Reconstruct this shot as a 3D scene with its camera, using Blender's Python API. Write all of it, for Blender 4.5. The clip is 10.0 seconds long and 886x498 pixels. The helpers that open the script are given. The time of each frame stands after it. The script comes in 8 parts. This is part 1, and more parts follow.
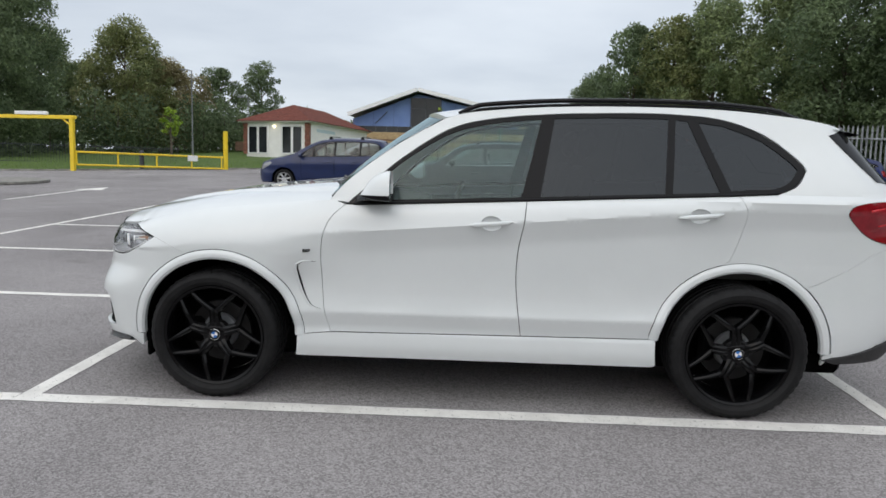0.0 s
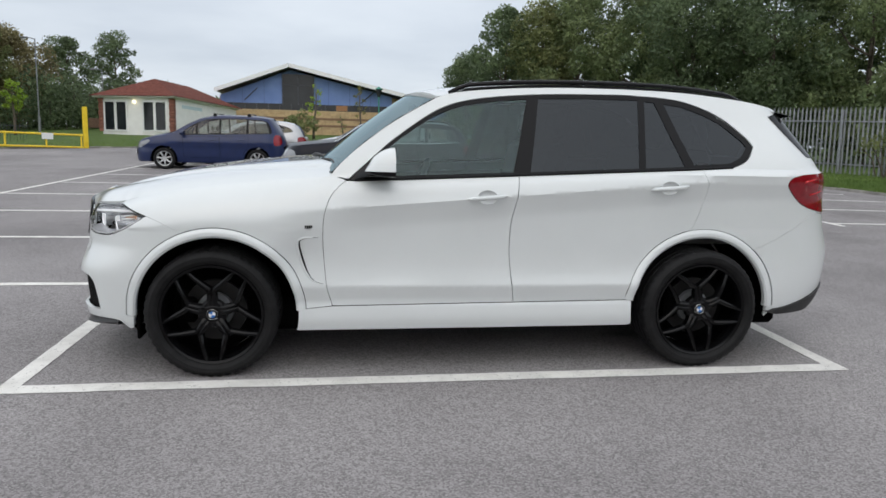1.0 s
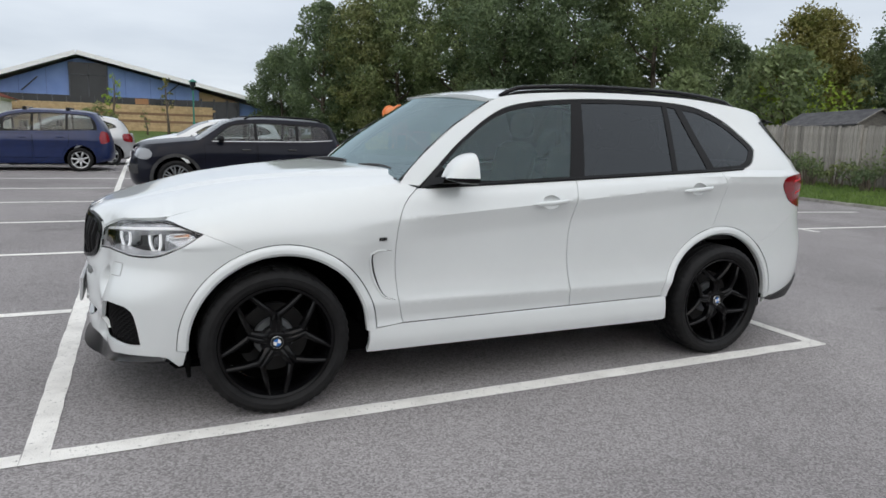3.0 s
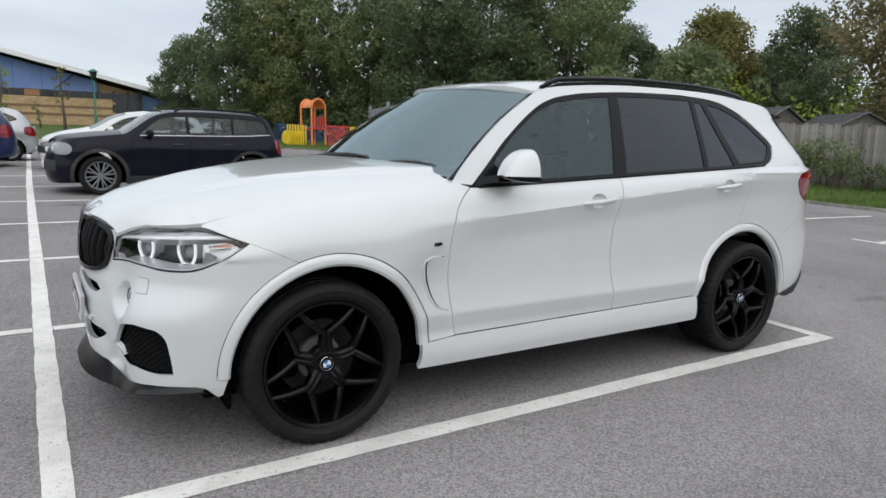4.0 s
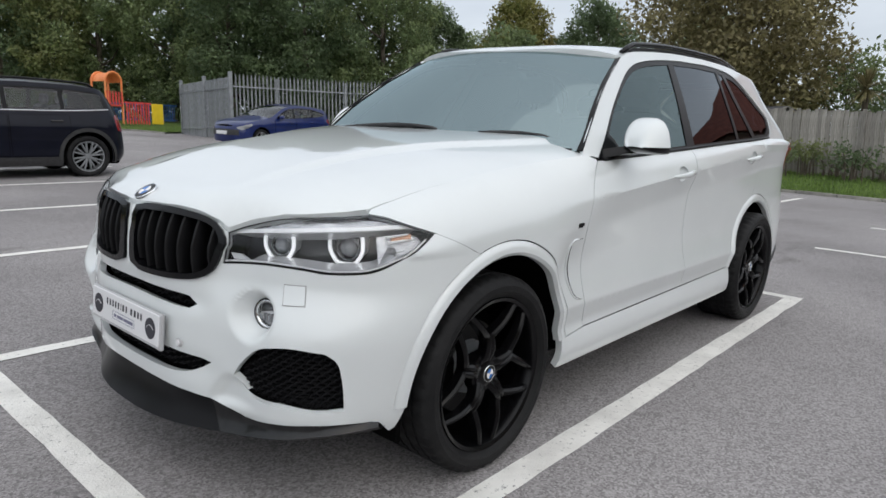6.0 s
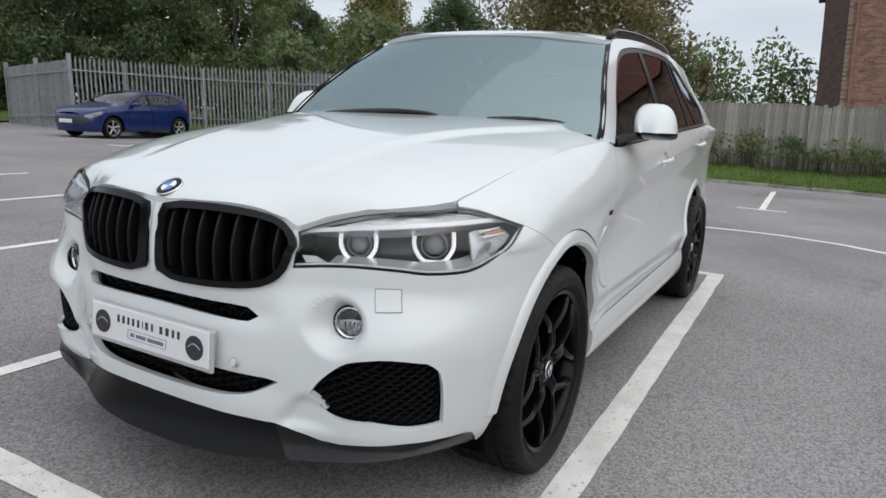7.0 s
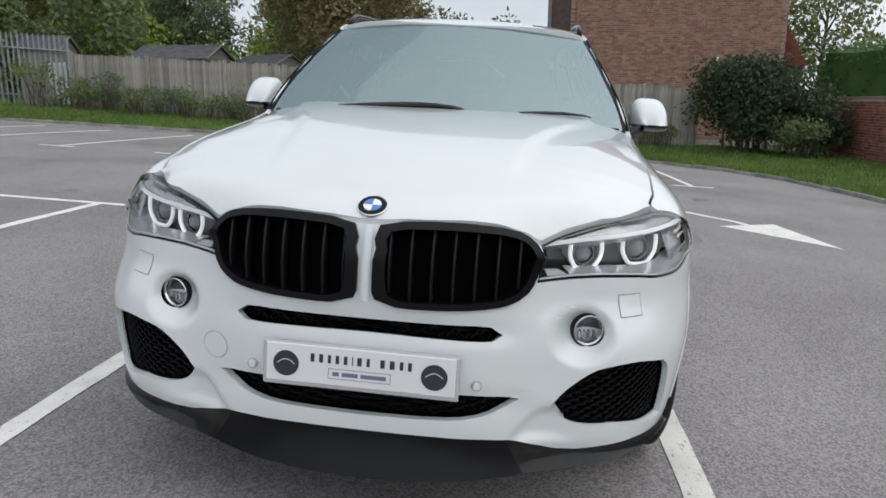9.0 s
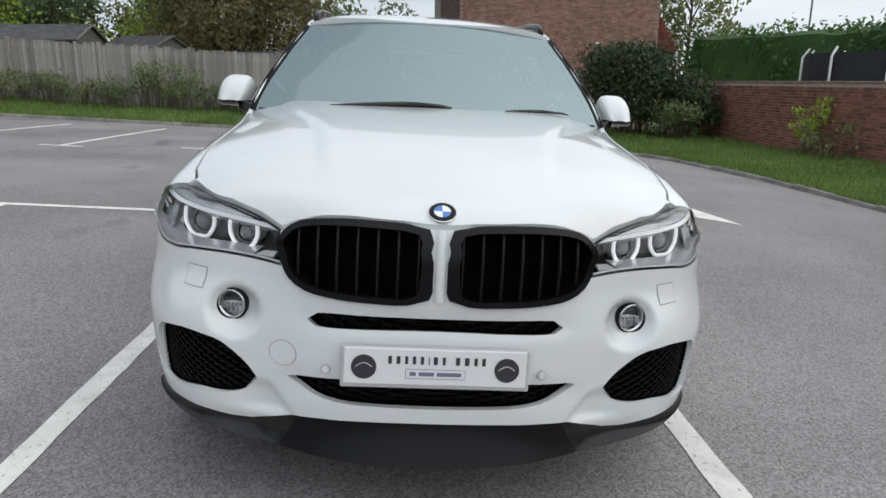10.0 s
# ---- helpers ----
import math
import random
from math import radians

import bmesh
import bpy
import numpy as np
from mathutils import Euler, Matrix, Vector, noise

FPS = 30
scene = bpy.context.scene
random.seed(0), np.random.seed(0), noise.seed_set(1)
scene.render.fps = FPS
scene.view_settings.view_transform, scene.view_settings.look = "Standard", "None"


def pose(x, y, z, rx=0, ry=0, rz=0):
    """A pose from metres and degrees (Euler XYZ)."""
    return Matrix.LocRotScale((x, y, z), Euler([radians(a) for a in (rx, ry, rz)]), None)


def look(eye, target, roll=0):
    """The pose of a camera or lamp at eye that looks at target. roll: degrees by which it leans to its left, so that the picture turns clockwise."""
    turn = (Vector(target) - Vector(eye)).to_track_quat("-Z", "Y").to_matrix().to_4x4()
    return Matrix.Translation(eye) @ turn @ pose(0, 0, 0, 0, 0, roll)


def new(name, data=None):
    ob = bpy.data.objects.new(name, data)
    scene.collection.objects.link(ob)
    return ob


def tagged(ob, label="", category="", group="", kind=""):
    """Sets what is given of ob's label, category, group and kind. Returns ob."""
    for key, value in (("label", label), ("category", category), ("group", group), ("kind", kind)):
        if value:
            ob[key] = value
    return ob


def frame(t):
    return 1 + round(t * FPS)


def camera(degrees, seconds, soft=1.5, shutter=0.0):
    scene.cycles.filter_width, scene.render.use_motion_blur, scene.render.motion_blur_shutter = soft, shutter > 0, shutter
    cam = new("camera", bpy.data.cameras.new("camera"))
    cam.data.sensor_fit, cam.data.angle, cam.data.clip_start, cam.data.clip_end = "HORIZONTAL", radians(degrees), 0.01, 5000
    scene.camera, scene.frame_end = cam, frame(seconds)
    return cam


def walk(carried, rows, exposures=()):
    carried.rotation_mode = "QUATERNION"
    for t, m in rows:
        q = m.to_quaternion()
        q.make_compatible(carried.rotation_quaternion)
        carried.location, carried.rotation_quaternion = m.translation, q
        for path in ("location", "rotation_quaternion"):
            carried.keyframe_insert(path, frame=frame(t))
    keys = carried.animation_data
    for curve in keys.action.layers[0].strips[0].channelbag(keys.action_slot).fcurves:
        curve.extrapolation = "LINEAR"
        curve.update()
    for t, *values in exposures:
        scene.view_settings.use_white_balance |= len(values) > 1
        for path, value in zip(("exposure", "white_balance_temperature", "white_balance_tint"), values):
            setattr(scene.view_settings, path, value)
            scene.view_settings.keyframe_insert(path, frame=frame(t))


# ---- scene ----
cam = camera(66.6, 10.0, soft=1.6)
# The car park rises towards +y: SLOPE lays ground coordinates (square on the tarmac) into the upright world.
SLOPE = Matrix.Rotation(radians(2.9), 4, "X")
PATH = [
    (0, (1.512, -4.593, 1.465), (1.398, -2.619, 1.162), 1.2),
    (0.5, (1.138, -4.695, 1.45), (1.242, -2.721, 1.147), 1.2),
    (1, (0.785, -4.76, 1.446), (1.052, -2.81, 1.09), 1.5),
    (1.5, (0.419, -4.685, 1.453), (0.831, -2.761, 1.095), 1.5),
    (2, (0.047, -4.594, 1.455), (0.6, -2.703, 1.115), 1.7),
    (2.5, (-0.288, -4.445, 1.456), (0.396, -2.596, 1.115), 1.8),
    (4, (-1.079, -3.606, 1.417), (-0.041, -1.935, 1.061), 2.2),
    (4.5, (-1.295, -3.276, 1.386), (-0.152, -1.673, 1.034), 2.3),
    (5, (-1.54, -2.955, 1.359), (-0.291, -1.437, 0.992), 2.4),
    (5.5, (-1.752, -2.657, 1.334), (-0.367, -1.26, 0.973), 2.6),
    (6, (-1.897, -2.337, 1.292), (-0.42, -1.045, 0.904), 2.7),
    (6.2, (-1.925, -2.169, 1.265), (-0.402, -0.937, 0.861), 2.9),
    (7.3, (-2.267, -1.466, 1.238), (-0.494, -0.633, 0.835), 3.0),
    (7.5, (-2.313, -1.297, 1.239), (-0.512, -0.534, 0.823), 3.2),
    (8, (-2.415, -0.967, 1.26), (-0.556, -0.377, 0.816), 3.2),
    (8.5, (-2.524, -0.684, 1.285), (-0.611, -0.299, 0.845), 3.1),
    (9, (-2.582, -0.377, 1.287), (-0.644, -0.165, 0.841), 3.3),
    (9.5, (-2.623, -0.099, 1.32), (-0.676, -0.057, 0.861), 3.3),
    (10, (-2.699, 0.129, 1.341), (-0.761, 0.003, 0.864), 3.3),
]
walk(cam, [(t, SLOPE @ look(eye, target, roll)) for t, eye, target, roll in PATH], [(0, 0.06), (2.5, 0.07), (6, 0.08), (10, 0.06)])

# ---- light ----
SUN_EL, SUN_AZ = radians(42), radians(198)
world = bpy.data.worlds.new("overcast")
scene.world = world
world.use_nodes = True
wn, wl = world.node_tree.nodes, world.node_tree.links
wn.clear()
w_out, w_bg = wn.new("ShaderNodeOutputWorld"), wn.new("ShaderNodeBackground")
w_sky = wn.new("ShaderNodeTexSky")
w_sky.sky_type, w_sky.sun_disc, w_sky.sun_elevation, w_sky.sun_rotation = "NISHITA", False, SUN_EL, SUN_AZ
w_sky.air_density, w_sky.dust_density = 1.0, 4.0
w_co, w_sep = wn.new("ShaderNodeTexCoord"), wn.new("ShaderNodeSeparateXYZ")
wl.new(w_co.outputs["Generated"], w_sep.inputs[0])
w_ramp = wn.new("ShaderNodeValToRGB")
w_ramp.color_ramp.elements[0].position, w_ramp.color_ramp.elements[0].color = 0.0, (0.60, 0.645, 0.70, 1)
w_ramp.color_ramp.elements[1].position, w_ramp.color_ramp.elements[1].color = 0.75, (0.71, 0.742, 0.788, 1)
wl.new(w_sep.outputs["Z"], w_ramp.inputs[0])
# cloud sheet: flattened coordinates, so that the clouds draw together towards the horizon
w_add = wn.new("ShaderNodeMath"); w_add.operation = "ADD"; w_add.inputs[1].default_value = 0.10
wl.new(w_sep.outputs["Z"], w_add.inputs[0])
w_dx, w_dy = wn.new("ShaderNodeMath"), wn.new("ShaderNodeMath")
for node, axis in ((w_dx, "X"), (w_dy, "Y")):
    node.operation = "DIVIDE"
    wl.new(w_sep.outputs[axis], node.inputs[0])
    wl.new(w_add.outputs[0], node.inputs[1])
w_com = wn.new("ShaderNodeCombineXYZ")
wl.new(w_dx.outputs[0], w_com.inputs[0]); wl.new(w_dy.outputs[0], w_com.inputs[1])
w_noise = wn.new("ShaderNodeTexNoise")
w_noise.inputs["Scale"].default_value, w_noise.inputs["Detail"].default_value, w_noise.inputs["Roughness"].default_value = 0.55, 6, 0.5
wl.new(w_com.outputs[0], w_noise.inputs["Vector"])
w_cr = wn.new("ShaderNodeValToRGB")
w_cr.color_ramp.elements[0].position, w_cr.color_ramp.elements[0].color = 0.35, (0.80, 0.82, 0.85, 1)
w_cr.color_ramp.elements[1].position, w_cr.color_ramp.elements[1].color = 0.68, (1.10, 1.10, 1.09, 1)
wl.new(w_noise.outputs[0], w_cr.inputs[0])
w_mul = wn.new("ShaderNodeMix"); w_mul.data_type, w_mul.blend_type = "RGBA", "MULTIPLY"
w_mul.inputs[0].default_value = 1.0
wl.new(w_ramp.outputs[0], w_mul.inputs[6]); wl.new(w_cr.outputs[0], w_mul.inputs[7])
w_skys = wn.new("ShaderNodeMix"); w_skys.data_type, w_skys.blend_type = "RGBA", "ADD"
w_skys.inputs[0].default_value = 0.02
wl.new(w_mul.outputs[2], w_skys.inputs[6]); wl.new(w_sky.outputs[0], w_skys.inputs[7])
# the overcast is brightest round the veiled sun and fades smoothly away from it
w_dot = wn.new("ShaderNodeVectorMath"); w_dot.operation = "DOT_PRODUCT"
w_dot.inputs[1].default_value = Vector((math.sin(SUN_AZ) * math.cos(SUN_EL), math.cos(SUN_AZ) * math.cos(SUN_EL), math.sin(SUN_EL)))
wl.new(w_co.outputs["Generated"], w_dot.inputs[0])
w_glow = wn.new("ShaderNodeMapRange"); w_glow.interpolation_type = "SMOOTHSTEP"
for k, v in enumerate((-0.2, 1.0, 0.0, 0.32)):
    w_glow.inputs[1 + k].default_value = v
wl.new(w_dot.outputs["Value"], w_glow.inputs[0])
w_veil = wn.new("ShaderNodeMix"); w_veil.data_type, w_veil.blend_type = "RGBA", "ADD"
w_veil.inputs[0].default_value = 1.0
wl.new(w_skys.outputs[2], w_veil.inputs[6]); wl.new(w_glow.outputs[0], w_veil.inputs[7])
wl.new(w_veil.outputs[2], w_bg.inputs[0])
w_bg.inputs[1].default_value = 1.06
wl.new(w_bg.outputs[0], w_out.inputs[0])
sun = new("sun", bpy.data.lights.new("sun", "SUN"))
sun.data.energy, sun.data.angle, sun.data.color = 0.50, radians(140), (1.0, 0.96, 0.90)
sun.matrix_world = look((20 * math.sin(SUN_AZ), 20 * math.cos(SUN_AZ), 20 * math.tan(SUN_EL)), (0, 0, 0))


# ---- materials ----
def material(name, colour, rough=0.6, metal=0.0, colour2=None, scale=8.0, detail=5.0, mix=(0.35, 0.65), bump=0.0, bump_scale=60.0,
             coat=0.0, spec=0.5, vary=0.0, island=False, stretch=None, rough2=None, bump_distance=0.01):
    """A surface whose colour wanders between two tones by noise, with fine relief; vary shifts each object's (or island's) brightness."""
    m = bpy.data.materials.new(name)
    m.use_nodes = True
    n, l = m.node_tree.nodes, m.node_tree.links
    bsdf = n["Principled BSDF"]
    bsdf.inputs["Roughness"].default_value, bsdf.inputs["Metallic"].default_value = rough, metal
    bsdf.inputs["Specular IOR Level"].default_value, bsdf.inputs["Coat Weight"].default_value = spec, coat
    bsdf.inputs["Coat Roughness"].default_value = 0.03
    co = n.new("ShaderNodeTexCoord")
    vec = co.outputs["Object"]
    if stretch:
        mp = n.new("ShaderNodeMapping")
        mp.inputs["Scale"].default_value = stretch
        l.new(vec, mp.inputs[0])
        vec = mp.outputs[0]
    out = None
    if colour2:
        nz, rp = n.new("ShaderNodeTexNoise"), n.new("ShaderNodeValToRGB")
        nz.inputs["Scale"].default_value, nz.inputs["Detail"].default_value, nz.inputs["Roughness"].default_value = scale, detail, 0.6
        l.new(vec, nz.inputs["Vector"])
        l.new(nz.outputs[0], rp.inputs[0])
        rp.color_ramp.elements[0].position, rp.color_ramp.elements[0].color = mix[0], (*colour, 1)
        rp.color_ramp.elements[1].position, rp.color_ramp.elements[1].color = mix[1], (*colour2, 1)
        out = rp.outputs[0]
        if rough2 is not None:
            rr = n.new("ShaderNodeMapRange")
            rr.inputs["To Min"].default_value, rr.inputs["To Max"].default_value = rough, rough2
            l.new(nz.outputs[0], rr.inputs[0])
            l.new(rr.outputs[0], bsdf.inputs["Roughness"])
    else:
        bsdf.inputs["Base Color"].default_value = (*colour, 1)
    if vary:
        if out is None:
            rgb = n.new("ShaderNodeRGB")
            rgb.outputs[0].default_value = (*colour, 1)
            out = rgb.outputs[0]
        hs, mr = n.new("ShaderNodeHueSaturation"), n.new("ShaderNodeMapRange")
        src = n.new("ShaderNodeNewGeometry").outputs["Random Per Island"] if island else n.new("ShaderNodeObjectInfo").outputs["Random"]
        mr.inputs["To Min"].default_value, mr.inputs["To Max"].default_value = 1 - vary, 1 + vary
        l.new(src, mr.inputs[0])
        l.new(mr.outputs[0], hs.inputs["Value"])
        l.new(out, hs.inputs["Color"])
        out = hs.outputs[0]
    if out is not None:
        l.new(out, bsdf.inputs["Base Color"])
    if bump:
        bn, bp = n.new("ShaderNodeTexNoise"), n.new("ShaderNodeBump")
        bn.inputs["Scale"].default_value, bn.inputs["Detail"].default_value = bump_scale, 4
        bp.inputs["Strength"].default_value, bp.inputs["Distance"].default_value = bump, bump_distance
        l.new(vec, bn.inputs["Vector"])
        l.new(bn.outputs[0], bp.inputs["Height"])
        l.new(bp.outputs[0], bsdf.inputs["Normal"])
    return m


def leaf_material(name, colour, colour2, vary=0.35):
    m = material(name, colour, 0.55, colour2=colour2, scale=0.5, detail=2, mix=(0.3, 0.7), vary=vary, island=True, spec=0.3)
    n, l = m.node_tree.nodes, m.node_tree.links
    bsdf, out = n["Principled BSDF"], n["Material Output"]
    tr, mx = n.new("ShaderNodeBsdfTranslucent"), n.new("ShaderNodeMixShader")
    src = bsdf.inputs["Base Color"].links[0].from_socket
    l.new(src, tr.inputs[0])
    mx.inputs[0].default_value = 0.42
    l.new(bsdf.outputs[0], mx.inputs[1]); l.new(tr.outputs[0], mx.inputs[2])
    l.new(mx.outputs[0], out.inputs[0])
    return m


def glass_material(name, tint, rough=0.0, ior=1.52, sheen=(1, 1, 1)):
    """Thin tinted glazing: part mirror-like gloss, part tinted see-through."""
    m = bpy.data.materials.new(name)
    m.use_nodes = True
    n, l = m.node_tree.nodes, m.node_tree.links
    n.remove(n["Principled BSDF"])
    tr, gl, mx, fr = n.new("ShaderNodeBsdfTransparent"), n.new("ShaderNodeBsdfGlossy"), n.new("ShaderNodeMixShader"), n.new("ShaderNodeFresnel")
    tr.inputs[0].default_value = (*tint, 1)
    gl.inputs["Roughness"].default_value = rough
    gl.inputs["Color"].default_value = (*sheen, 1)
    fr.inputs[0].default_value = ior
    l.new(fr.outputs[0], mx.inputs[0]); l.new(tr.outputs[0], mx.inputs[1]); l.new(gl.outputs[0], mx.inputs[2])
    l.new(mx.outputs[0], n["Material Output"].inputs[0])
    return m


def asphalt_material():
    m = material("tarmac", (0.178, 0.167, 0.168), 0.9, colour2=(0.304, 0.288, 0.287), scale=0.35, detail=8, mix=(0.3, 0.72), spec=0.25)
    n, l = m.node_tree.nodes, m.node_tree.links
    bsdf = n["Principled BSDF"]
    src = bsdf.inputs["Base Color"].links[0].from_socket
    co = n.new("ShaderNodeTexCoord").outputs["Object"]
    # aggregate: pale and dark stone chips of a few millimetres
    vo = n.new("ShaderNodeTexVoronoi"); vo.inputs["Scale"].default_value = 130
    l.new(co, vo.inputs["Vector"])
    hs, mr = n.new("ShaderNodeHueSaturation"), n.new("ShaderNodeMapRange")
    mr.inputs["To Min"].default_value, mr.inputs["To Max"].default_value = 0.62, 1.40
    sp = n.new("ShaderNodeSeparateColor")
    l.new(vo.outputs["Color"], sp.inputs[0]); l.new(sp.outputs[0], mr.inputs[0])
    l.new(mr.outputs[0], hs.inputs["Value"]); l.new(src, hs.inputs["Color"])
    # oil spots and damp repairs
    nz, rp = n.new("ShaderNodeTexNoise"), n.new("ShaderNodeValToRGB")
    nz.inputs["Scale"].default_value, nz.inputs["Detail"].default_value = 0.9, 3
    mp = n.new("ShaderNodeMapping"); mp.inputs["Scale"].default_value = (0.55, 1.3, 1)
    l.new(co, mp.inputs[0]); l.new(mp.outputs[0], nz.inputs["Vector"])
    l.new(nz.outputs[0], rp.inputs[0])
    rp.color_ramp.elements[0].position, rp.color_ramp.elements[0].color = 0.655, (1, 1, 1, 1)
    rp.color_ramp.elements[1].position, rp.color_ramp.elements[1].color = 0.75, (0.55, 0.54, 0.53, 1)
    mu = n.new("ShaderNodeMix"); mu.data_type, mu.blend_type = "RGBA", "MULTIPLY"; mu.inputs[0].default_value = 1
    l.new(hs.outputs[0], mu.inputs[6]); l.new(rp.outputs[0], mu.inputs[7])
    l.new(mu.outputs[2], bsdf.inputs["Base Color"])
    bp = n.new("ShaderNodeBump"); bp.inputs["Strength"].default_value, bp.inputs["Distance"].default_value = 0.35, 0.004
    l.new(vo.outputs["Distance"], bp.inputs["Height"]); l.new(bp.outputs[0], bsdf.inputs["Normal"])
    return m


def line_material():
    m = material("road paint", (0.66, 0.645, 0.61), 0.75, colour2=(0.82, 0.805, 0.765), scale=6, detail=6, mix=(0.3, 0.6), bump=0.5, bump_scale=120, spec=0.3)
    n, l = m.node_tree.nodes, m.node_tree.links
    bsdf = n["Principled BSDF"]
    src = bsdf.inputs["Base Color"].links[0].from_socket
    co = n.new("ShaderNodeTexCoord").outputs["Object"]
    nz, rp = n.new("ShaderNodeTexNoise"), n.new("ShaderNodeValToRGB")
    nz.inputs["Scale"].default_value, nz.inputs["Detail"].default_value, nz.inputs["Roughness"].default_value = 45, 6, 0.7
    l.new(co, nz.inputs["Vector"]); l.new(nz.outputs[0], rp.inputs[0])
    rp.color_ramp.elements[0].position, rp.color_ramp.elements[0].color = 0.30, (0.25, 0.25, 0.25, 1)
    rp.color_ramp.elements[1].position, rp.color_ramp.elements[1].color = 0.42, (1, 1, 1, 1)
    mu = n.new("ShaderNodeMix"); mu.data_type, mu.blend_type = "RGBA", "MULTIPLY"; mu.inputs[0].default_value = 1
    l.new(src, mu.inputs[6]); l.new(rp.outputs[0], mu.inputs[7]); l.new(mu.outputs[2], bsdf.inputs["Base Color"])
    return m


TARMAC, LINE = asphalt_material(), line_material()
GRASS = material("grass turf", (0.045, 0.085, 0.018), 0.8, colour2=(0.115, 0.165, 0.04), scale=1.6, detail=8, mix=(0.3, 0.7), bump=0.8, bump_scale=70, spec=0.2, bump_distance=0.03)
BLADE = leaf_material("grass blades", (0.110, 0.182, 0.044), (0.180, 0.263, 0.066), 0.3)
KERB = material("kerb concrete", (0.17, 0.165, 0.15), 0.9, colour2=(0.30, 0.29, 0.26), scale=5, bump=0.4, vary=0.15)
LEAF_DARK = leaf_material("dark leaves", (0.080, 0.117, 0.062), (0.178, 0.232, 0.116))
LEAF_MID = leaf_material("green leaves", (0.120, 0.166, 0.078), (0.240, 0.288, 0.130))
LEAF_OLIVE = leaf_material("olive leaves", (0.128, 0.165, 0.066), (0.252, 0.266, 0.112))
LEAF_GOLD = leaf_material("turning leaves", (0.126, 0.143, 0.037), (0.252, 0.218, 0.076))
LEAF_BRIGHT = leaf_material("fresh leaves", (0.21, 0.32, 0.040), (0.36, 0.46, 0.075))
LEAF_BROWN = leaf_material("brown leaves", (0.171, 0.146, 0.075), (0.292, 0.262, 0.129))
LEAF_SHRUB = leaf_material("grey-green leaves", (0.050, 0.074, 0.038), (0.070, 0.100, 0.045))
LEAF_HEDGE = leaf_material("conifer sprays", (0.044, 0.109, 0.036), (0.109, 0.204, 0.061))
BARK = material("bark", (0.07, 0.055, 0.042), 0.95, colour2=(0.14, 0.115, 0.09), scale=9, bump=1.0, bump_scale=24, stretch=(1, 1, 0.25))
PLANK = material("weathered planks", (0.19, 0.175, 0.155), 0.9, colour2=(0.36, 0.34, 0.31), scale=7, detail=8, bump=0.5, bump_scale=40, stretch=(6, 6, 0.5), vary=0.28)
BRICK = material("red brick", (0.16, 0.062, 0.045), 0.9, colour2=(0.27, 0.115, 0.08), scale=5, bump=0.5, bump_scale=90, vary=0.38)
BRICK_IS = material("red brick courses", (0.16, 0.062, 0.045), 0.9, colour2=(0.27, 0.115, 0.08), scale=5, bump=0.5, bump_scale=90, vary=0.38, island=True)
BRICK_BROWN = material("brown brick courses", (0.235, 0.125, 0.092), 0.9, colour2=(0.345, 0.200, 0.150), scale=4, bump=0.5, bump_scale=90, vary=0.30, island=True)
MORTAR = material("mortar", (0.26, 0.23, 0.20), 0.95, colour2=(0.36, 0.33, 0.29), scale=8, bump=0.4)
GALV = material("galvanised steel", (0.20, 0.21, 0.225), 0.55, metal=0.4, colour2=(0.29, 0.305, 0.32), scale=6, vary=0.12)
YELLOW = material("yellow paint", (0.72, 0.50, 0.015), 0.45, colour2=(0.80, 0.58, 0.03), scale=3)
WHITE_R = material("white render", (0.80, 0.80, 0.78), 0.85, colour2=(0.86, 0.86, 0.84), scale=1.5, bump=0.3)
UPVC = material("white frames", (0.78, 0.79, 0.79), 0.35)
TILE = material("red roof tiles", (0.10, 0.034, 0.026), 0.9, spec=0.2, colour2=(0.17, 0.058, 0.042), scale=3, vary=0.2, bump=0.4)
BLUE_W = material("blue cladding", (0.13, 0.22, 0.50), 0.5, colour2=(0.17, 0.27, 0.56), scale=0.8)
ZINC = material("grey roof sheet", (0.42, 0.45, 0.47), 0.45, metal=0.3, colour2=(0.52, 0.55, 0.57), scale=1.0)
BUFF = material("buff blocks", (0.44, 0.31, 0.165), 0.85, colour2=(0.54, 0.40, 0.23), scale=5, vary=0.10, bump=0.3)
BUFF_D = material("brown band", (0.20, 0.12, 0.07), 0.85, colour2=(0.26, 0.16, 0.1), scale=5)
DARK_FR = material("dark frames", (0.03, 0.035, 0.045), 0.4)
PANE = material("window panes", (0.010, 0.012, 0.015), 0.08, spec=0.35, colour2=(0.022, 0.026, 0.030), scale=0.6)
FELT = material("roofing felt", (0.05, 0.05, 0.055), 0.95, colour2=(0.09, 0.09, 0.095), scale=4, bump=0.4)
SHED = material("shed boards", (0.15, 0.14, 0.13), 0.9, colour2=(0.23, 0.22, 0.2), scale=5, stretch=(1, 1, 6), bump=0.3)
ORANGE = material("orange plastic", (0.70, 0.20, 0.06), 0.45, colour2=(0.76, 0.27, 0.10), scale=2)
RED_P = material("red plastic", (0.62, 0.07, 0.06), 0.4)
BLUE_P = material("blue paint", (0.03, 0.10, 0.30), 0.45)
TURQ = material("green lamp paint", (0.03, 0.20, 0.15), 0.4)
STEEL = material("grey steel", (0.20, 0.21, 0.22), 0.5, metal=0.4)
NETTING = material("black netting", (0.015, 0.016, 0.018), 0.85, colour2=(0.03, 0.03, 0.035), scale=20)
BLACK_P = material("black plastic", (0.018, 0.018, 0.019), 0.55, colour2=(0.03, 0.03, 0.031), scale=20, bump=0.15, bump_scale=300)
LAMP_ON = bpy.data.materials.new("lit lamp")
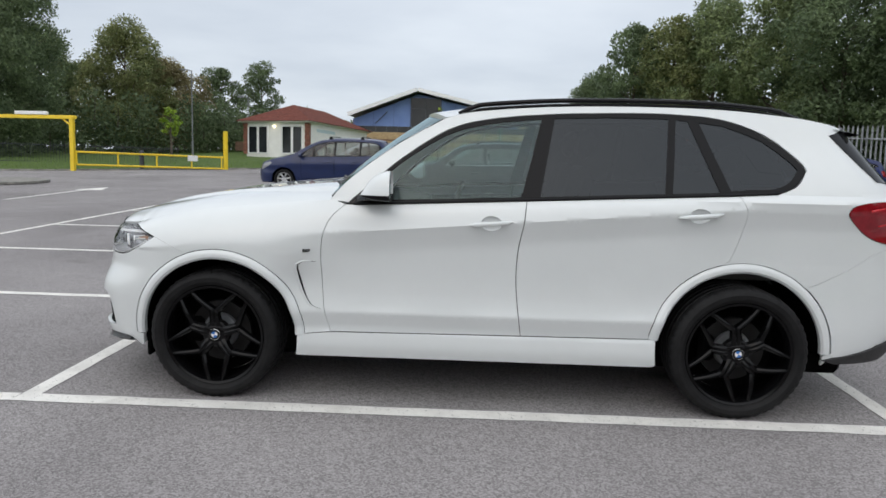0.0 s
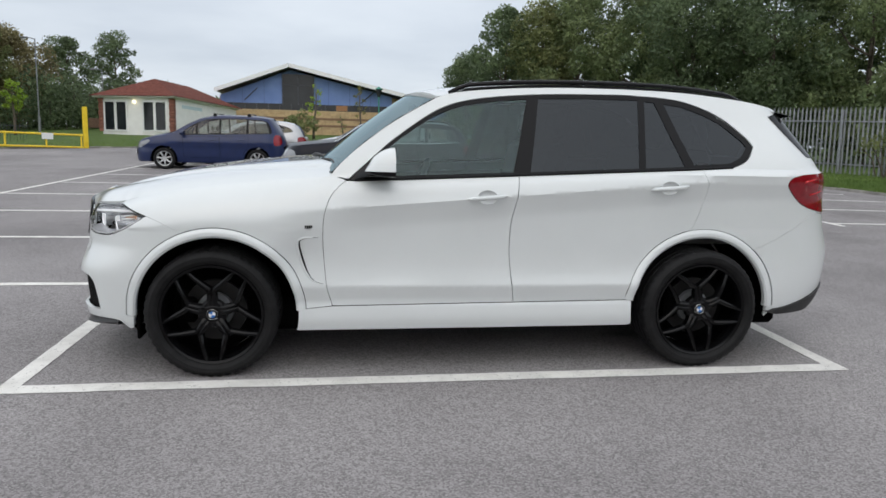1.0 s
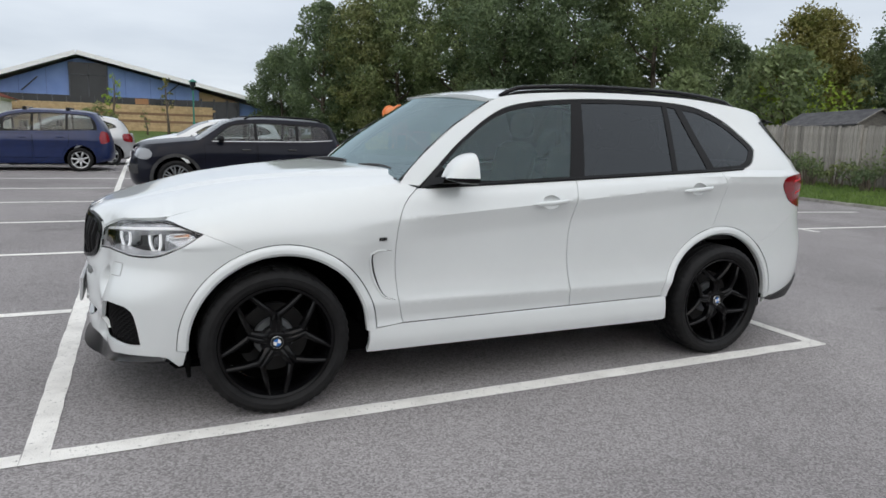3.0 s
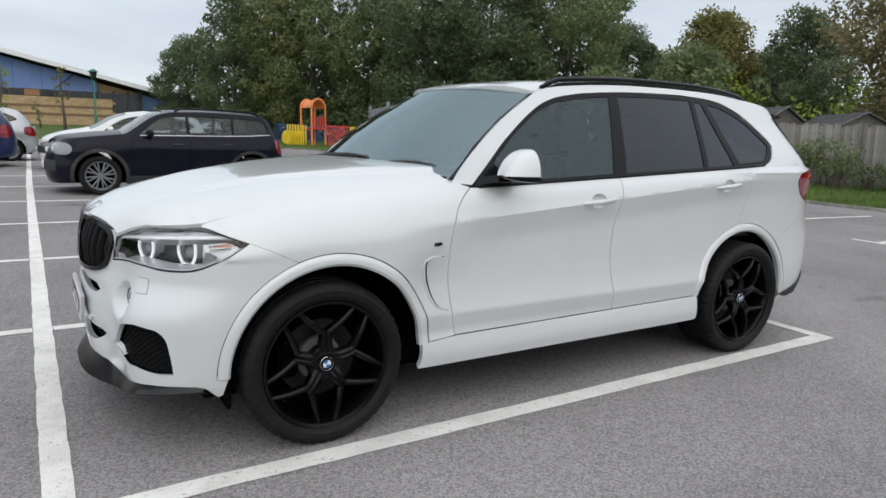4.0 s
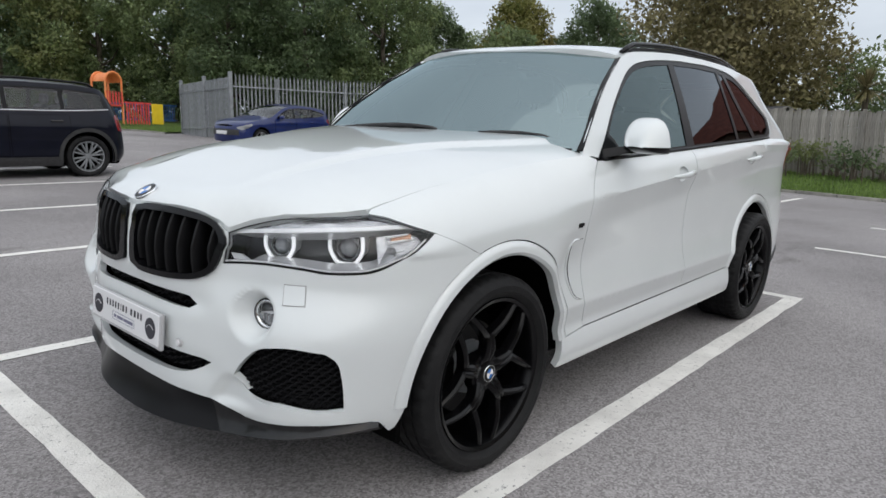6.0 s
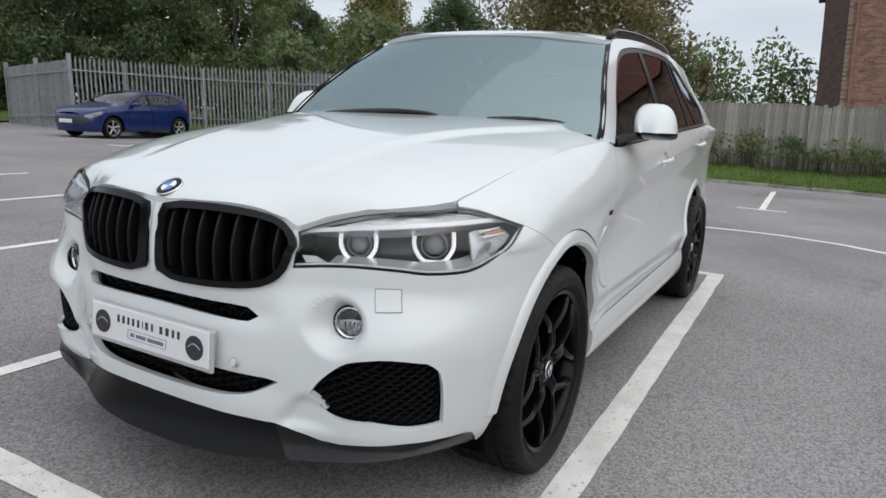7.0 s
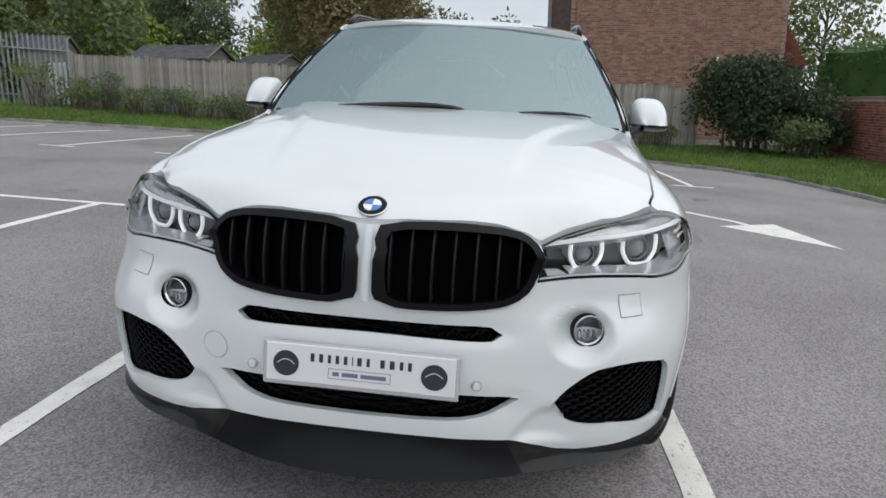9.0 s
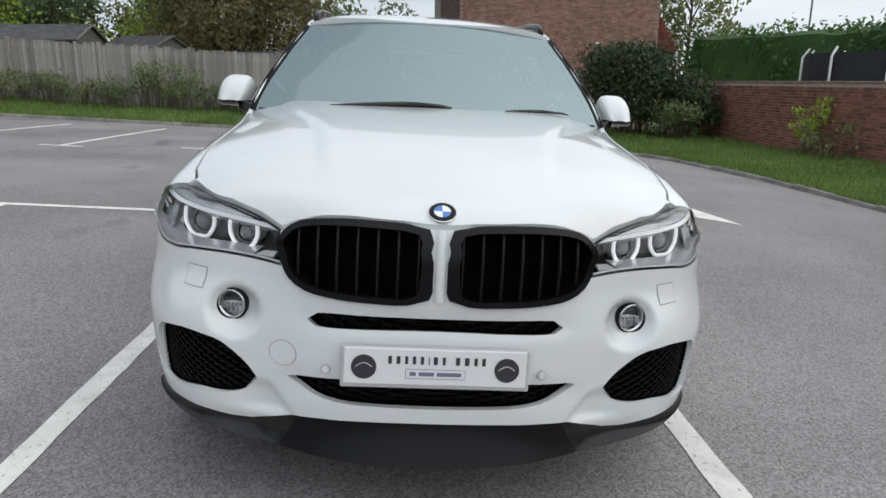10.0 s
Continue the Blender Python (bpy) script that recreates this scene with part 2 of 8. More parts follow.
LAMP_ON.use_nodes = True
LAMP_ON.node_tree.nodes["Principled BSDF"].inputs["Emission Color"].default_value = (1.0, 0.85, 0.55, 1)
LAMP_ON.node_tree.nodes["Principled BSDF"].inputs["Emission Strength"].default_value = 2.0


# ---- mesh helpers ----
class Mesh:
    """Collects vertices and faces for one mesh."""
    def __init__(self):
        self.v, self.f, self.k = [], [], []

    def add(self, verts, faces, k=0):
        o = len(self.v)
        self.v.extend(tuple(p) for p in verts)
        self.f.extend(tuple(i + o for i in f) for f in faces)
        self.k.extend([k] * len(faces))
        return self

    def box(self, x0, y0, z0, x1, y1, z1, c=0.0, m=None, k=0):
        """A box with chamfered edges."""
        x0, x1, y0, y1, z0, z1 = min(x0, x1), max(x0, x1), min(y0, y1), max(y0, y1), min(z0, z1), max(z0, z1)
        if c <= 0:
            vs = [(x, y, z) for z in (z0, z1) for y in (y0, y1) for x in (x0, x1)]
            fs = [(0, 2, 3, 1), (4, 5, 7, 6), (0, 1, 5, 4), (2, 6, 7, 3), (0, 4, 6, 2), (1, 3, 7, 5)]
        else:
            c = min(c, (x1 - x0) * 0.45, (y1 - y0) * 0.45, (z1 - z0) * 0.45)
            vs, idx = [], {}
            for ix, x in enumerate((x0, x1)):
                for iy, y in enumerate((y0, y1)):
                    for iz, z in enumerate((z0, z1)):
                        sx, sy, sz = (1 - 2 * ix) * c, (1 - 2 * iy) * c, (1 - 2 * iz) * c
                        for a, p in enumerate(((x, y + sy, z + sz), (x + sx, y, z + sz), (x + sx, y + sy, z))):
                            idx[ix, iy, iz, a] = len(vs)
                            vs.append(p)
            fs = []
            for s in (0, 1):
                fs.append([idx[s, a, b, 0] for a, b in ((0, 0), (0, 1), (1, 1), (1, 0))][::1 if s == 0 else -1])
                fs.append([idx[a, s, b, 1] for a, b in ((0, 0), (1, 0), (1, 1), (0, 1))][::1 if s == 0 else -1])
                fs.append([idx[a, b, s, 2] for a, b in ((0, 0), (0, 1), (1, 1), (1, 0))][::1 if s == 0 else -1])
            for a in (0, 1):
                for b in (0, 1):
                    fs.append([idx[a, b, 0, 0], idx[a, b, 1, 0], idx[a, b, 1, 1], idx[a, b, 0, 1]][::1 if a == b else -1])
                    fs.append([idx[a, 0, b, 2], idx[a, 1, b, 2], idx[a, 1, b, 0], idx[a, 0, b, 0]][::1 if a == b else -1])
                    fs.append([idx[0, a, b, 1], idx[1, a, b, 1], idx[1, a, b, 2], idx[0, a, b, 2]][::1 if a == b else -1])
                    for d in (0, 1):
                        fs.append([idx[a, b, d, 0], idx[a, b, d, 1], idx[a, b, d, 2]][::1 if (a + b + d) % 2 == 0 else -1])
        if m is not None:
            vs = [m @ Vector(p) for p in vs]
        return self.add(vs, fs, k)

    def tube(self, pts, radii, n=8, caps=True, k=0):
        """A tube along points."""
        pts = [Vector(p) for p in pts]
        if not hasattr(radii, "__len__"):
            radii = [radii] * len(pts)
        rings, prev = [], None
        for i, p in enumerate(pts):
            d = (pts[min(i + 1, len(pts) - 1)] - pts[max(i - 1, 0)]).normalized()
            if prev is None:
                prev = d.orthogonal().normalized()
            a = (prev - d * prev.dot(d))
            a = a.normalized() if a.length > 1e-6 else d.orthogonal().normalized()
            b, prev = d.cross(a), a
            rings.append([p + (a * math.cos(q) + b * math.sin(q)) * radii[i] for q in (2 * math.pi * j / n for j in range(n))])
        vs = [v for r in rings for v in r]
        fs = [(i * n + j, i * n + (j + 1) % n, (i + 1) * n + (j + 1) % n, (i + 1) * n + j) for i in range(len(pts) - 1) for j in range(n)]
        if caps:
            fs += [tuple(range(n))[::-1], tuple((len(pts) - 1) * n + j for j in range(n))]
        return self.add(vs, fs, k)

    def grid(self, fn, us, ws, k=0, flip=False):
        """A sheet of quads fn(u, w)."""
        n = len(ws)
        vs = [fn(u, w) for u in us for w in ws]
        fs = [(i * n + j, (i + 1) * n + j, (i + 1) * n + j + 1, i * n + j + 1) for i in range(len(us) - 1) for j in range(n - 1)]
        return self.add(vs, [f[::-1] for f in fs] if flip else fs, k)

    def prism(self, outline, y0, y1, k=0):
        """An outline in x and z, drawn from y0 to y1."""
        n = len(outline)
        vs = [(x, y0, z) for x, z in outline] + [(x, y1, z) for x, z in outline]
        fs = [tuple(range(n)), tuple(range(2 * n - 1, n - 1, -1))] + [(i, i + n, (i + 1) % n + n, (i + 1) % n) for i in range(n)]
        return self.add(vs, fs, k)

    def lathe(self, profile, n=32, m=None, k=0):
        """A profile of (radius, y) turned about the y axis."""
        vs, fs = [], []
        for r, y in profile:
            vs += [(r * math.cos(2 * math.pi * j / n), y, r * math.sin(2 * math.pi * j / n)) for j in range(n)]
        for i in range(len(profile) - 1):
            fs += [(i * n + j, i * n + (j + 1) % n, (i + 1) * n + (j + 1) % n, (i + 1) * n + j) for j in range(n)]
        if m is not None:
            vs = [m @ Vector(p) for p in vs]
        return self.add(vs, fs, k)

    def moved(self, m):
        self.v = [tuple(m @ Vector(p)) for p in self.v]
        return self

    def data(self, name, *mats, smooth=False, fix=False):
        me = bpy.data.meshes.new(name)
        me.from_pydata(self.v, [], self.f)
        for mt in mats:
            me.materials.append(mt)
        if len(mats) > 1:
            me.polygons.foreach_set("material_index", self.k)
        if smooth:
            me.polygons.foreach_set("use_smooth", [True] * len(me.polygons))
            if smooth is not True:
                me.set_sharp_from_angle(angle=radians(smooth))
        if fix:
            bm = bmesh.new()
            bm.from_mesh(me)
            bmesh.ops.recalc_face_normals(bm, faces=bm.faces)
            bm.to_mesh(me)
            bm.free()
        me.update()
        return me


def part(name, mesh, mat, parent, label="", smooth=False, fix=False):
    """Links a mesh as one object under a thing or a part."""
    mats = mat if isinstance(mat, (list, tuple)) else (mat,)
    ob = new(name, mesh.data(name, *mats, smooth=smooth, fix=fix) if isinstance(mesh, Mesh) else mesh)
    ob.parent = parent
    if label:
        tagged(ob, label)
    return ob


def thing(name, label, category, at=None, group="", kind=""):
    """An empty at the thing's base."""
    ob = new(name)
    ob.empty_display_size = 0.2
    if at is not None:
        ob.matrix_world = at
    return tagged(ob, label, category, group, kind)


def solo(name, mesh, mat, label, category="", at=None, kind="", group="", smooth=False, fix=False):
    """A thing of a single mesh."""
    ob = part(name, mesh, mat, None, smooth=smooth, fix=fix)
    if at is not None:
        ob.matrix_world = at
    return tagged(ob, label, category, group, kind)


def zg(x, y):
    """Height of the tarmac over the bay's plane: it falls off to the verge and rises towards the lawn."""
    return -0.001 * min(12, max(0, x - 3)) ** 2 + 0.0002 * min(40, max(0, y - 30)) ** 2


def lay(x, y, yaw=0, z=0):
    """A pose square on the sloping tarmac."""
    return SLOPE @ pose(x, y, zg(x, y) + z, 0, 0, yaw)


def spot(x, y, z=0):
    return SLOPE @ Vector((x, y, zg(x, y) + z))


def stand(x, y, yaw=0, z=0):
    """An upright pose with its foot on the ground."""
    return pose(*spot(x, y, z), 0, 0, yaw)


def steps(a, b, d):
    n = max(1, math.ceil(abs(b - a) / d))
    return [a + (b - a) * i / n for i in range(n + 1)]


# ---- ground ----
def far_z(x, y):
    return SLOPE @ Vector((x, min(70, max(-45, y)), zg(x, y) - 0.13)) + Vector((0, y - min(70, max(-45, y)), 0))


xs = [-600, -300, -150, -80, -50, -35] + steps(-25, 25, 2.5) + [35, 50, 80, 150, 300, 600]
ys = [-600, -300, -150, -80] + steps(-45, 70, 2.5) + [100, 150, 300, 600]
solo("ground", Mesh().grid(far_z, xs, ys), GRASS, "rough green grass round the car park", kind="structure")
solo("car_park", Mesh().grid(lambda x, y: spot(x, y), steps(-24, 17, 1.0), steps(-7.2, 31.5, 1.0)), TARMAC,
     "worn grey tarmac with oil spots and repairs", kind="structure", smooth=True)


def stroke(name, pts, width=0.1, label="worn white painted bay line", closed=False):
    """A painted line: a thin ribbon with slightly ragged edges."""
    dense = []
    for (x0, y0), (x1, y1) in zip(pts, pts[1:]):
        n = max(1, int(math.hypot(x1 - x0, y1 - y0) / 0.12))
        dense += [(x0 + (x1 - x0) * i / n, y0 + (y1 - y0) * i / n) for i in range(n)]
    dense.append(pts[-1])
    vs, me = [], Mesh()
    for i, (x, y) in enumerate(dense):
        (xa, ya), (xb, yb) = dense[max(0, i - 1)], dense[min(len(dense) - 1, i + 1)]
        d = math.hypot(xb - xa, yb - ya)
        nx, ny = -(yb - ya) / d, (xb - xa) / d
        for s in (-1, 1):
            w = width / 2 + random.uniform(-0.004, 0.004)
            vs.append(spot(x + nx * w * s, y + ny * w * s, 0.004))
    me.add(vs, [(2 * i, 2 * i + 2, 2 * i + 3, 2 * i + 1) for i in range(len(dense) - 1)])
    return solo(name, me, LINE, label, kind="structure", fix=False)


BAY = 2.512
stroke("bay_line", [(-1.052, -1.13), (-1.05, 12), (-0.98, 24)], 0.11)
stroke("bay_line", [(3.845, -0.965), (3.80, 7)], 0.1)
stroke("bay_line", [(-5.8, 3.0), (-5.8, 20.3)], 0.1)
for k in range(9):
    y = 1.405 + BAY * (k - 1)
    if k == 0:
        stroke("bay_line", [(-5.8, -1.09), (-1.11, -1.078)], 0.11)
        stroke("bay_line", [(-0.995, -1.075), (3.90, -1.022)], 0.115)
    else:
        stroke("bay_line", [(-5.74, y), (-1.11, y)], 0.1)
        stroke("bay_line", [(-0.99, y), (3.78 if k > 1 else 3.80, y - 0.02)], 0.1)
for y in (-3.38, -0.93, 1.45, 3.75, 5.9, 8.15, 10.4, 12.35, 14.2):
    x0 = 9.75 if y < 4 else 9.1
    stroke("bay_line", [(x0, y), (14.4, y + 0.1)], 0.1, "worn white bay line ending in a short crossbar")
    stroke("bay_line", [(x0 - 0.06, y - 0.36), (x0 - 0.06, y + 0.36)], 0.1, "short white crossbar of a bay line")
stroke("direction_arrow", [(6.74, -0.5), (6.8, -0.95), (6.8, -1.35), (6.63, -1.98), (6.28, -2.52), (5.75, -2.98), (5.5, -3.08)], 0.1, "curved white painted arrow shaft")
arrow = Mesh().add([spot(5.36, -2.68, 0.004), spot(5.78, -3.42, 0.004), spot(4.43, -3.64, 0.004)], [(0, 1, 2)])
solo("arrow_head", arrow, LINE, "white painted arrow head on the tarmac", kind="structure", fix=True)
stroke("direction_arrow", [(-9.7, 10.6), (-9.85, 14.2)], 0.1, "straight white painted arrow shaft")
arrow = Mesh().add([spot(-10.2, 14.1, 0.004), spot(-9.4, 14.1, 0.004), spot(-9.85, 15.3, 0.004)], [(0, 1, 2)])
solo("arrow_head", arrow, LINE, "white painted arrow head on the tarmac", kind="structure", fix=True)


# ---- verges and kerbs ----
def ribbon(inner, outer, n_along, n_across, z0, z1):
    """A strip of ground between two polylines."""
    def at(line, u):
        i = min(int(u), len(line) - 2)
        f = u - i
        return (line[i][0] + (line[i + 1][0] - line[i][0]) * f, line[i][1] + (line[i + 1][1] - line[i][1]) * f)

    def fn(u, w):
        (xa, ya), (xb, yb) = at(inner, u), at(outer, u)
        x, y = xa + (xb - xa) * w, ya + (yb - ya) * w
        lump = 0.04 * noise.noise((x * 0.5, y * 0.5, 3)) * min(1, w * 4)
        return spot(x, y, z0 + (z1 - z0) * w + lump)
    m = len(inner) - 1
    return fn, [m * i / n_along for i in range(n_along + 1)], [i / n_across for i in range(n_across + 1)]


KERB_E = [(12.4, 21.6), (13.2, 19.2), (14.7, 16.6), (15.5, 14), (15.8, 11), (15.8, 6), (15.8, 2), (15.8, -2.4), (15.4, -4.0), (14.2, -5.2), (12.3, -5.95), (9, -6.3), (5, -6.35), (-6, -6.3), (-24, -6.3)]
BACK_E = [(13.4, 22.8), (16.8, 20.4), (19.7, 15.6), (20, 13), (20, 11), (20, 6), (20, 2), (20, -2.4), (20, -5), (19.8, -9.9), (15, -9.9), (9, -9.9), (5, -9.9), (-6, -9.9), (-24, -9.9)]
KERB_N = [(-24, 21), (-17.5, 24.6), (-11.8, 30.2), (-9.4, 32), (-4, 32), (4, 32), (10.5, 32), (12.6, 29.5), (12.8, 27.5)]
BACK_N = [(-60, 40), (-45, 60), (-30, 75), (-14, 75), (-4, 75), (6, 75), (20, 75), (30, 60), (34, 45)]


def turf(name, inner, outer, na, nw, z1, label, blades, reach):
    fn, us, ws = ribbon(inner, outer, na, nw, 0.07, z1)
    solo(name, Mesh().grid(fn, us, ws, flip=True), GRASS, label, kind="structure", smooth=True)
    me, vs, fs = Mesh(), [], []
    span = [u for u in us if reach[0] <= u <= reach[1]]
    for _ in range(blades):
        u, w = random.uniform(span[0], span[-1]), random.random() ** 1.4 * reach[2]
        p = fn(u, w)
        a, h = random.uniform(0, 6.28), random.uniform(0.04, 0.13)
        lean = Vector((math.cos(a + 1.3), math.sin(a + 1.3), 0)) * h * random.uniform(0.1, 0.8)
        d = Vector((math.cos(a), math.sin(a), 0)) * random.uniform(0.008, 0.016)
        k = len(vs)
        vs += [p - d, p + d, p + lean + Vector((0, 0, h))]
        fs.append((k, k + 1, k + 2))
    me.add(vs, fs)
    solo("grass_blades", me, BLADE, "uneven mown green grass blades on the verge", "grass", kind="stuff")


turf("verge", KERB_E, BACK_E, 112, 10, 0.34, "green grass verge beside the fence", 52000, (0, 13, 0.95))
turf("lawn", KERB_N, BACK_N, 64, 20, 0.10, "mown green lawn before the buildings", 9000, (0, 8, 0.25))


def kerb(line, label):
    root = thing("kerb", label, kind="structure", category="")
    dist, pts = 0.0, []
    for (xa, ya), (xb, yb) in zip(line, line[1:]):
        d = math.hypot(xb - xa, yb - ya)
        n = max(1, round(d / 0.915))
        for i in range(n):
            pts.append((xa + (xb - xa) * (i + 0.5) / n, ya + (yb - ya) * (i + 0.5) / n, math.degrees(math.atan2(yb - ya, xb - xa)), d / n))
    base = Mesh().box(-0.45, -0.05, -0.12, 0.45, 0.05, 0.075, 0.012).data("kerb_stone", KERB)
    for x, y, yaw, d in pts:
        ob = part("kerb_stone", base, KERB, root)
        ob.matrix_world = lay(x, y, yaw, random.uniform(-0.01, 0.008)) @ Matrix.Diagonal((min(1.1, d / 0.915), 1, 1, 1))
    return root


kerb(KERB_E, "low grey concrete edging along the verge")
kerb(KERB_N, "grey concrete kerb along the lawn")
pave = ribbon([(-9.4, 32.1), (-4, 32.1), (4, 32.1), (10.6, 32.1)], [(-9.4, 34.2), (-4, 34.2), (4, 34.2), (10.8, 34.2)], 24, 2, 0.085, 0.11)
solo("pavement", Mesh().grid(*pave, flip=True), material("paving", (0.34, 0.33, 0.30), 0.9, colour2=(0.44, 0.43, 0.40), scale=2, bump=0.3), "pale concrete footpath along the lawn", kind="structure")
island = Mesh().tube([spot(-14.2, 16.2, 0.02), spot(-14.2, 16.2, 0.09)], 1.6, 28)
solo("kerb_island", island, KERB, "low rounded concrete kerb island", kind="structure")


# ---- fences and walls ----
def board_fence(x, y0, y1, height, base):
    """Close-boarded fence along y, each board an object."""
    root = thing("fence", "weathered grey close-boarded wooden fence behind the verge", "fence", stand(x, y0, 0, base), kind="structure")
    boards = []
    for i in range(6):
        me, h = Mesh(), height + random.uniform(-0.03, 0.03)
        me.box(-0.008, -0.055, 0.0, 0.012, 0.055, h, 0.004)
        boards.append(me.data("plank", PLANK))
    y, i = y0, 0
    while y > y1:
        ob = part("plank", random.choice(boards), PLANK, root)
        ob.matrix_world = stand(x + random.uniform(-0.006, 0.006), y, random.uniform(-2, 2), base + random.uniform(-0.025, 0.02)) @ pose(0, 0, 0, random.uniform(-0.5, 0.5), 0, 0)
        y -= 0.108
        i += 1
    post = Mesh().box(-0.05, -0.05, 0, 0.05, 0.05, height + 0.06, 0.008).data("post", PLANK)
    y = y0
    while y > y1 - 0.1:
        ob = part("post", post, PLANK, root)
        ob.matrix_world = stand(x - 0.06, y, 0, base)
        y -= 2.7
    for z in (0.25, 1.0, height - 0.2):
        me = Mesh().tube([stand(x, y0, 0, base).inverted() @ spot(x + 0.05, yy, base + z) for yy in (y0, (y0 + y1) / 2, y1)], 0.035, 4)
        part("rail", me, PLANK, root)
    return root


board_fence(19.4, 14.9, -5.7, 1.80, 0.26)


def palisade(points, height=2.4, base=0.25):
    """Galvanised palisade fence: pales with pointed tops on two rails."""
    root = thing("palisade_fence", "grey galvanised steel palisade fence with pointed pales", "fence", stand(*points[0]), kind="structure")
    pale = Mesh()
    prof = [(-0.034, 0.0), (-0.012, -0.016), (0.012, -0.016), (0.034, 0.0)]
    for z0, z1 in ((0.04, height - 0.12),):
        vs = [(x, y, z) for z in (z0, z1) for x, y in prof] + [(-0.012, -0.012, height), (0.012, -0.012, height)]
        pale.add(vs, [(0, 1, 5, 4), (1, 2, 6, 5), (2, 3, 7, 6), (4, 5, 8), (5, 6, 9, 8), (6, 7, 9)])
        pale.add([(x, y + 0.003, z) for x, y, z in vs], [(4, 5, 1, 0), (5, 6, 2, 1), (6, 7, 3, 2), (8, 5, 4), (8, 9, 6, 5), (9, 7, 6)])
    pd = pale.data("pale", GALV)
    for (xa, ya), (xb, yb) in zip(points, points[1:]):
        d, yaw = math.hypot(xb - xa, yb - ya), math.degrees(math.atan2(yb - ya, xb - xa))
        n = int(d / 0.15)
        for i in range(n):
            f = (i + 0.5) / n
            ob = part("pale", pd, GALV, root)
            ob.matrix_world = stand(xa + (xb - xa) * f, ya + (yb - ya) * f, yaw, base + random.uniform(-0.01, 0.01))
        inv = stand(*points[0]).inverted()
        for z in (0.4, height - 0.5):
            part("rail", Mesh().tube([inv @ spot(xa, ya, base + z), inv @ spot(xb, yb, base + z)], 0.03, 4), GALV, root)
        for i in range(int(d / 2.75) + 1):
            f = min(1, i * 2.75 / d)
            ob = part("post", Mesh().box(-0.03, 0.02, 0, 0.03, 0.1, height - 0.1, 0.004), GALV, root)
            ob.matrix_world = stand(xa + (xb - xa) * f, ya + (yb - ya) * f, yaw, base)
    return root


palisade([(19.35, 15.0), (16.8, 19.7), (13.1, 22.4)])
gate = thing("steel_gate", "closed grey steel gate with blue sign in the palisade fence", "gate", stand(13.1, 22.4, 81, 0.1))
for i in range(38):
    part("pale", Mesh().box(i * 0.15 + 0.04, -0.01, 0.05, i * 0.15 + 0.135, 0.01, 2.42, 0.004), GALV, gate)
for z in (0.4, 2.0):
    part("rail", Mesh().box(0, 0.012, z, 5.75, 0.06, z + 0.06), GALV, gate)
for x in (-0.05, 2.8, 5.75):
    part("post", Mesh().box(x - 0.06, -0.07, 0, x + 0.06, 0.07, 2.62, 0.01), GALV, gate)
part("sign", Mesh().box(3.3, -0.03, 1.45, 3.65, -0.02, 1.85), BLUE_P, gate, "small blue sign plate")
part("lock_box", Mesh().box(2.55, -0.06, 1.15, 2.95, -0.015, 1.4, 0.01), UPVC, gate, "pale grey lock box")


def brick_wall(name, label, at, length, height, mat, brick=(0.215, 0.065), thick=0.2, singles=0, holes=(), kind="structure", group_mat=None):
    """A wall along its own x, bricks proud of a mortar core on the face towards -y. The first ones are objects of their own."""
    root = thing(name, label, "", at, kind=kind)
    core = Mesh().box(0, 0.012, 0, length, thick, height)
    part("mortar", core, MORTAR, root)
    bl, bh, joint = brick[0], brick[1], 0.01
    shared = [Mesh().box(-bl / 2, -0.004 * j, -bh / 2, bl / 2, 0.03, bh / 2, 0.005).data("brick", mat) for j in (0, 1, -0.6)]
    rest, done = Mesh(), 0
    for c in range(int(height / (bh + joint))):
        x = bl / 2 if c % 2 == 0 else 0
        while x < length - 0.02:
            w = min(bl / 2, length - x, x) if x < bl / 2 or x > length - bl / 2 else bl / 2
            z = c * (bh + joint) + bh / 2 + 0.005
            if done < singles and w == bl / 2:
                ob = part("brick", random.choice(shared), mat, root)
                ob.location = (x, random.uniform(-0.003, 0.003), z)
                done += 1
            else:
                d = random.uniform(-0.005, 0.004)
                rest.box(max(0, x - bl / 2) if w < bl / 2 and x < bl / 2 else x - w, d, z - bh / 2, x + w, 0.03, z + bh / 2, 0.004)
            x += bl + joint
    st = part("brickwork", rest, group_mat or mat, root)
    tagged(st, kind="stuff")
    return root


# ---- trees, shrubs, hedges ----
def leaf_cloud(clumps, per, size, squash=0.8, shell=0.55):
    """Small leaf blades scattered through round clumps (centre, radius)."""
    n = sum(max(8, int(per * r * r)) for _, r in clumps)
    vs, o = np.zeros((n * 4, 3)), 0
    for c, r in clumps:
        m = max(8, int(per * r * r))
        d = np.random.normal(size=(m, 3))
        d /= np.linalg.norm(d, axis=1)[:, None]
        rad = r * (shell + (1 - shell) * np.random.rand(m)) * (0.85 + 0.3 * np.random.rand(m))
        p = np.array(c)[None] + d * rad[:, None] * np.array((1, 1, squash))
        a = np.random.normal(size=(m, 3)); a /= np.linalg.norm(a, axis=1)[:, None]
        b = np.cross(a, d + 0.6 * np.random.normal(size=(m, 3))); b /= np.linalg.norm(b, axis=1)[:, None] + 1e-9
        s = size * (0.6 + 0.8 * np.random.rand(m))[:, None]
        for j, q in enumerate((-a * s, b * s * 0.5, a * s, -b * s * 0.5)):
            vs[o * 4 + j:(o + m) * 4:4] = p + q
        o += m
    me = Mesh()
    me.v = [tuple(p) for p in vs]
    me.f = [(4 * i, 4 * i + 1, 4 * i + 2, 4 * i + 3) for i in range(n)]
    me.k = [0] * n
    return me


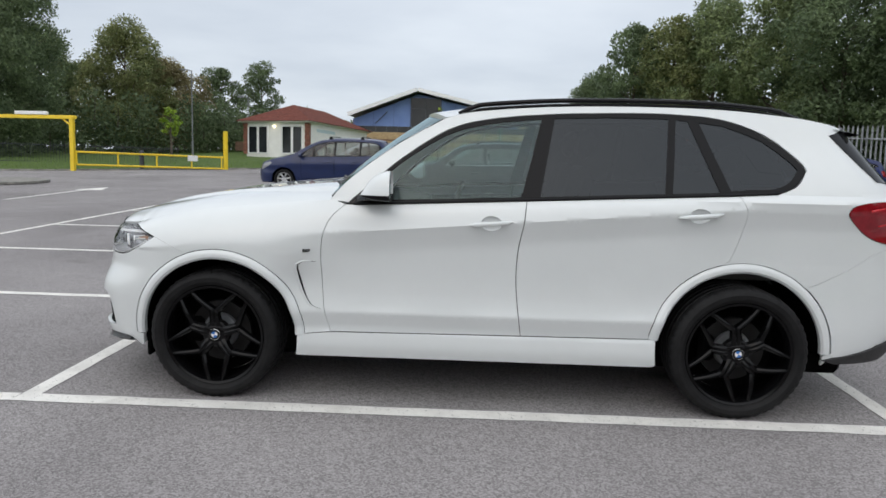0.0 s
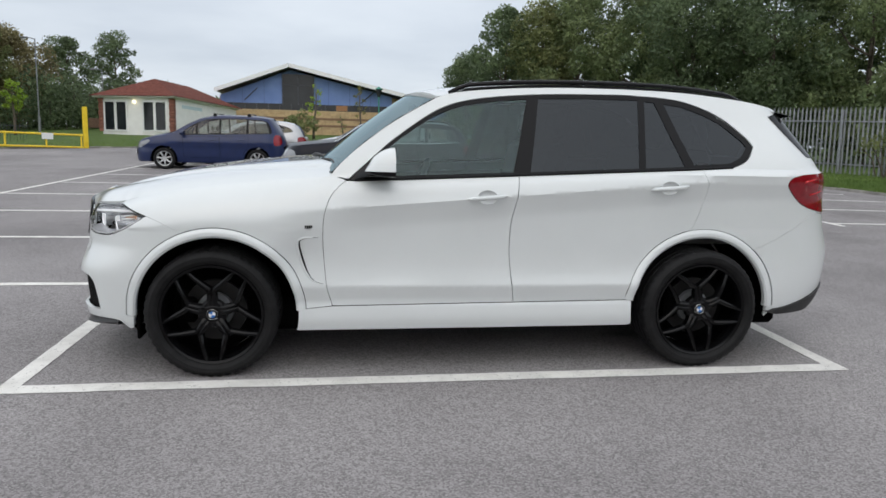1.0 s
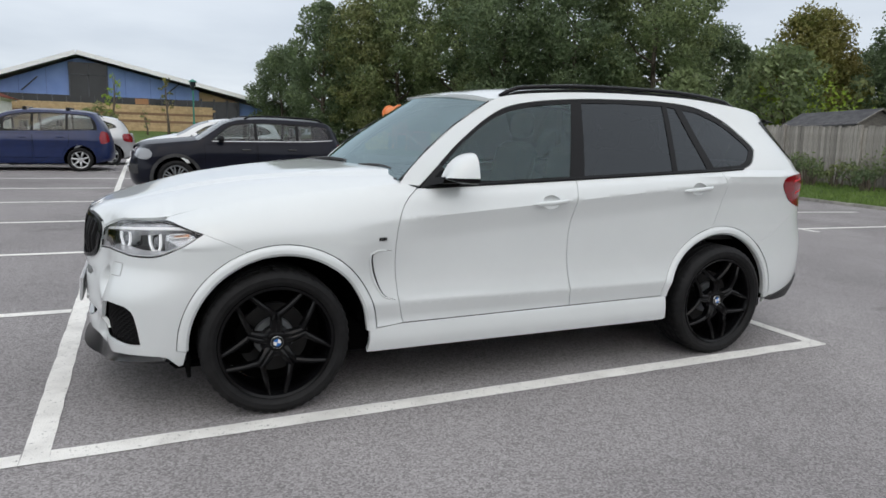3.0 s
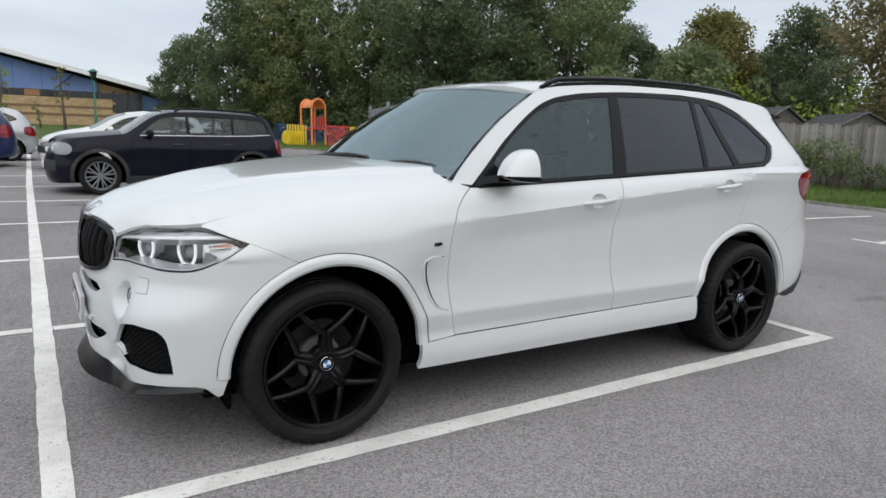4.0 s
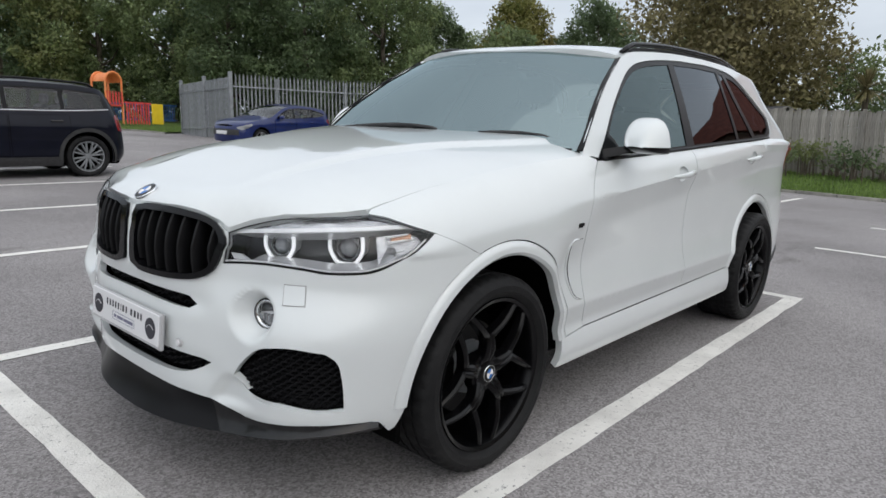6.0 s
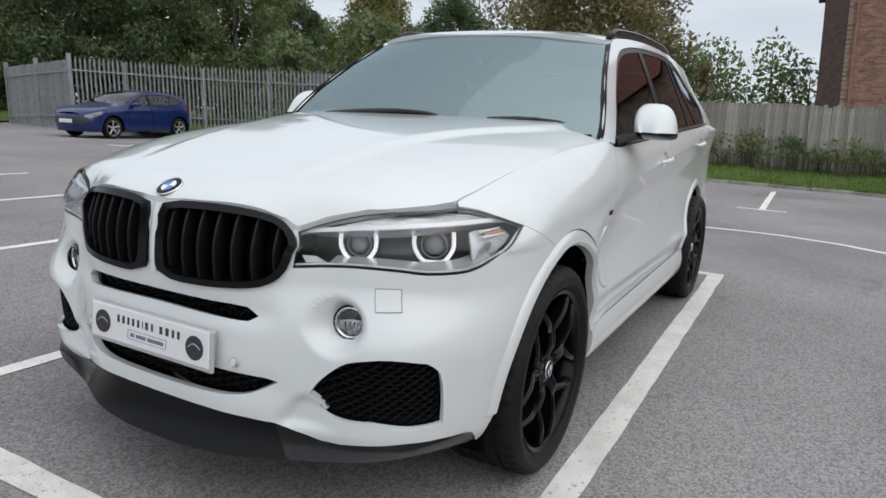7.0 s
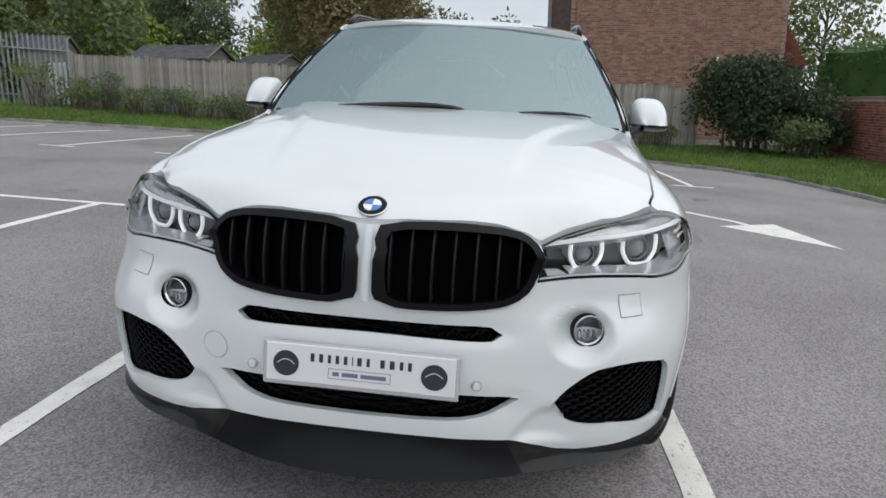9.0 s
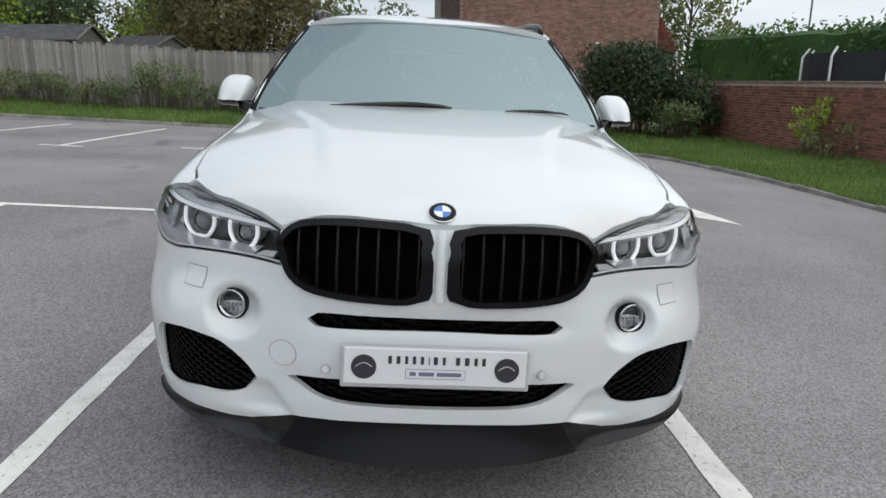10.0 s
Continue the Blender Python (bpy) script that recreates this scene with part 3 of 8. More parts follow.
def tree(x, y, height, radius, leaves, label, low=0.18, per=400, size=0.122, clumps=32, z=0.0, bare=0.0, name="tree"):
    """A tapered trunk with limbs, and a crown of clumps with an uneven outline."""
    rnd = random.Random(int(x * 31 + y * 17 + height * 7))
    root = thing(name, label, "tree", stand(x, y, rnd.uniform(0, 360), z))
    wood, blobs = Mesh(), []
    lean = Vector((rnd.uniform(-0.4, 0.4), rnd.uniform(-0.4, 0.4), 0))
    tr = 0.012 * height + 0.04
    spine = [Vector((0, 0, -0.3)), Vector((0, 0, height * 0.15)), lean * 0.5 + Vector((0, 0, height * 0.45)), lean + Vector((0, 0, height * 0.88))]
    wood.tube(spine, [tr * 1.25, tr, tr * 0.65, tr * 0.12], 8)
    for i in range(clumps):
        f = (i + 0.5) / clumps
        zz = height * (low + (0.93 - low) * f)
        spread = radius * (1 - abs(2 * f - 0.85) ** 2.2 * 0.62)
        a = i * 2.4 + rnd.uniform(-0.5, 0.5)
        q = spread * rnd.uniform(0.35, 0.85)
        c = Vector((math.cos(a) * q, math.sin(a) * q, zz)) + lean * f
        r = radius * rnd.uniform(0.24, 0.42)
        c.z = max(c.z, r * 0.7 + 0.2)
        blobs.append((c, r))
        if i % 2 == 0 or bare:
            s = spine[1] + (spine[3] - spine[1]) * max(0, f - 0.22)
            mid = (s + c) / 2 + Vector((0, 0, -0.1 * radius))
            wood.tube([s, mid, c + (c - mid) * 0.4 * (1 if bare else 0.2)], [tr * 0.45, tr * 0.25, tr * 0.07], 5, False)
            for _ in range(int(bare * 5)):
                tip = c + Vector((rnd.uniform(-1, 1), rnd.uniform(-1, 1), rnd.uniform(-0.3, 1))) * r * 1.3
                wood.tube([mid, (mid + tip) / 2 + Vector((rnd.uniform(-.2, .2), rnd.uniform(-.2, .2), 0)), tip], [tr * 0.16, tr * 0.1, tr * 0.03], 4, False)
    for _ in range(clumps // 2):
        a, f = rnd.uniform(0, 6.28), rnd.random()
        c = Vector((math.cos(a), math.sin(a), 0)) * radius * rnd.uniform(0.75, 1.0) * (1 - abs(2 * f - 0.85) ** 2.2 * 0.6) + Vector((0, 0, height * (low + (0.95 - low) * f)))
        r = radius * rnd.uniform(0.1, 0.2)
        c.z = max(c.z, r + 0.2)
        blobs.append((c, r))
    part("trunk", wood, BARK, root, smooth=True)
    part("crown", leaf_cloud(blobs, per, size), leaves, root)
    return root


def shrub(x, y, height, radius, leaves, label, per=420, size=0.09, z=0.2, name="shrub", clumps=9, long=1.0, yaw=0.0):
    rnd = random.Random(int(x * 131 + y * 57 + height * 13))
    root = thing(name, label, "shrub", stand(x, y, yaw, z))
    blobs, wood = [], Mesh()
    for i in range(clumps):
        a, q = i * 2.4, radius * rnd.uniform(0.2, 0.75)
        r = min(radius, height * 0.5) * rnd.uniform(0.4, 0.65)
        c = Vector((math.cos(a) * q, math.sin(a) * q * long, min(height - r * 0.8, max(r * 0.65, height * rnd.uniform(0.3, 0.85)))))
        blobs.append((c, r))
        wood.tube([(c.x * 0.2, c.y * 0.6, -0.1), c * 0.6, c], [0.025, 0.018, 0.006], 5, False)
    tagged(part("stem", wood, BARK, root), kind="stuff")
    part("foliage", leaf_cloud(blobs, per, size, 0.9, 0.35), leaves, root)
    return root


def hedge(pts, height, width, leaves, label, per=130, size=0.13, z=0.0, name="hedge", ragged=0.12, solid=False):
    """A clipped or wild hedge along points, of leaf sprays over a woody core."""
    root = thing(name, label, "hedge", stand(*pts[0], 0, z))
    inv, blobs, core = stand(*pts[0], 0, z).inverted(), [], []
    rnd = random.Random(int(pts[0][0] * 7 + pts[0][1] * 3))
    for (xa, ya), (xb, yb) in zip(pts, pts[1:]):
        d = math.hypot(xb - xa, yb - ya)
        n = max(1, int(d / (width * 0.45)))
        for i in range(n):
            f = (i + 0.5) / n
            base = inv @ spot(xa + (xb - xa) * f, ya + (yb - ya) * f, z)
            hh = height * (1 + rnd.uniform(-ragged, ragged))
            rows = max(2, int(hh / (width * 0.45)))
            for j in range(rows):
                c = base + Vector((rnd.uniform(-0.15, 0.15) * width, rnd.uniform(-0.15, 0.15) * width, width * 0.35 + (hh - width * 0.75) * j / (rows - 1)))
                blobs.append((c, width * 0.5 * rnd.uniform(0.85, 1.15)))
    stems = Mesh()
    for c, r in blobs[::3]:
        stems.tube([(c.x, c.y, c.z - r - 0.4), (c.x + 0.1, c.y, c.z + r * 0.3)], [0.05, 0.02], 5, False)
    tagged(part("stem", stems, BARK, root), kind="stuff")
    fol = leaf_cloud(blobs, per, size, 1.0, 0.5)
    if solid:
        # dense inner growth that no light passes
        for (xa, ya), (xb, yb) in zip(pts, pts[1:]):
            d = math.hypot(xb - xa, yb - ya)
            nx, ny = -(yb - ya) / d, (xb - xa) / d
            n = max(2, int(d / 0.35))
            prof = [(-0.40, 0.0), (-0.44, height * 0.5), (-0.40, height - 0.35), (-0.15, height - 0.18), (0.15, height - 0.18), (0.40, height - 0.35), (0.44, height * 0.5), (0.40, 0.0)]

            def bank(i, k):
                f, (o, h) = i / n, prof[int(k)]
                x, y = xa + (xb - xa) * f, ya + (yb - ya) * f
                o = (o + 0.10 * noise.noise((x * 1.3, h * 1.3, y))) * width
                return inv @ spot(x + nx * o, y + ny * o, z + h + 0.12 * noise.noise((x, y, h)))
            fol.grid(bank, range(n + 1), range(8))
    part("foliage", fol, leaves, root)
    return root


# woodland behind the playground
for x, y, h, r, mat, lab in (
        (12.0, 62, 8.5, 3.4, LEAF_DARK, "dark green broadleaf tree behind the blue building"),
        (13.0, 50.5, 11.5, 3.2, LEAF_DARK, "tall dark green broadleaf tree"),
        (15.8, 49, 12.0, 3.6, LEAF_OLIVE, "yellowing broadleaf tree in the woodland edge"),
        (18.6, 48, 13.2, 4.3, LEAF_MID, "tall green broadleaf tree in the woodland edge"),
        (21.8, 44, 13.5, 4.4, LEAF_MID, "tall green broadleaf tree in the woodland edge"),
        (24.2, 40.5, 14.2, 4.8, LEAF_DARK, "tall dark green broadleaf tree"),
        (27.4, 36.2, 14.6, 5.0, LEAF_DARK, "tall dark green broadleaf tree with thick trunk"),
        (32.0, 33.5, 14.2, 5.0, LEAF_MID, "broad green tree above the palisade fence"),
        (40.5, 36.5, 10.5, 3.6, LEAF_DARK, "dark green tree in the distance"),
        (50, 40.5, 9.0, 4.0, LEAF_MID, "green tree in the distance"),
        (47, 33, 9.6, 3.8, LEAF_OLIVE, "olive green tree in the distance"),
        (40, 27.5, 10.4, 4.1, LEAF_GOLD, "chestnut tree with leaves turning gold"),
        (43, 22.5, 10.2, 3.8, LEAF_DARK, "dark green tree behind the gardens"),
        (46, 15.5, 9.0, 3.6, LEAF_MID, "green tree behind the gardens"),
        (47, 27, 8.5, 3.2, LEAF_DARK, "dark green tree in the distance")):
    tree(x, y, h, r, mat, lab, low=0.10)["group"] = "trees of the woodland edge"
hedge([(12.5, 58), (19, 54.5), (26, 49), (32, 41), (38, 35)], 9.5, 3.4, LEAF_DARK, "dark inner woodland behind the playground", per=34, size=0.30, ragged=0.18)
hedge([(14, 51), (20, 47), (25, 41), (29, 34), (33, 29), (38, 26)], 4.2, 2.4, LEAF_DARK, "dark wild undergrowth below the trees", per=90, size=0.16, ragged=0.3)
hedge([(38, 26), (44, 20), (46, 12)], 4.6, 2.2, LEAF_OLIVE, "olive wild hedge behind the gardens", per=80, size=0.16, ragged=0.3)
# beyond the entrance
for x, y, h, r, mat, lab in (
        (-33.0, 40, 17.5, 6.0, LEAF_DARK, "very tall dark green tree beside the entrance"),
        (-38, 45, 15.0, 6.0, LEAF_DARK, "tall dark green tree beyond the railings"),
        (-33, 59, 12.5, 4.6, LEAF_OLIVE, "tall tree with thinning yellow-green leaves"),
        (-32, 64, 9.6, 5.2, LEAF_BROWN, "bushy tree with brownish leaves"),
        (-28.7, 72, 9.6, 3.2, LEAF_DARK, "dark tree behind the lawn"),
        (-25.4, 77, 10.8, 2.9, LEAF_DARK, "upright dark evergreen tree"),
        (-42, 60, 12, 5.0, LEAF_MID, "green tree beyond the railings"),
        (-48, 38, 13, 5.5, LEAF_MID, "green tree at the roadside")):
    tree(x, y, h, r, mat, lab, low=0.08)["group"] = "trees beyond the entrance"
hedge([(-44, 42), (-34, 50), (-27, 58), (-24, 70), (-12, 80)], 4.4, 2.6, LEAF_DARK, "tall dark hedge behind the lawn", per=80, size=0.17, ragged=0.3)
hedge([(-60, 44), (-45, 54), (-34, 62), (-28, 76), (-14, 84), (10, 86)], 4.8, 3.2, LEAF_DARK, "dark wild hedge beyond the lawn", per=40, size=0.28, ragged=0.25, z=-1.2)
tree(-22.3, 46, 3.9, 0.85, LEAF_BRIGHT, "young tree with bright yellow-green leaves on the lawn", low=0.42, per=420, size=0.12, clumps=12, z=0.15)
tree(-2.4, 53, 4.6, 0.8, LEAF_BRIGHT, "slim young tree before the blue building", low=0.3, per=300, size=0.11, clumps=9, z=0.3)
tree(1.5, 53, 4.5, 0.7, LEAF_GOLD, "slim young tree with sparse yellow leaves", low=0.35, per=260, size=0.11, clumps=8, z=0.3)
tree(0.0, 55, 1.9, 0.4, LEAF_OLIVE, "small bush before the buff wall", low=0.2, per=300, size=0.1, clumps=6, z=0.3)
shrub(-3.6, 51.5, 2.3, 2.0, LEAF_OLIVE, "rounded olive green bush on the lawn", per=160, size=0.16, z=0.15)
# gardens behind the board fence
tree(26.5, 7.2, 9.6, 4.6, LEAF_BROWN, "thin tree with brown leaves and bare twigs", low=0.2, per=330, size=0.10, clumps=44, bare=0.15)
tree(29, 3.6, 4.6, 2.2, LEAF_MID, "green garden tree behind the fence", low=0.12, per=420, size=0.075, clumps=28, bare=0.15)
hedge([(26, 19.5), (27, 14.5), (27.5, 9.5)], 3.3, 2.6, LEAF_BRIGHT, "bright yellow-green bushes behind the fence", per=130, size=0.11, z=0.3, ragged=0.3)
tree(25.5, 17.2, 5.4, 2.3, LEAF_MID, "green garden tree behind the fence", low=0.1, per=260, size=0.13, z=0.3)
tree(23.2, 20.4, 4.4, 1.8, LEAF_MID, "green garden tree beside the palisade fence", low=0.1, per=260, size=0.13, z=0.3)
hedge([(33, 4), (32, -0.5), (31.5, -2.5)], 4.4, 2.0, LEAF_MID, "green conifers behind the fence", per=130, size=0.13, ragged=0.25)
tree(32, -14, 8.6, 3.2, LEAF_OLIVE, "light green tree beside the house", low=0.2, per=110, size=0.13)
hedge([(26.2, -12.3), (20, -14.6), (10, -17.5), (-8, -18)], 4.15, 1.9, LEAF_HEDGE, "tall clipped green conifer hedge behind the wall", per=420, size=0.105, ragged=0.03, solid=True)
tree(17, -27, 7.2, 3.0, LEAF_DARK, "dark tree beyond the hedge", low=0.2, per=110)
# unseen treeline behind the camera, added for the car to reflect
for i in range(9):
    tree(-22 + i * 7, -30 - (i % 3) * 4, 8 + (i * 37 % 5), 3.6, (LEAF_DARK, LEAF_MID, LEAF_OLIVE)[i % 3], "unseen green tree added behind the garden walls", per=60, size=0.24)
# brambles and shrubs on the verge
for i in range(34):
    y = 15.2 - i * 0.6
    h = 0.55 + 0.55 * abs(math.sin(i * 1.7)) + (0.35 if i in (2, 3, 12, 13, 14) else 0)
    shrub(18.75 + 0.35 * math.sin(i * 2.1), y, h, 0.62, (LEAF_MID, LEAF_OLIVE, LEAF_MID, LEAF_DARK)[i % 4], "low bramble bush along the foot of the fence", per=560, size=0.055, z=0.28, clumps=9)["group"] = "brambles along the fence"
shrub(18.5, 15.7, 1.5, 1.2, LEAF_OLIVE, "tall weeds before the palisade fence", per=300, size=0.07, z=0.3)
shrub(18.6, -6.9, 2.9, 1.5, LEAF_SHRUB, "large dark green shrub in the corner of the verge", per=900, size=0.07, z=0.15, clumps=26)
shrub(18.5, -8.6, 2.2, 1.3, LEAF_SHRUB, "dark evergreen shrub beside the brick wall", per=800, size=0.07, z=0.15, clumps=18)
shrub(17.6, -7.9, 1.3, 1.0, LEAF_MID, "low green shrub in the corner of the verge", per=700, size=0.065, z=0.2, clumps=14)
shrub(12.6, -9.2, 1.5, 0.5, LEAF_BRIGHT, "spindly yellow-green weed by the brick wall", per=420, size=0.06, z=0.3, clumps=8)
shrub(11.7, -9.1, 0.8, 0.8, LEAF_OLIVE, "overgrown weeds at the foot of the wall", per=420, size=0.06, z=0.3, clumps=8)
palm = thing("cabbage_palm", "spiky brownish cabbage palm behind the fence", "tree", stand(24.2, 2.3, 0, 0.3))
part("trunk", Mesh().tube([(0, 0, -0.2), (0.05, 0, 1.4), (0, 0, 2.6)], [0.13, 0.1, 0.09], 8), BARK, palm)
fronds = Mesh()
for i in range(150):
    a, e, ln = i * 2.4, radians(-50 + 135 * ((i * 7919) % 150) / 150), random.uniform(0.65, 0.95)
    d = Vector((math.cos(a) * math.cos(e), math.sin(a) * math.cos(e), math.sin(e)))
    s = Vector((-math.sin(a), math.cos(a), 0)) * 0.025
    o = Vector((0, 0, 2.65))
    fronds.add([o - s * 0.6, o + d * ln * 0.6 - s, o + d * ln + Vector((0, 0, -0.12)), o + d * ln * 0.6 + s, o + s * 0.6], [(0, 1, 2, 3, 4)])
part("fronds", fronds, LEAF_BROWN, palm)


# ---- house, garden wall, sheds ----
def building(name, label, at):
    return thing(name, label, "building", at)


house = building("house", "brown brick house with red tiled lean-to roof beyond the fence", stand(24.0, -1.3, 0, 0.0))
part("wall", Mesh().box(0.9, -8.6, -0.4, 8.2, 0.0, 6.9), MORTAR, house)
gable = brick_wall("brick_gable", "", None, 7.9, 6.9, BRICK_BROWN, kind="")
gable.parent = house
gable.matrix_basis = pose(0.88, -0.7, 0, 0, 0, -90)
# narrow strip down the corner, darker brown than the brick
part("corner_strip", Mesh().box(0.86, -0.7, -0.4, 1.5, 0.02, 6.9, 0.02), material("dark brown strip", (0.055, 0.035, 0.03), 0.8, colour2=(0.09, 0.06, 0.05), scale=6), house, "dark brown corner strip")
part("downpipe", Mesh().tube([(0.8, -0.95, -0.2), (0.8, -0.95, 6.7)], 0.035, 10), BRICK_BROWN, house)
part("roof", Mesh().add([(0.4, 0.4, 6.85), (0.4, -9.0, 6.85), (8.7, -9.0, 6.85), (8.7, 0.4, 6.85), (4.5, -2.6, 9.8), (4.5, -6.0, 9.8)],
     [(0, 1, 5, 4), (1, 2, 5), (2, 3, 4, 5), (3, 0, 4), (0, 3, 2, 1)]), TILE, house, fix=True)
lean = part("lean_to_roof", Mesh().box(1.15, -8.7, 2.7, 6.0, -8.58, 4.4), TILE, house, "red tiled lean-to roof")
for i in range(9):
    z = 2.75 + i * 0.19
    part("tile_course", Mesh().box(1.0 + i * 0.02, -9.45 + i * 0.1, z, 6.0, -8.6, z + 0.2, 0.01), TILE, lean)
part("fascia", Mesh().box(0.95, -9.5, 2.58, 6.0, -9.42, 2.76, 0.006), UPVC, house, "white fascia board")
for y, z in ((-6.15, 3.0), (-7.0, 2.95)):
    lamp = part("wall_lamp", Mesh().lathe([(0.0, -0.09), (0.06, -0.07), (0.085, 0.0), (0.06, 0.07), (0.0, 0.09)], 14, pose(0.75, y, z)), UPVC, house, "white round outdoor wall lamp", smooth=True)
    part("bracket", Mesh().tube([(0.75, y, z + 0.02), (0.9, y, z + 0.1)], 0.02, 6), UPVC, lamp)
brick_wall("garden_wall", "red brick garden wall along the verge", stand(19.5, -9.6, 180, 0.1) @ Matrix.Rotation(math.pi, 4, "Z") @ pose(0, 0, 0, 0, 0, 180), 12.0, 1.86, BRICK, singles=280, group_mat=BRICK_IS)
solo("wall_coping", Mesh().box(-0.03, -0.05, 0, 12.0, 0.26, 0.07, 0.012), material("coping", (0.16, 0.09, 0.075), 0.9, colour2=(0.24, 0.16, 0.13), scale=5), "dark brick-on-edge coping of the garden wall",
     kind="structure", at=stand(19.5, -9.6, 180, 0.1 + 1.86) @ pose(0, 0, 0, 0, 0, 0))
# unseen run of wall, added to close the place for the car's reflections
solo("garden_wall_far", Mesh().box(12.0, 0.0, -0.3, 44.0, 0.2, 1.93), BRICK, "unseen red brick wall added on along the verge", kind="structure", at=stand(19.5, -9.6, 180, 0.1))


def shed(x, y, yaw, sx, sy, eave, ridge, label):
    root = building("garden_shed", label, stand(x, y, yaw, 0.2))
    part("body", Mesh().box(-sx / 2, -sy / 2, 0, sx / 2, sy / 2, eave), SHED, root)
    for gx, face in ((-sx / 2 + 0.01, (0, 1, 2)), (sx / 2, (0, 2, 1))):
        part("gable", Mesh().add([(gx, -sy / 2, eave), (gx, sy / 2, eave), (gx, 0, ridge - 0.04)], [face]), SHED, root)
    r = Mesh()
    for s in (-1, 1):
        r.add([(-sx / 2 - 0.1, s * (sy / 2 + 0.12), eave - 0.06), (sx / 2 + 0.1, s * (sy / 2 + 0.12), eave - 0.06), (sx / 2 + 0.1, 0, ridge), (-sx / 2 - 0.1, 0, ridge),
               (-sx / 2 - 0.1, s * (sy / 2 + 0.12), eave - 0.1), (sx / 2 + 0.1, s * (sy / 2 + 0.12), eave - 0.1), (sx / 2 + 0.1, 0, ridge - 0.05), (-sx / 2 - 0.1, 0, ridge - 0.05)],
              [(0, 1, 2, 3), (7, 6, 5, 4), (0, 4, 5, 1), (0, 3, 7, 4), (1, 5, 6, 2)])
    part("roof", r, FELT, root, "dark felt roof", fix=True)
    for s in (-1, 1):
        part("barge_board", Mesh().tube([(-sx / 2 - 0.11, s * (sy / 2 + 0.12), eave - 0.08), (-sx / 2 - 0.11, 0, ridge - 0.03)], 0.035, 4), SHED, root)
    return root


shed(22.6, 12.6, 90, 2.9, 2.3, 2.0, 2.5, "weathered grey garden shed with dark felt roof")
shed(23.4, 9.5, 70, 2.0, 1.9, 1.95, 2.35, "smaller grey garden shed with dark felt roof")
shed(24.0, 5.9, 80, 2.6, 1.8, 1.9, 2.05, "low pale garden store behind the fence")
shed(22.8, 18.3, 100, 1.6, 1.4, 2.1, 2.6, "small pale grey hut behind the palisade fence")
solo("leaning_panel", Mesh().box(-0.7, -0.03, 0, 0.7, 0.03, 1.6, 0.01), UPVC, "white board leaning behind the palisade fence", "board", at=stand(20.6, 16.0, 70, 0.2) @ pose(0, 0, 0, -12, 0, 0))
tr = thing("trampoline", "black netted garden trampoline with grey poles behind the wall", "trampoline", stand(14.6, -12.3, 0, 0.0))
N = 10
for i in range(N):
    a = 2 * math.pi * i / N
    part("pole", Mesh().tube([(2.05 * math.cos(a), 2.05 * math.sin(a), 0), (2.05 * math.cos(a), 2.05 * math.sin(a), 2.75), (1.9 * math.cos(a), 1.9 * math.sin(a), 2.98)], 0.03, 8), UPVC, tr, "pale grey steel pole")
part("net", Mesh().grid(lambda u, w: (1.95 * math.cos(u), 1.95 * math.sin(u), w), [2 * math.pi * i / 40 for i in range(41)], [1.0, 1.6, 2.2, 2.85]), NETTING, tr)
part("jumping_mat", Mesh().lathe([(0.0, 0.0), (1.9, 0.0), (2.0, 0.03), (2.0, -0.03)], 36, pose(0, 0, 0.95, 90)), NETTING, tr)


# ---- buildings beyond the car park ----
clinic = building("pavilion", "white single-storey building with red tiled hipped roof", stand(-13.2, 51.8, 166.3, 0.45))
clinic.scale = (0.87, 0.87, 0.87)
L, D, EV = 7.2, 13.9, 3.0   # front along +x, depth along -y of its own axes
part("wall", Mesh().box(0.25, -D, -0.4, L - 0.25, -0.12, EV, 0.02), WHITE_R, clinic, "white rendered wall")
part("side_wall", Mesh().box(0.0, -D, -0.4, 0.25, -0.35, EV, 0.01), WHITE_R, clinic)
for x in (0.0, L - 0.4):
    pier = Mesh()
    for c in range(40):
        o = 0.04 if (c // 4) % 2 else 0.0
        pier.box(x - 0.03, -0.35, c * 0.075 - 0.05, x + 0.4 + o, 0.04, c * 0.075 + 0.02, 0.004)
    part("brick_pier", pier, BRICK_IS, clinic, "red brick corner pier")
for x0, x1 in ((0.75, 2.95), (4.55, 6.7)):
    win = part("window", Mesh().box(x0, -0.13, 0.05, x1, -0.07, 2.6), PANE, clinic, "tall dark glazed doors in white frames")
    for xa, xb, za, zb in ((x0 - 0.08, x1 + 0.08, 2.6, 2.74), (x0 - 0.08, x0 + 0.06, -0.05, 2.6), (x1 - 0.06, x1 + 0.08, -0.05, 2.6), ((x0 + x1) / 2 - 0.12, (x0 + x1) / 2 + 0.12, -0.05, 2.6), (x0, x1, -0.05, 0.1)):
        part("frame", Mesh().box(xa, -0.11, za, xb, 0.0, zb, 0.01), UPVC, win)
part("fascia", Mesh().box(-0.35, -D - 0.3, EV, L + 0.35, 0.45, EV + 0.16, 0.01), UPVC, clinic, "white fascia")
rf, n = Mesh(), 13
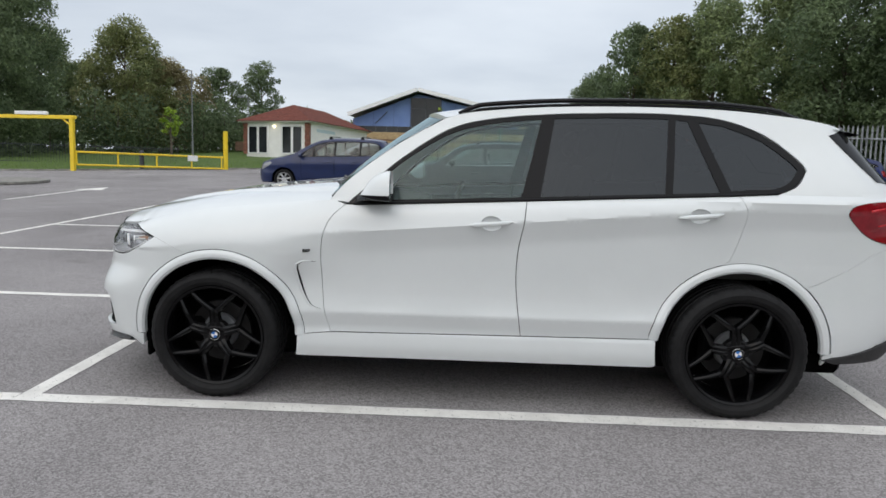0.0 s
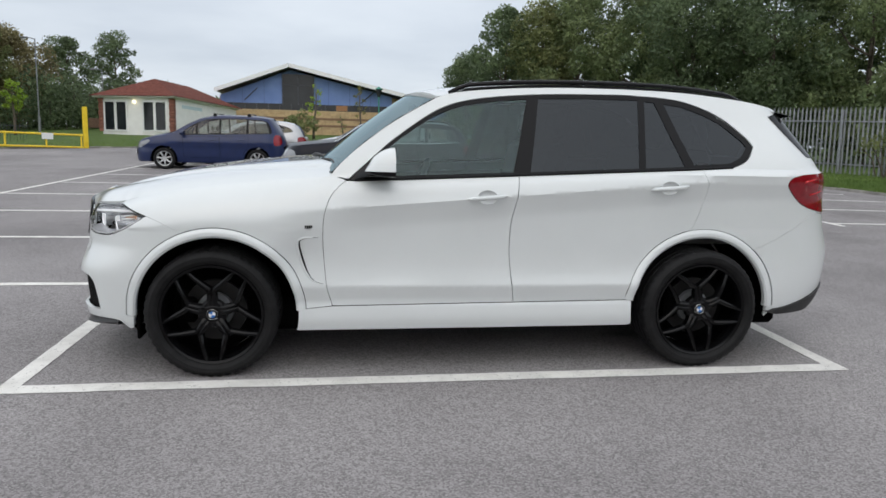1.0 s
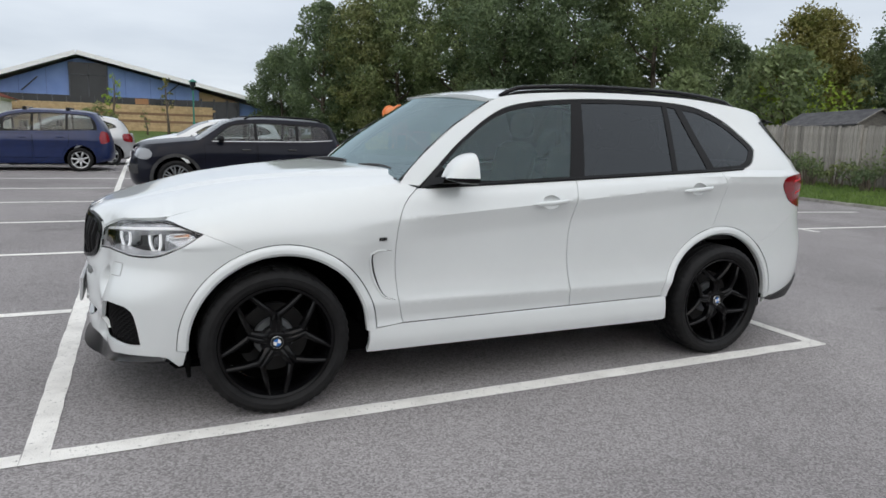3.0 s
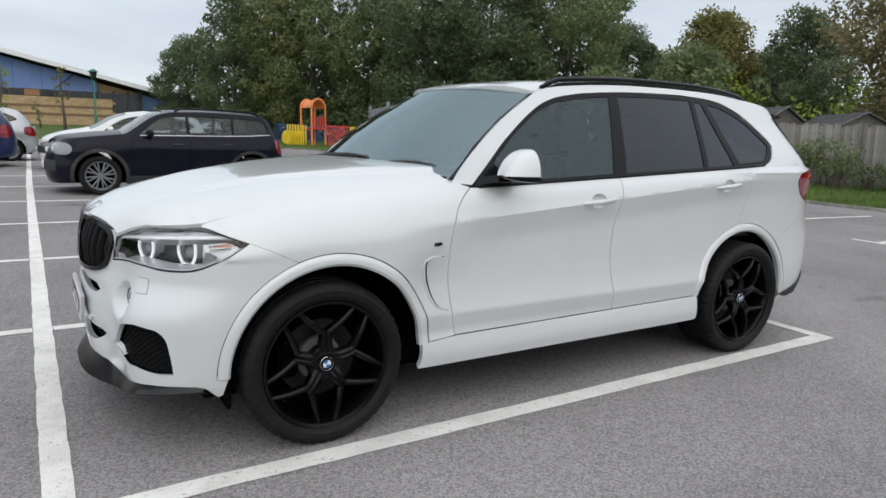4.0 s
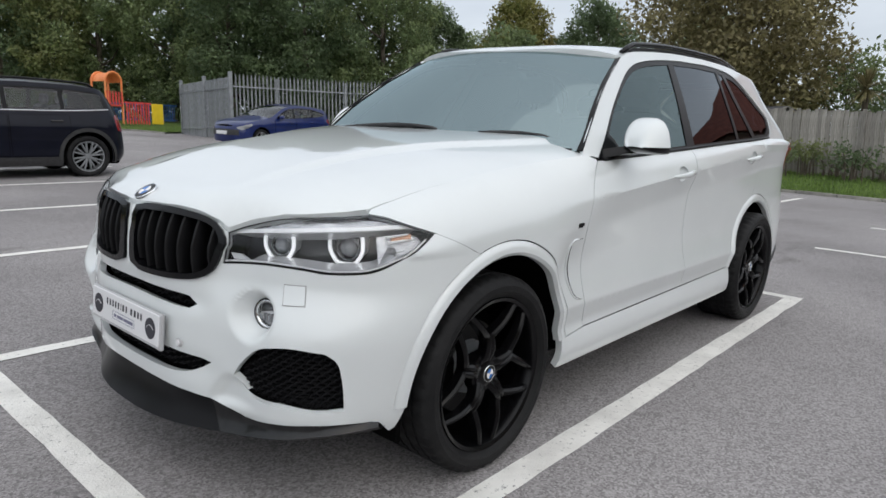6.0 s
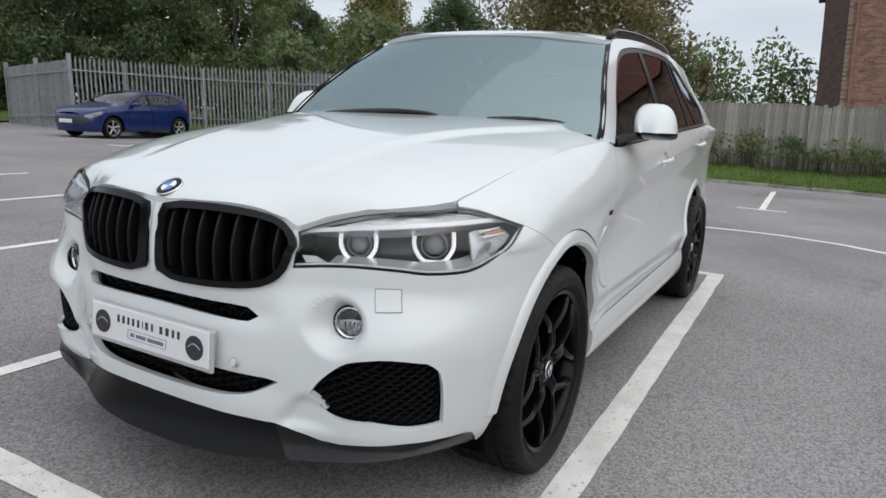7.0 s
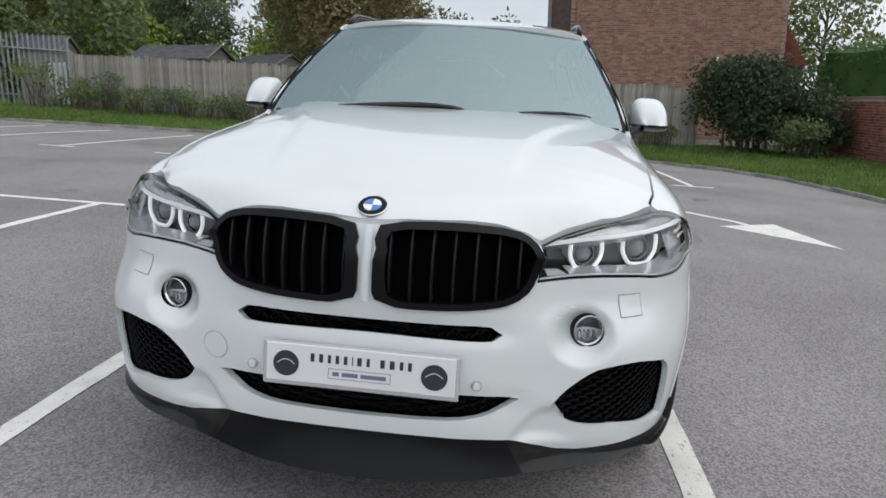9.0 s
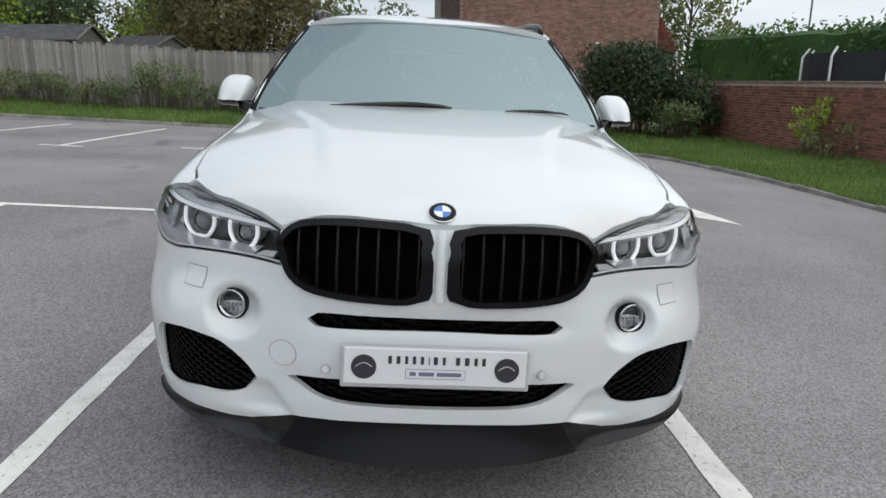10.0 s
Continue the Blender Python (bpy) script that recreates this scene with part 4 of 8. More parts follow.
for i in range(n):
    f0, f1 = i / n, (i + 1) / n
    half, top = L / 2 + 0.5, 1.95
    for s in (0, 1):
        pass
    a, b = f0 * half, min(f1 + 0.03, 1) * half
    za, zb = EV + 0.14 + f0 * top + 0.02, EV + 0.14 + min(f1 + 0.03, 1) * top
    x0, x1, y0, y1 = -0.5, L + 0.5, -D - 0.45, 0.6
    lo = [(x0 + a, y0 + a, za), (x1 - a, y0 + a, za), (x1 - a, y1 - a, za), (x0 + a, y1 - a, za)]
    hi = [(x0 + b, y0 + b, zb), (x1 - b, y0 + b, zb), (x1 - b, y1 - b, zb), (x0 + b, y1 - b, zb)]
    un = [(x, y, z - 0.05) for x, y, z in lo]
    rf.add(un + lo + hi, [(j, (j + 1) % 4, 4 + (j + 1) % 4, 4 + j) for j in range(4)] + [(4 + j, 4 + (j + 1) % 4, 8 + (j + 1) % 4, 8 + j) for j in range(4)])
part("roof", rf, TILE, clinic, "red tiled hipped roof", fix=True)
part("wall_lamp", Mesh().lathe([(0, -0.1), (0.16, -0.06), (0.16, 0.06), (0, 0.1)], 14, pose(3.75, 0.05, 2.62)), LAMP_ON, clinic, "lit round wall lamp", smooth=True)
part("sign", Mesh().box(-0.02, -5.6, 2.2, 0.004, -1.6, 2.5), material("pale sign", (0.55, 0.68, 0.72), 0.5), clinic, "pale blue lettered sign worn to a bar")
solo("side_store", Mesh().box(-0.8, -0.6, 0, 0.8, 0.6, 0.85, 0.02), material("brown boards", (0.10, 0.055, 0.035), 0.8, colour2=(0.15, 0.09, 0.06), scale=5), "low brown timber planter beside the pavilion", "planter", at=stand(-21.9, 61, 0, 0.35))

hall = building("community_hall", "blue gabled hall with buff block walls and grey sheet roof", stand(-1.06, 65.5, 0, -0.15))
hall.scale = (1.12, 1.12, 1.02)
part("wall", Mesh().prism([(-10.0, -0.6), (12.4, -0.6), (12.4, 2.2), (-3.85, 6.35), (-10.0, 3.8)], 0.35, 14), BUFF, hall)
part("cladding", Mesh().prism([(-9.9, 2.95), (5.2, 2.95), (5.2, 4.1), (-3.85, 6.4), (-9.9, 3.85)], 0.0, 0.34), BLUE_W, hall, "blue panel cladding")
for i in range(8):
    x = -9.9 + i * 1.88
    part("panel_joint", Mesh().box(x, -0.02, 3.0, x + 0.05, 0.0, min(3.9 + (x + 9.9) * 0.41, 6.3 - max(0, x + 3.85) * 0.26)), material("joint blue", (0.09, 0.15, 0.38), 0.5), hall)
glz = part("gable_window", Mesh().box(-4.55, -0.12, 3.05, -1.75, -0.03, 6.0), PANE, hall, "dark glazed recess in the gable")
for x in (-4.55, -3.2, -1.85):
    part("mullion", Mesh().box(x, -0.18, 3.05, x + 0.1, -0.02, 6.0), DARK_FR, glz)
part("mullion", Mesh().box(-4.55, -0.18, 4.9, -1.75, -0.02, 5.0), DARK_FR, glz)
band = part("window_band", Mesh().box(-9.8, -0.08, 2.55, 5.2, -0.02, 3.15), PANE, hall, "dark strip of windows")
for i in range(16):
    part("mullion", Mesh().box(-9.8 + i, -0.13, 2.55, -9.74 + i, -0.01, 3.15), DARK_FR, band)
part("brown_panel", Mesh().box(0.2, -0.14, 2.6, 1.2, -0.09, 3.1), material("orange panel", (0.33, 0.17, 0.08), 0.7), hall)
low_wall = part("buff_wall", Mesh().box(-9.8, -0.5, -0.5, 6.2, 0.3, 0.05), BUFF, hall)
for c in range(11):
    z = 0.06 + c * 0.225
    dark = c in (4, 7)
    for i in range(36):
        x = -9.8 + i * 0.445 + (0.22 if c % 2 else 0)
        if x < 6.0 and not dark:
            part("block", Mesh().box(x, -0.5, z, x + 0.435, 0.0, z + 0.215, 0.006) if i == 0 and c == 0 else Mesh().box(x, -0.5, z, x + 0.435, 0.0, z + 0.215, 0.006), BUFF, low_wall)
    if dark:
        part("brown_course", Mesh().box(-9.8, -0.49, z, 6.2, 0.0, z + 0.21, 0.006), BUFF_D, low_wall)
for s, (xa, za, xb, zb) in enumerate(((-10.1, 4.11, -3.85, 6.62), (-3.85, 6.62, 15.8, 1.70))):
    dx, dz = xb - xa, zb - za
    ln = math.hypot(dx, dz)
    nx, nz = -dz / ln * 0.22, dx / ln * 0.22
    part("roof", Mesh().prism([(xa, za), (xb, zb), (xb + nx, zb + nz), (xa + nx, za + nz)], -1.3, 15), ZINC, hall, "grey standing-seam roof sheet")
    part("barge_board", Mesh().prism([(xa, za - 0.12), (xb, zb - 0.12), (xb + nx, zb + nz + 0.03), (xa + nx, za + nz + 0.03)], -1.4, -1.305), UPVC, hall, "pale grey barge board")
for i in range(14):
    f = (i + 0.5) / 14
    x, z = -3.85 + 17.05 * f, 6.62 - 4.27 * f
    part("roof_seam", Mesh().box(x - 0.03, -1.3, z + 0.2, x + 0.03, 15, z + 0.26), ZINC, hall)
part("entrance", Mesh().box(5.25, -0.3, -0.2, 8.4, 0.3, 3.1), PANE, hall, "dark glazed entrance")
for x in (5.25, 6.3, 7.35, 8.3):
    part("post", Mesh().box(x, -0.45, -0.2, x + 0.14, -0.3, 3.3), DARK_FR, hall)
part("end_cladding", Mesh().prism([(8.45, 1.75), (12.3, 1.75), (12.3, 2.1), (8.45, 3.15)], -0.02, 0.34), BLUE_W, hall, "blue panel cladding")
for xa, xb in ((-7.8, -6.6), (2.4, 3.6)):
    part("brace", Mesh().tube([(xa, -0.15, 3.4), (xb, -0.9, 4.5)], 0.05, 6), DARK_FR, hall)


# ---- street furniture ----
def street_lamp(x, y, h, label, z=0.1, mat=STEEL, lantern=False):
    root = thing("street_lamp", label, "street lamp", stand(x, y, 0, z))
    part("column", Mesh().tube([(0, 0, -0.2), (0, 0, 1.2), (0, 0, 1.25), (0, 0, h)], [0.09, 0.09, 0.055, 0.045], 10), mat, root)
    if lantern:
        part("lantern", Mesh().tube([(0, 0, h - 0.1), (0, 0, h), (0, 0, h + 0.38)], [0.06, 0.12, 0.2], 8), PANE, root, "glazed lantern")
        part("cap", Mesh().tube([(0, 0, h + 0.38), (0, 0, h + 0.42), (0, 0, h + 0.55)], [0.26, 0.26, 0.04], 8), mat, root)
    else:
        part("arm", Mesh().tube([(0, 0, h - 0.05), (-0.3, 0, h + 0.05), (-0.5, 0, h + 0.06)], 0.035, 8), mat, root)
        part("head", Mesh().box(-1.0, -0.12, h + 0.0, -0.45, 0.12, h + 0.12, 0.04), mat, root)
    return root


street_lamp(-22.4, 50, 6.9, "tall grey street lamp on the lawn")
street_lamp(-20.2, 57, 5.2, "slim dark lamp column behind the lawn")
street_lamp(2.5, 40.5, 3.25, "green lamp column with a glazed lantern", mat=TURQ, lantern=True)
street_lamp(32, -20.2, 9.0, "tall grey street lamp beyond the hedge")

barrier = thing("height_barrier", "yellow steel height barrier over the entrance", "barrier", stand(-17.0, 25.0, 0, 0))
part("post", Mesh().box(-0.09, -0.09, -0.1, 0.09, 0.09, 2.42, 0.01), YELLOW, barrier)
part("beam", Mesh().box(-7.2, -0.07, 2.3, 0.2, 0.07, 2.46, 0.01), YELLOW, barrier)
part("brace", Mesh().tube([(0, 0, 1.95), (-0.42, 0, 2.32)], 0.045, 4), YELLOW, barrier)
part("sign_board", Mesh().box(-2.6, -0.1, 2.47, -1.1, 0.05, 2.62, 0.01), UPVC, barrier, "white board on the beam")
part("far_post", Mesh().box(-7.2, -0.09, -0.1, -7.0, 0.09, 2.42, 0.01), YELLOW, barrier)
dv = Vector((-11.0 + 16.1, 29.8 - 25.0))
gl, gyaw = dv.length, math.degrees(math.atan2(dv.y, dv.x))
swing = thing("swing_gate", "yellow tubular swing gate closed across the entrance", "gate", stand(-17.0, 25.0, gyaw, 0))
for z in (0.28, 0.86):
    part("rail", Mesh().tube([(0.15, 0, z), (gl - 0.05, 0, z)], 0.045, 8), YELLOW, swing)
for f in (0.02, 0.27, 0.52, 0.76, 0.98):
    part("upright", Mesh().tube([(gl * f, 0, 0.28), (gl * f, 0, 0.92)], 0.04, 8), YELLOW, swing)
part("sign_board", Mesh().box(gl * 0.73, -0.07, 0.62, gl * 0.80, -0.05, 0.9), UPVC, swing, "small pale sign plate")
part("closing_post", Mesh().box(gl - 0.02, -0.09, -0.1, gl + 0.16, 0.09, 2.2, 0.01), YELLOW, swing)
rail = thing("railings", "black metal railings before the hedge", "railings", stand(-31, 30.5, 22, 0.05))
for i in range(100):
    part("bar", Mesh().box(i * 0.15, -0.008, 0.05, i * 0.15 + 0.018, 0.008, 1.25), DARK_FR, rail)
for z in (0.15, 1.12):
    part("rail", Mesh().box(0, -0.02, z, 15.0, 0.02, z + 0.035), DARK_FR, rail)
solo("bollard", Mesh().tube([(0, 0, -0.1), (0, 0, 0.85), (0, 0, 0.95)], [0.11, 0.11, 0.06], 12), DARK_FR, "dark round bollard by the entrance", "bollard", at=stand(-15.0, 27.3))

# playground
play = thing("play_tower", "orange and red plastic play tower with slide", "play equipment", stand(14.4, 37.2, 20, 0.1))
for sx in (-0.55, 0.55):
    for sy in (-0.5, 0.5):
        part("post", Mesh().tube([(sx, sy, 0), (sx, sy, 2.3)], 0.06, 8), ORANGE, play)
arch = [(0.55 * math.cos(a), 2.3 + 0.5 * math.sin(a)) for a in [math.pi * i / 12 for i in range(13)]]
for sy in (-0.5, 0.5):
    part("arch", Mesh().tube([(x, sy, z) for x, z in arch], 0.07, 8), ORANGE, play)
part("canopy", Mesh().grid(lambda i, w: (arch[int(i)][0] * 0.96, w, arch[int(i)][1] - 0.03), range(13), (-0.5, 0.5)), ORANGE, play)
part("deck", Mesh().box(-0.6, -0.55, 0.95, 0.6, 0.55, 1.05, 0.02), RED_P, play)
for i in range(6):
    part("baluster", Mesh().box(-0.55 + i * 0.2, -0.56, 1.05, -0.47 + i * 0.2, -0.52, 1.75), RED_P, play)
part("slide", Mesh().grid(lambda u, w: (0.6 + u * 1.7, w * 0.28 - 0.1, 1.05 - u * 0.85 + abs(w) * 0.14), [0, 0.3, 0.6, 0.9, 1.0], [-1, -0.8, 0, 0.8, 1]), UPVC, play, "pale grey slide")
for i in range(9):
    part("guard_bar", Mesh().box(0.7 + i * 0.2, -0.62, 0.0, 0.78 + i * 0.2, -0.58, 1.25), RED_P, play)
part("guard_rail", Mesh().box(0.6, -0.64, 1.15, 2.5, -0.56, 1.25), RED_P, play)
for i in range(8):
    part("guard_bar", Mesh().box(-2.3 + i * 0.2, -0.3, 0.0, -2.2 + i * 0.2, -0.26, 1.2), YELLOW, play)
part("side_tube", Mesh().tube([(-2.0, 0.2, 0.45), (-0.9, 0.2, 0.45)], 0.4, 16), YELLOW, play)
solo("activity_board", Mesh().box(-0.45, -0.04, 0, 0.45, 0.04, 1.2, 0.03), YELLOW, "yellow play panel on the playground", "play equipment", at=stand(17.6, 38.0, 20, 0.1))
pf = thing("playground_fence", "blue metal playground railings", "railings", stand(13.0, 40.5, 10, 0.1))
for i in range(56):
    part("bar", Mesh().box(i * 0.14, -0.012, 0.05, i * 0.14 + 0.03, 0.012, 1.2), BLUE_P, pf)
for z in (0.15, 1.1):
    part("rail", Mesh().box(0, -0.02, z, 7.9, 0.02, z + 0.05), BLUE_P, pf)


# ---- the white car: surfaces ----
import functools
from mathutils.geometry import delaunay_2d_cdt

PAINT = material("white car paint", (0.675, 0.705, 0.708), 0.30, colour2=(0.695, 0.725, 0.728), scale=3, coat=1.0, spec=0.5)
GLOSS_BLACK = material("gloss black", (0.004, 0.004, 0.005), 0.16, spec=0.25)
SATIN_BLACK = material("satin black rim", (0.0022, 0.0022, 0.0026), 0.22, colour2=(0.004, 0.004, 0.0045), scale=12, spec=0.22)
TRIM = material("window trim", (0.007, 0.007, 0.008), 0.30, spec=0.16)
RUBBER = material("tyre rubber", (0.008, 0.008, 0.0085), 0.55, spec=0.18, colour2=(0.014, 0.014, 0.0145), scale=14, bump=0.2, bump_scale=250)
LINER = material("arch liner", (0.003, 0.003, 0.003), 0.9, spec=0.03)
CHROME = material("chrome", (0.72, 0.73, 0.74), 0.12, metal=1.0)
SILVER = material("lamp bezel", (0.80, 0.81, 0.83), 0.25, metal=0.45)
SMOKE = material("lamp housing", (0.055, 0.057, 0.060), 0.35)
PROJ_RIM = material("projector bezel", (0.16, 0.165, 0.17), 0.25, metal=0.7)
RED_LENS = material("red lens", (0.20, 0.004, 0.010), 0.10, colour2=(0.26, 0.006, 0.014), scale=25, coat=0.7, spec=0.3)
RED_BAR = material("bright red light bar", (0.62, 0.02, 0.03), 0.2)
GAP_SHADE = material("panel gap shade", (0.30, 0.30, 0.30), 0.7)
BLUE_E = material("emblem blue", (0.03, 0.16, 0.50), 0.25, coat=1.0)
WHITE_E = material("emblem white", (0.80, 0.80, 0.80), 0.25, coat=1.0)
CARBON = material("carbon lip", (0.006, 0.006, 0.0065), 0.28, colour2=(0.012, 0.012, 0.0125), scale=30, coat=0.35, spec=0.25)
DISC = material("brake disc", (0.03, 0.03, 0.03), 0.4, metal=0.7)
FABRIC = material("seat leather", (0.075, 0.08, 0.082), 0.6, colour2=(0.10, 0.105, 0.108), scale=10, bump=0.2)
PLATE = material("plate white", (0.74, 0.74, 0.75), 0.3)
INK = material("plate ink", (0.03, 0.03, 0.04), 0.5)
INK_B = material("plate grey ink", (0.16, 0.16, 0.24), 0.5)
HOLDER = material("plate holder", (0.45, 0.45, 0.46), 0.4)
GLASS_F = glass_material("windscreen glass", (0.16, 0.20, 0.195), ior=3.5, sheen=(0.80, 0.99, 1.02))
GLASS_D = glass_material("front window glass", (0.56, 0.68, 0.67), ior=1.62, sheen=(0.80, 0.98, 1.0))
GLASS_P = glass_material("privacy glass", (0.05, 0.05, 0.058), ior=1.53, sheen=(0.86, 0.93, 1.0))
LENS = glass_material("headlamp lens", (0.97, 0.975, 0.98), ior=1.40)


def smooth_curve(*pts):
    """Smooth monotone curve through (t, v) points."""
    ts, vs = [p[0] for p in pts], [p[1] for p in pts]
    n = len(ts)
    d = [(vs[i + 1] - vs[i]) / (ts[i + 1] - ts[i]) for i in range(n - 1)]
    m = [d[0]] + [0.0 if d[i - 1] * d[i] <= 0 else 2 * d[i - 1] * d[i] / (d[i - 1] + d[i]) for i in range(1, n - 1)] + [d[-1]]

    def f(t):
        if t <= ts[0]:
            return vs[0]
        if t >= ts[-1]:
            return vs[-1]
        i = 0
        while ts[i + 1] < t:
            i += 1
        h = ts[i + 1] - ts[i]
        q = (t - ts[i]) / h
        return ((1 + 2 * q) * (1 - q) ** 2 * vs[i] + q * (1 - q) ** 2 * h * m[i] + q * q * (3 - 2 * q) * vs[i + 1] + q * q * (q - 1) * h * m[i + 1])
    return f


def ease(a, b, t):
    t = min(1, max(0, (t - a) / (b - a)))
    return t * t * (3 - 2 * t)


X0, X1, NR, KU = -0.10, 3.05, 4.4, 0.75


def nf(z):
    """How square the nose's corners are at a height."""
    return 3.25 - 0.70 * ease(0.58, 0.77, z) - 0.15 * ease(0.82, 0.97, z)


NOSE = smooth_curve((0.16, 0.80), (0.25, 0.845), (0.36, 0.878), (0.48, 0.886), (0.58, 0.884), (0.68, 0.882), (0.80, 0.878), (0.90, 0.866), (0.95, 0.850), (0.98, 0.828), (1.04, 0.78))
TAIL = smooth_curve((0.25, 3.80), (0.40, 3.93), (0.55, 3.985), (0.70, 3.995), (0.85, 3.955), (1.02, 3.92), (1.22, 3.875), (1.42, 3.74), (1.60, 3.60), (1.66, 3.55))
EDGE_Z = smooth_curve((-0.80, 0.955), (-0.60, 0.972), (-0.49, 0.990), (-0.40, 1.018), (-0.30, 1.042), (-0.20, 1.062), (0.0, 1.090), (0.20, 1.1125), (0.40, 1.132), (0.60, 1.150), (0.75, 1.164), (0.95, 1.180))
EDGE_Y = smooth_curve((-0.80, 0.60), (-0.60, 0.72), (-0.48, 0.782), (-0.38, 0.806), (-0.20, 0.820), (0.20, 0.828), (0.70, 0.838), (0.95, 0.85))


def belt(x):
    return 1.128 + 0.0475 * (x - 0.75)


def crease(x):
    return 0.972 + 0.081 * (x - 0.627)


# plain sections at nose and tail, where the sill's shape has run out
BUMPER_F = smooth_curve((0.16, 0.855), (0.25, 0.905), (0.34, 0.944), (0.45, 0.962), (0.60, 0.978), (0.74, 0.985), (0.86, 0.982))
BUMPER_R = smooth_curve((0.16, 0.87), (0.25, 0.915), (0.34, 0.938), (0.45, 0.946), (0.60, 0.943), (0.74, 0.935), (0.86, 0.932))


@functools.lru_cache(None)
def side_profile(zc, zb):
    """Half width against height below the windows, in three runs that meet at the two creases."""
    low = smooth_curve((0.16, 0.86), (0.22, 0.905), (0.28, 0.945), (0.34, 0.956), (0.405, 0.948), (0.43, 0.941), (0.48, 0.951), (0.528, 0.962))
    mid = smooth_curve((0.528, 0.962), (0.58, 0.949), (0.65, 0.936), (0.74, 0.929), (zc - 0.14, 0.931), (zc - 0.05, 0.950), (zc, 0.964))
    top = smooth_curve((zc, 0.964), (zc + 0.03, 0.955), ((zc + zb) / 2 + 0.02, 0.937), (zb, 0.906))
    return lambda z: low(z) if z < 0.528 else (mid(z) if z < zc else top(z))


@functools.lru_cache(None)
def half_width(x, z):
    """Half the car's width at length x and height z."""
    zb, zc = belt(x), crease(max(0.5, x))
    if z <= zb:
        f = side_profile(round(zc, 4), round(zb, 4))
        w = f(z)
        if x < 0.90 and 0.66 < z <= 0.86:
            w += (0.982 - f(0.86)) * ease(0.66, 0.86, z) * (1 - ease(0.28, 0.90, x))
        if z <= 0.86:
            kf, kr = ease(0.52, 0.28, x), ease(2.55, 2.95, x)
            w = w * (1 - kf - kr) + BUMPER_F(z) * kf + BUMPER_R(z) * kr
    else:
        q = z - zb
        w = 0.906 - 0.40 * q - 0.16 * q * q
        if x > 2.2:
            w -= 0.055 * ((x - 2.2) / 1.0) ** 2 * ease(0, 0.3, q)
    if x < 0.90 and z > 0.80:
        ze, ye = EDGE_Z(x), EDGE_Y(x)
        q = min(0.998, max(0, (z - 0.86) / (ze - 0.86)))
        fender = ye + (0.982 - ye) * (1 - q * q) ** 0.78
        k = ease(0.28, 0.90, x)
        w = w * k + fender * (1 - k) if z > 0.86 else w
    if x > 1.0 and z < 1.2:
        w -= 0.012 * ease(2.2, 3.2, x)
    return w


def skin(u, z, side=-1):
    """The car's side, nose and tail as one surface: u is the length along the side, running on round the corners."""
    if u < X0:
        ph = min(math.pi / 2, (X0 - u) / KU)
        b, a = half_width(X0, z), NOSE(z) + X0
        y = b * max(0, math.cos(ph)) ** (2 / nf(z))
        if z > 0.86:
            # the wing's top draws in towards the bonnet's edge
            lim = half_width(X0 - a * math.sin(ph) ** (2 / nf(z)), z)
            h = 0.02 * ease(0.0, 0.25, X0 - u)
            y = 0.5 * (y + lim - math.hypot(y - lim, h) + h * ease(0.93, 0.86, z))
        # the nose stands forward in the middle and falls back towards the lamps
        return Vector((X0 - a * math.sin(ph) ** (2 / nf(z)) + 0.050 * math.exp(-((y - 0.52) / 0.17) ** 2) * min(1, (X0 - u) / 0.2), side * y, z))
    if u > X1:
        ph = min(math.pi / 2, (u - X1) / KU)
        b, a = half_width(X1, z), TAIL(z) - X1
        return Vector((X1 + a * math.sin(ph) ** (2 / NR), side * b * max(0, math.cos(ph)) ** (2 / NR), z))
    return Vector((u, side * half_width(u, z), z))


U_NOSE, U_TAIL = X0 - KU * math.pi / 2, X1 + KU * math.pi / 2


def uz(kind, v, z):
    """Chart place of a point given by length ("x"), half width ("f" at the front, "r" at the rear) and height."""
    if kind == "x":
        if v < X0:
            return (X0 - KU * math.asin(min(1, ((X0 - v) / (NOSE(z) + X0)) ** (nf(z) / 2))), z)
        if v > X1:
            return (X1 + KU * math.asin(min(1, ((v - X1) / (TAIL(z) - X1)) ** (NR / 2))), z)
        return (v, z)
    if kind == "f":
        return (X0 - KU * math.acos(min(1, (abs(v) / half_width(X0, z)) ** (nf(z) / 2))), z)
    return (X1 + KU * math.acos(min(1, (abs(v) / half_width(X1, z)) ** (NR / 2))), z)


def chart(*pts):
    return [uz(*p) for p in pts]


def flow(pts, d=0.02, closed=False):
    """A smooth dense curve through points (Catmull-Rom)."""
    out, n = [], len(pts)
    for i in range(n if closed else n - 1):
        p1, p2 = pts[i], pts[(i + 1) % n]
        p0 = pts[i - 1] if closed or i > 0 else p1
        p3 = pts[(i + 2) % n] if closed or i + 2 < n else p2
        m = max(1, int(math.dist(p1, p2) / d))
        for j in range(m):
            t = j / m
            out.append(tuple(0.5 * (2 * b + (c - a) * t + (2 * a - 5 * b + 4 * c - e) * t * t + (3 * b - a - 3 * c + e) * t ** 3) for a, b, c, e in zip(p0, p1, p2, p3)))
    if not closed:
        out.append(tuple(pts[-1]))
    return out


def line(pts, d=0.02):
    """A dense curve straight from point to point."""
    out = []
    for p, q in zip(pts, pts[1:]):
        m = max(1, int(math.dist(p, q) / d))
        out += [tuple(a + (b - a) * j / m for a, b in zip(p, q)) for j in range(m)]
    return out + [tuple(pts[-1])]


def along(pts):
    """Chart places of points given by length and height."""
    return [uz("x", *p) for p in pts]


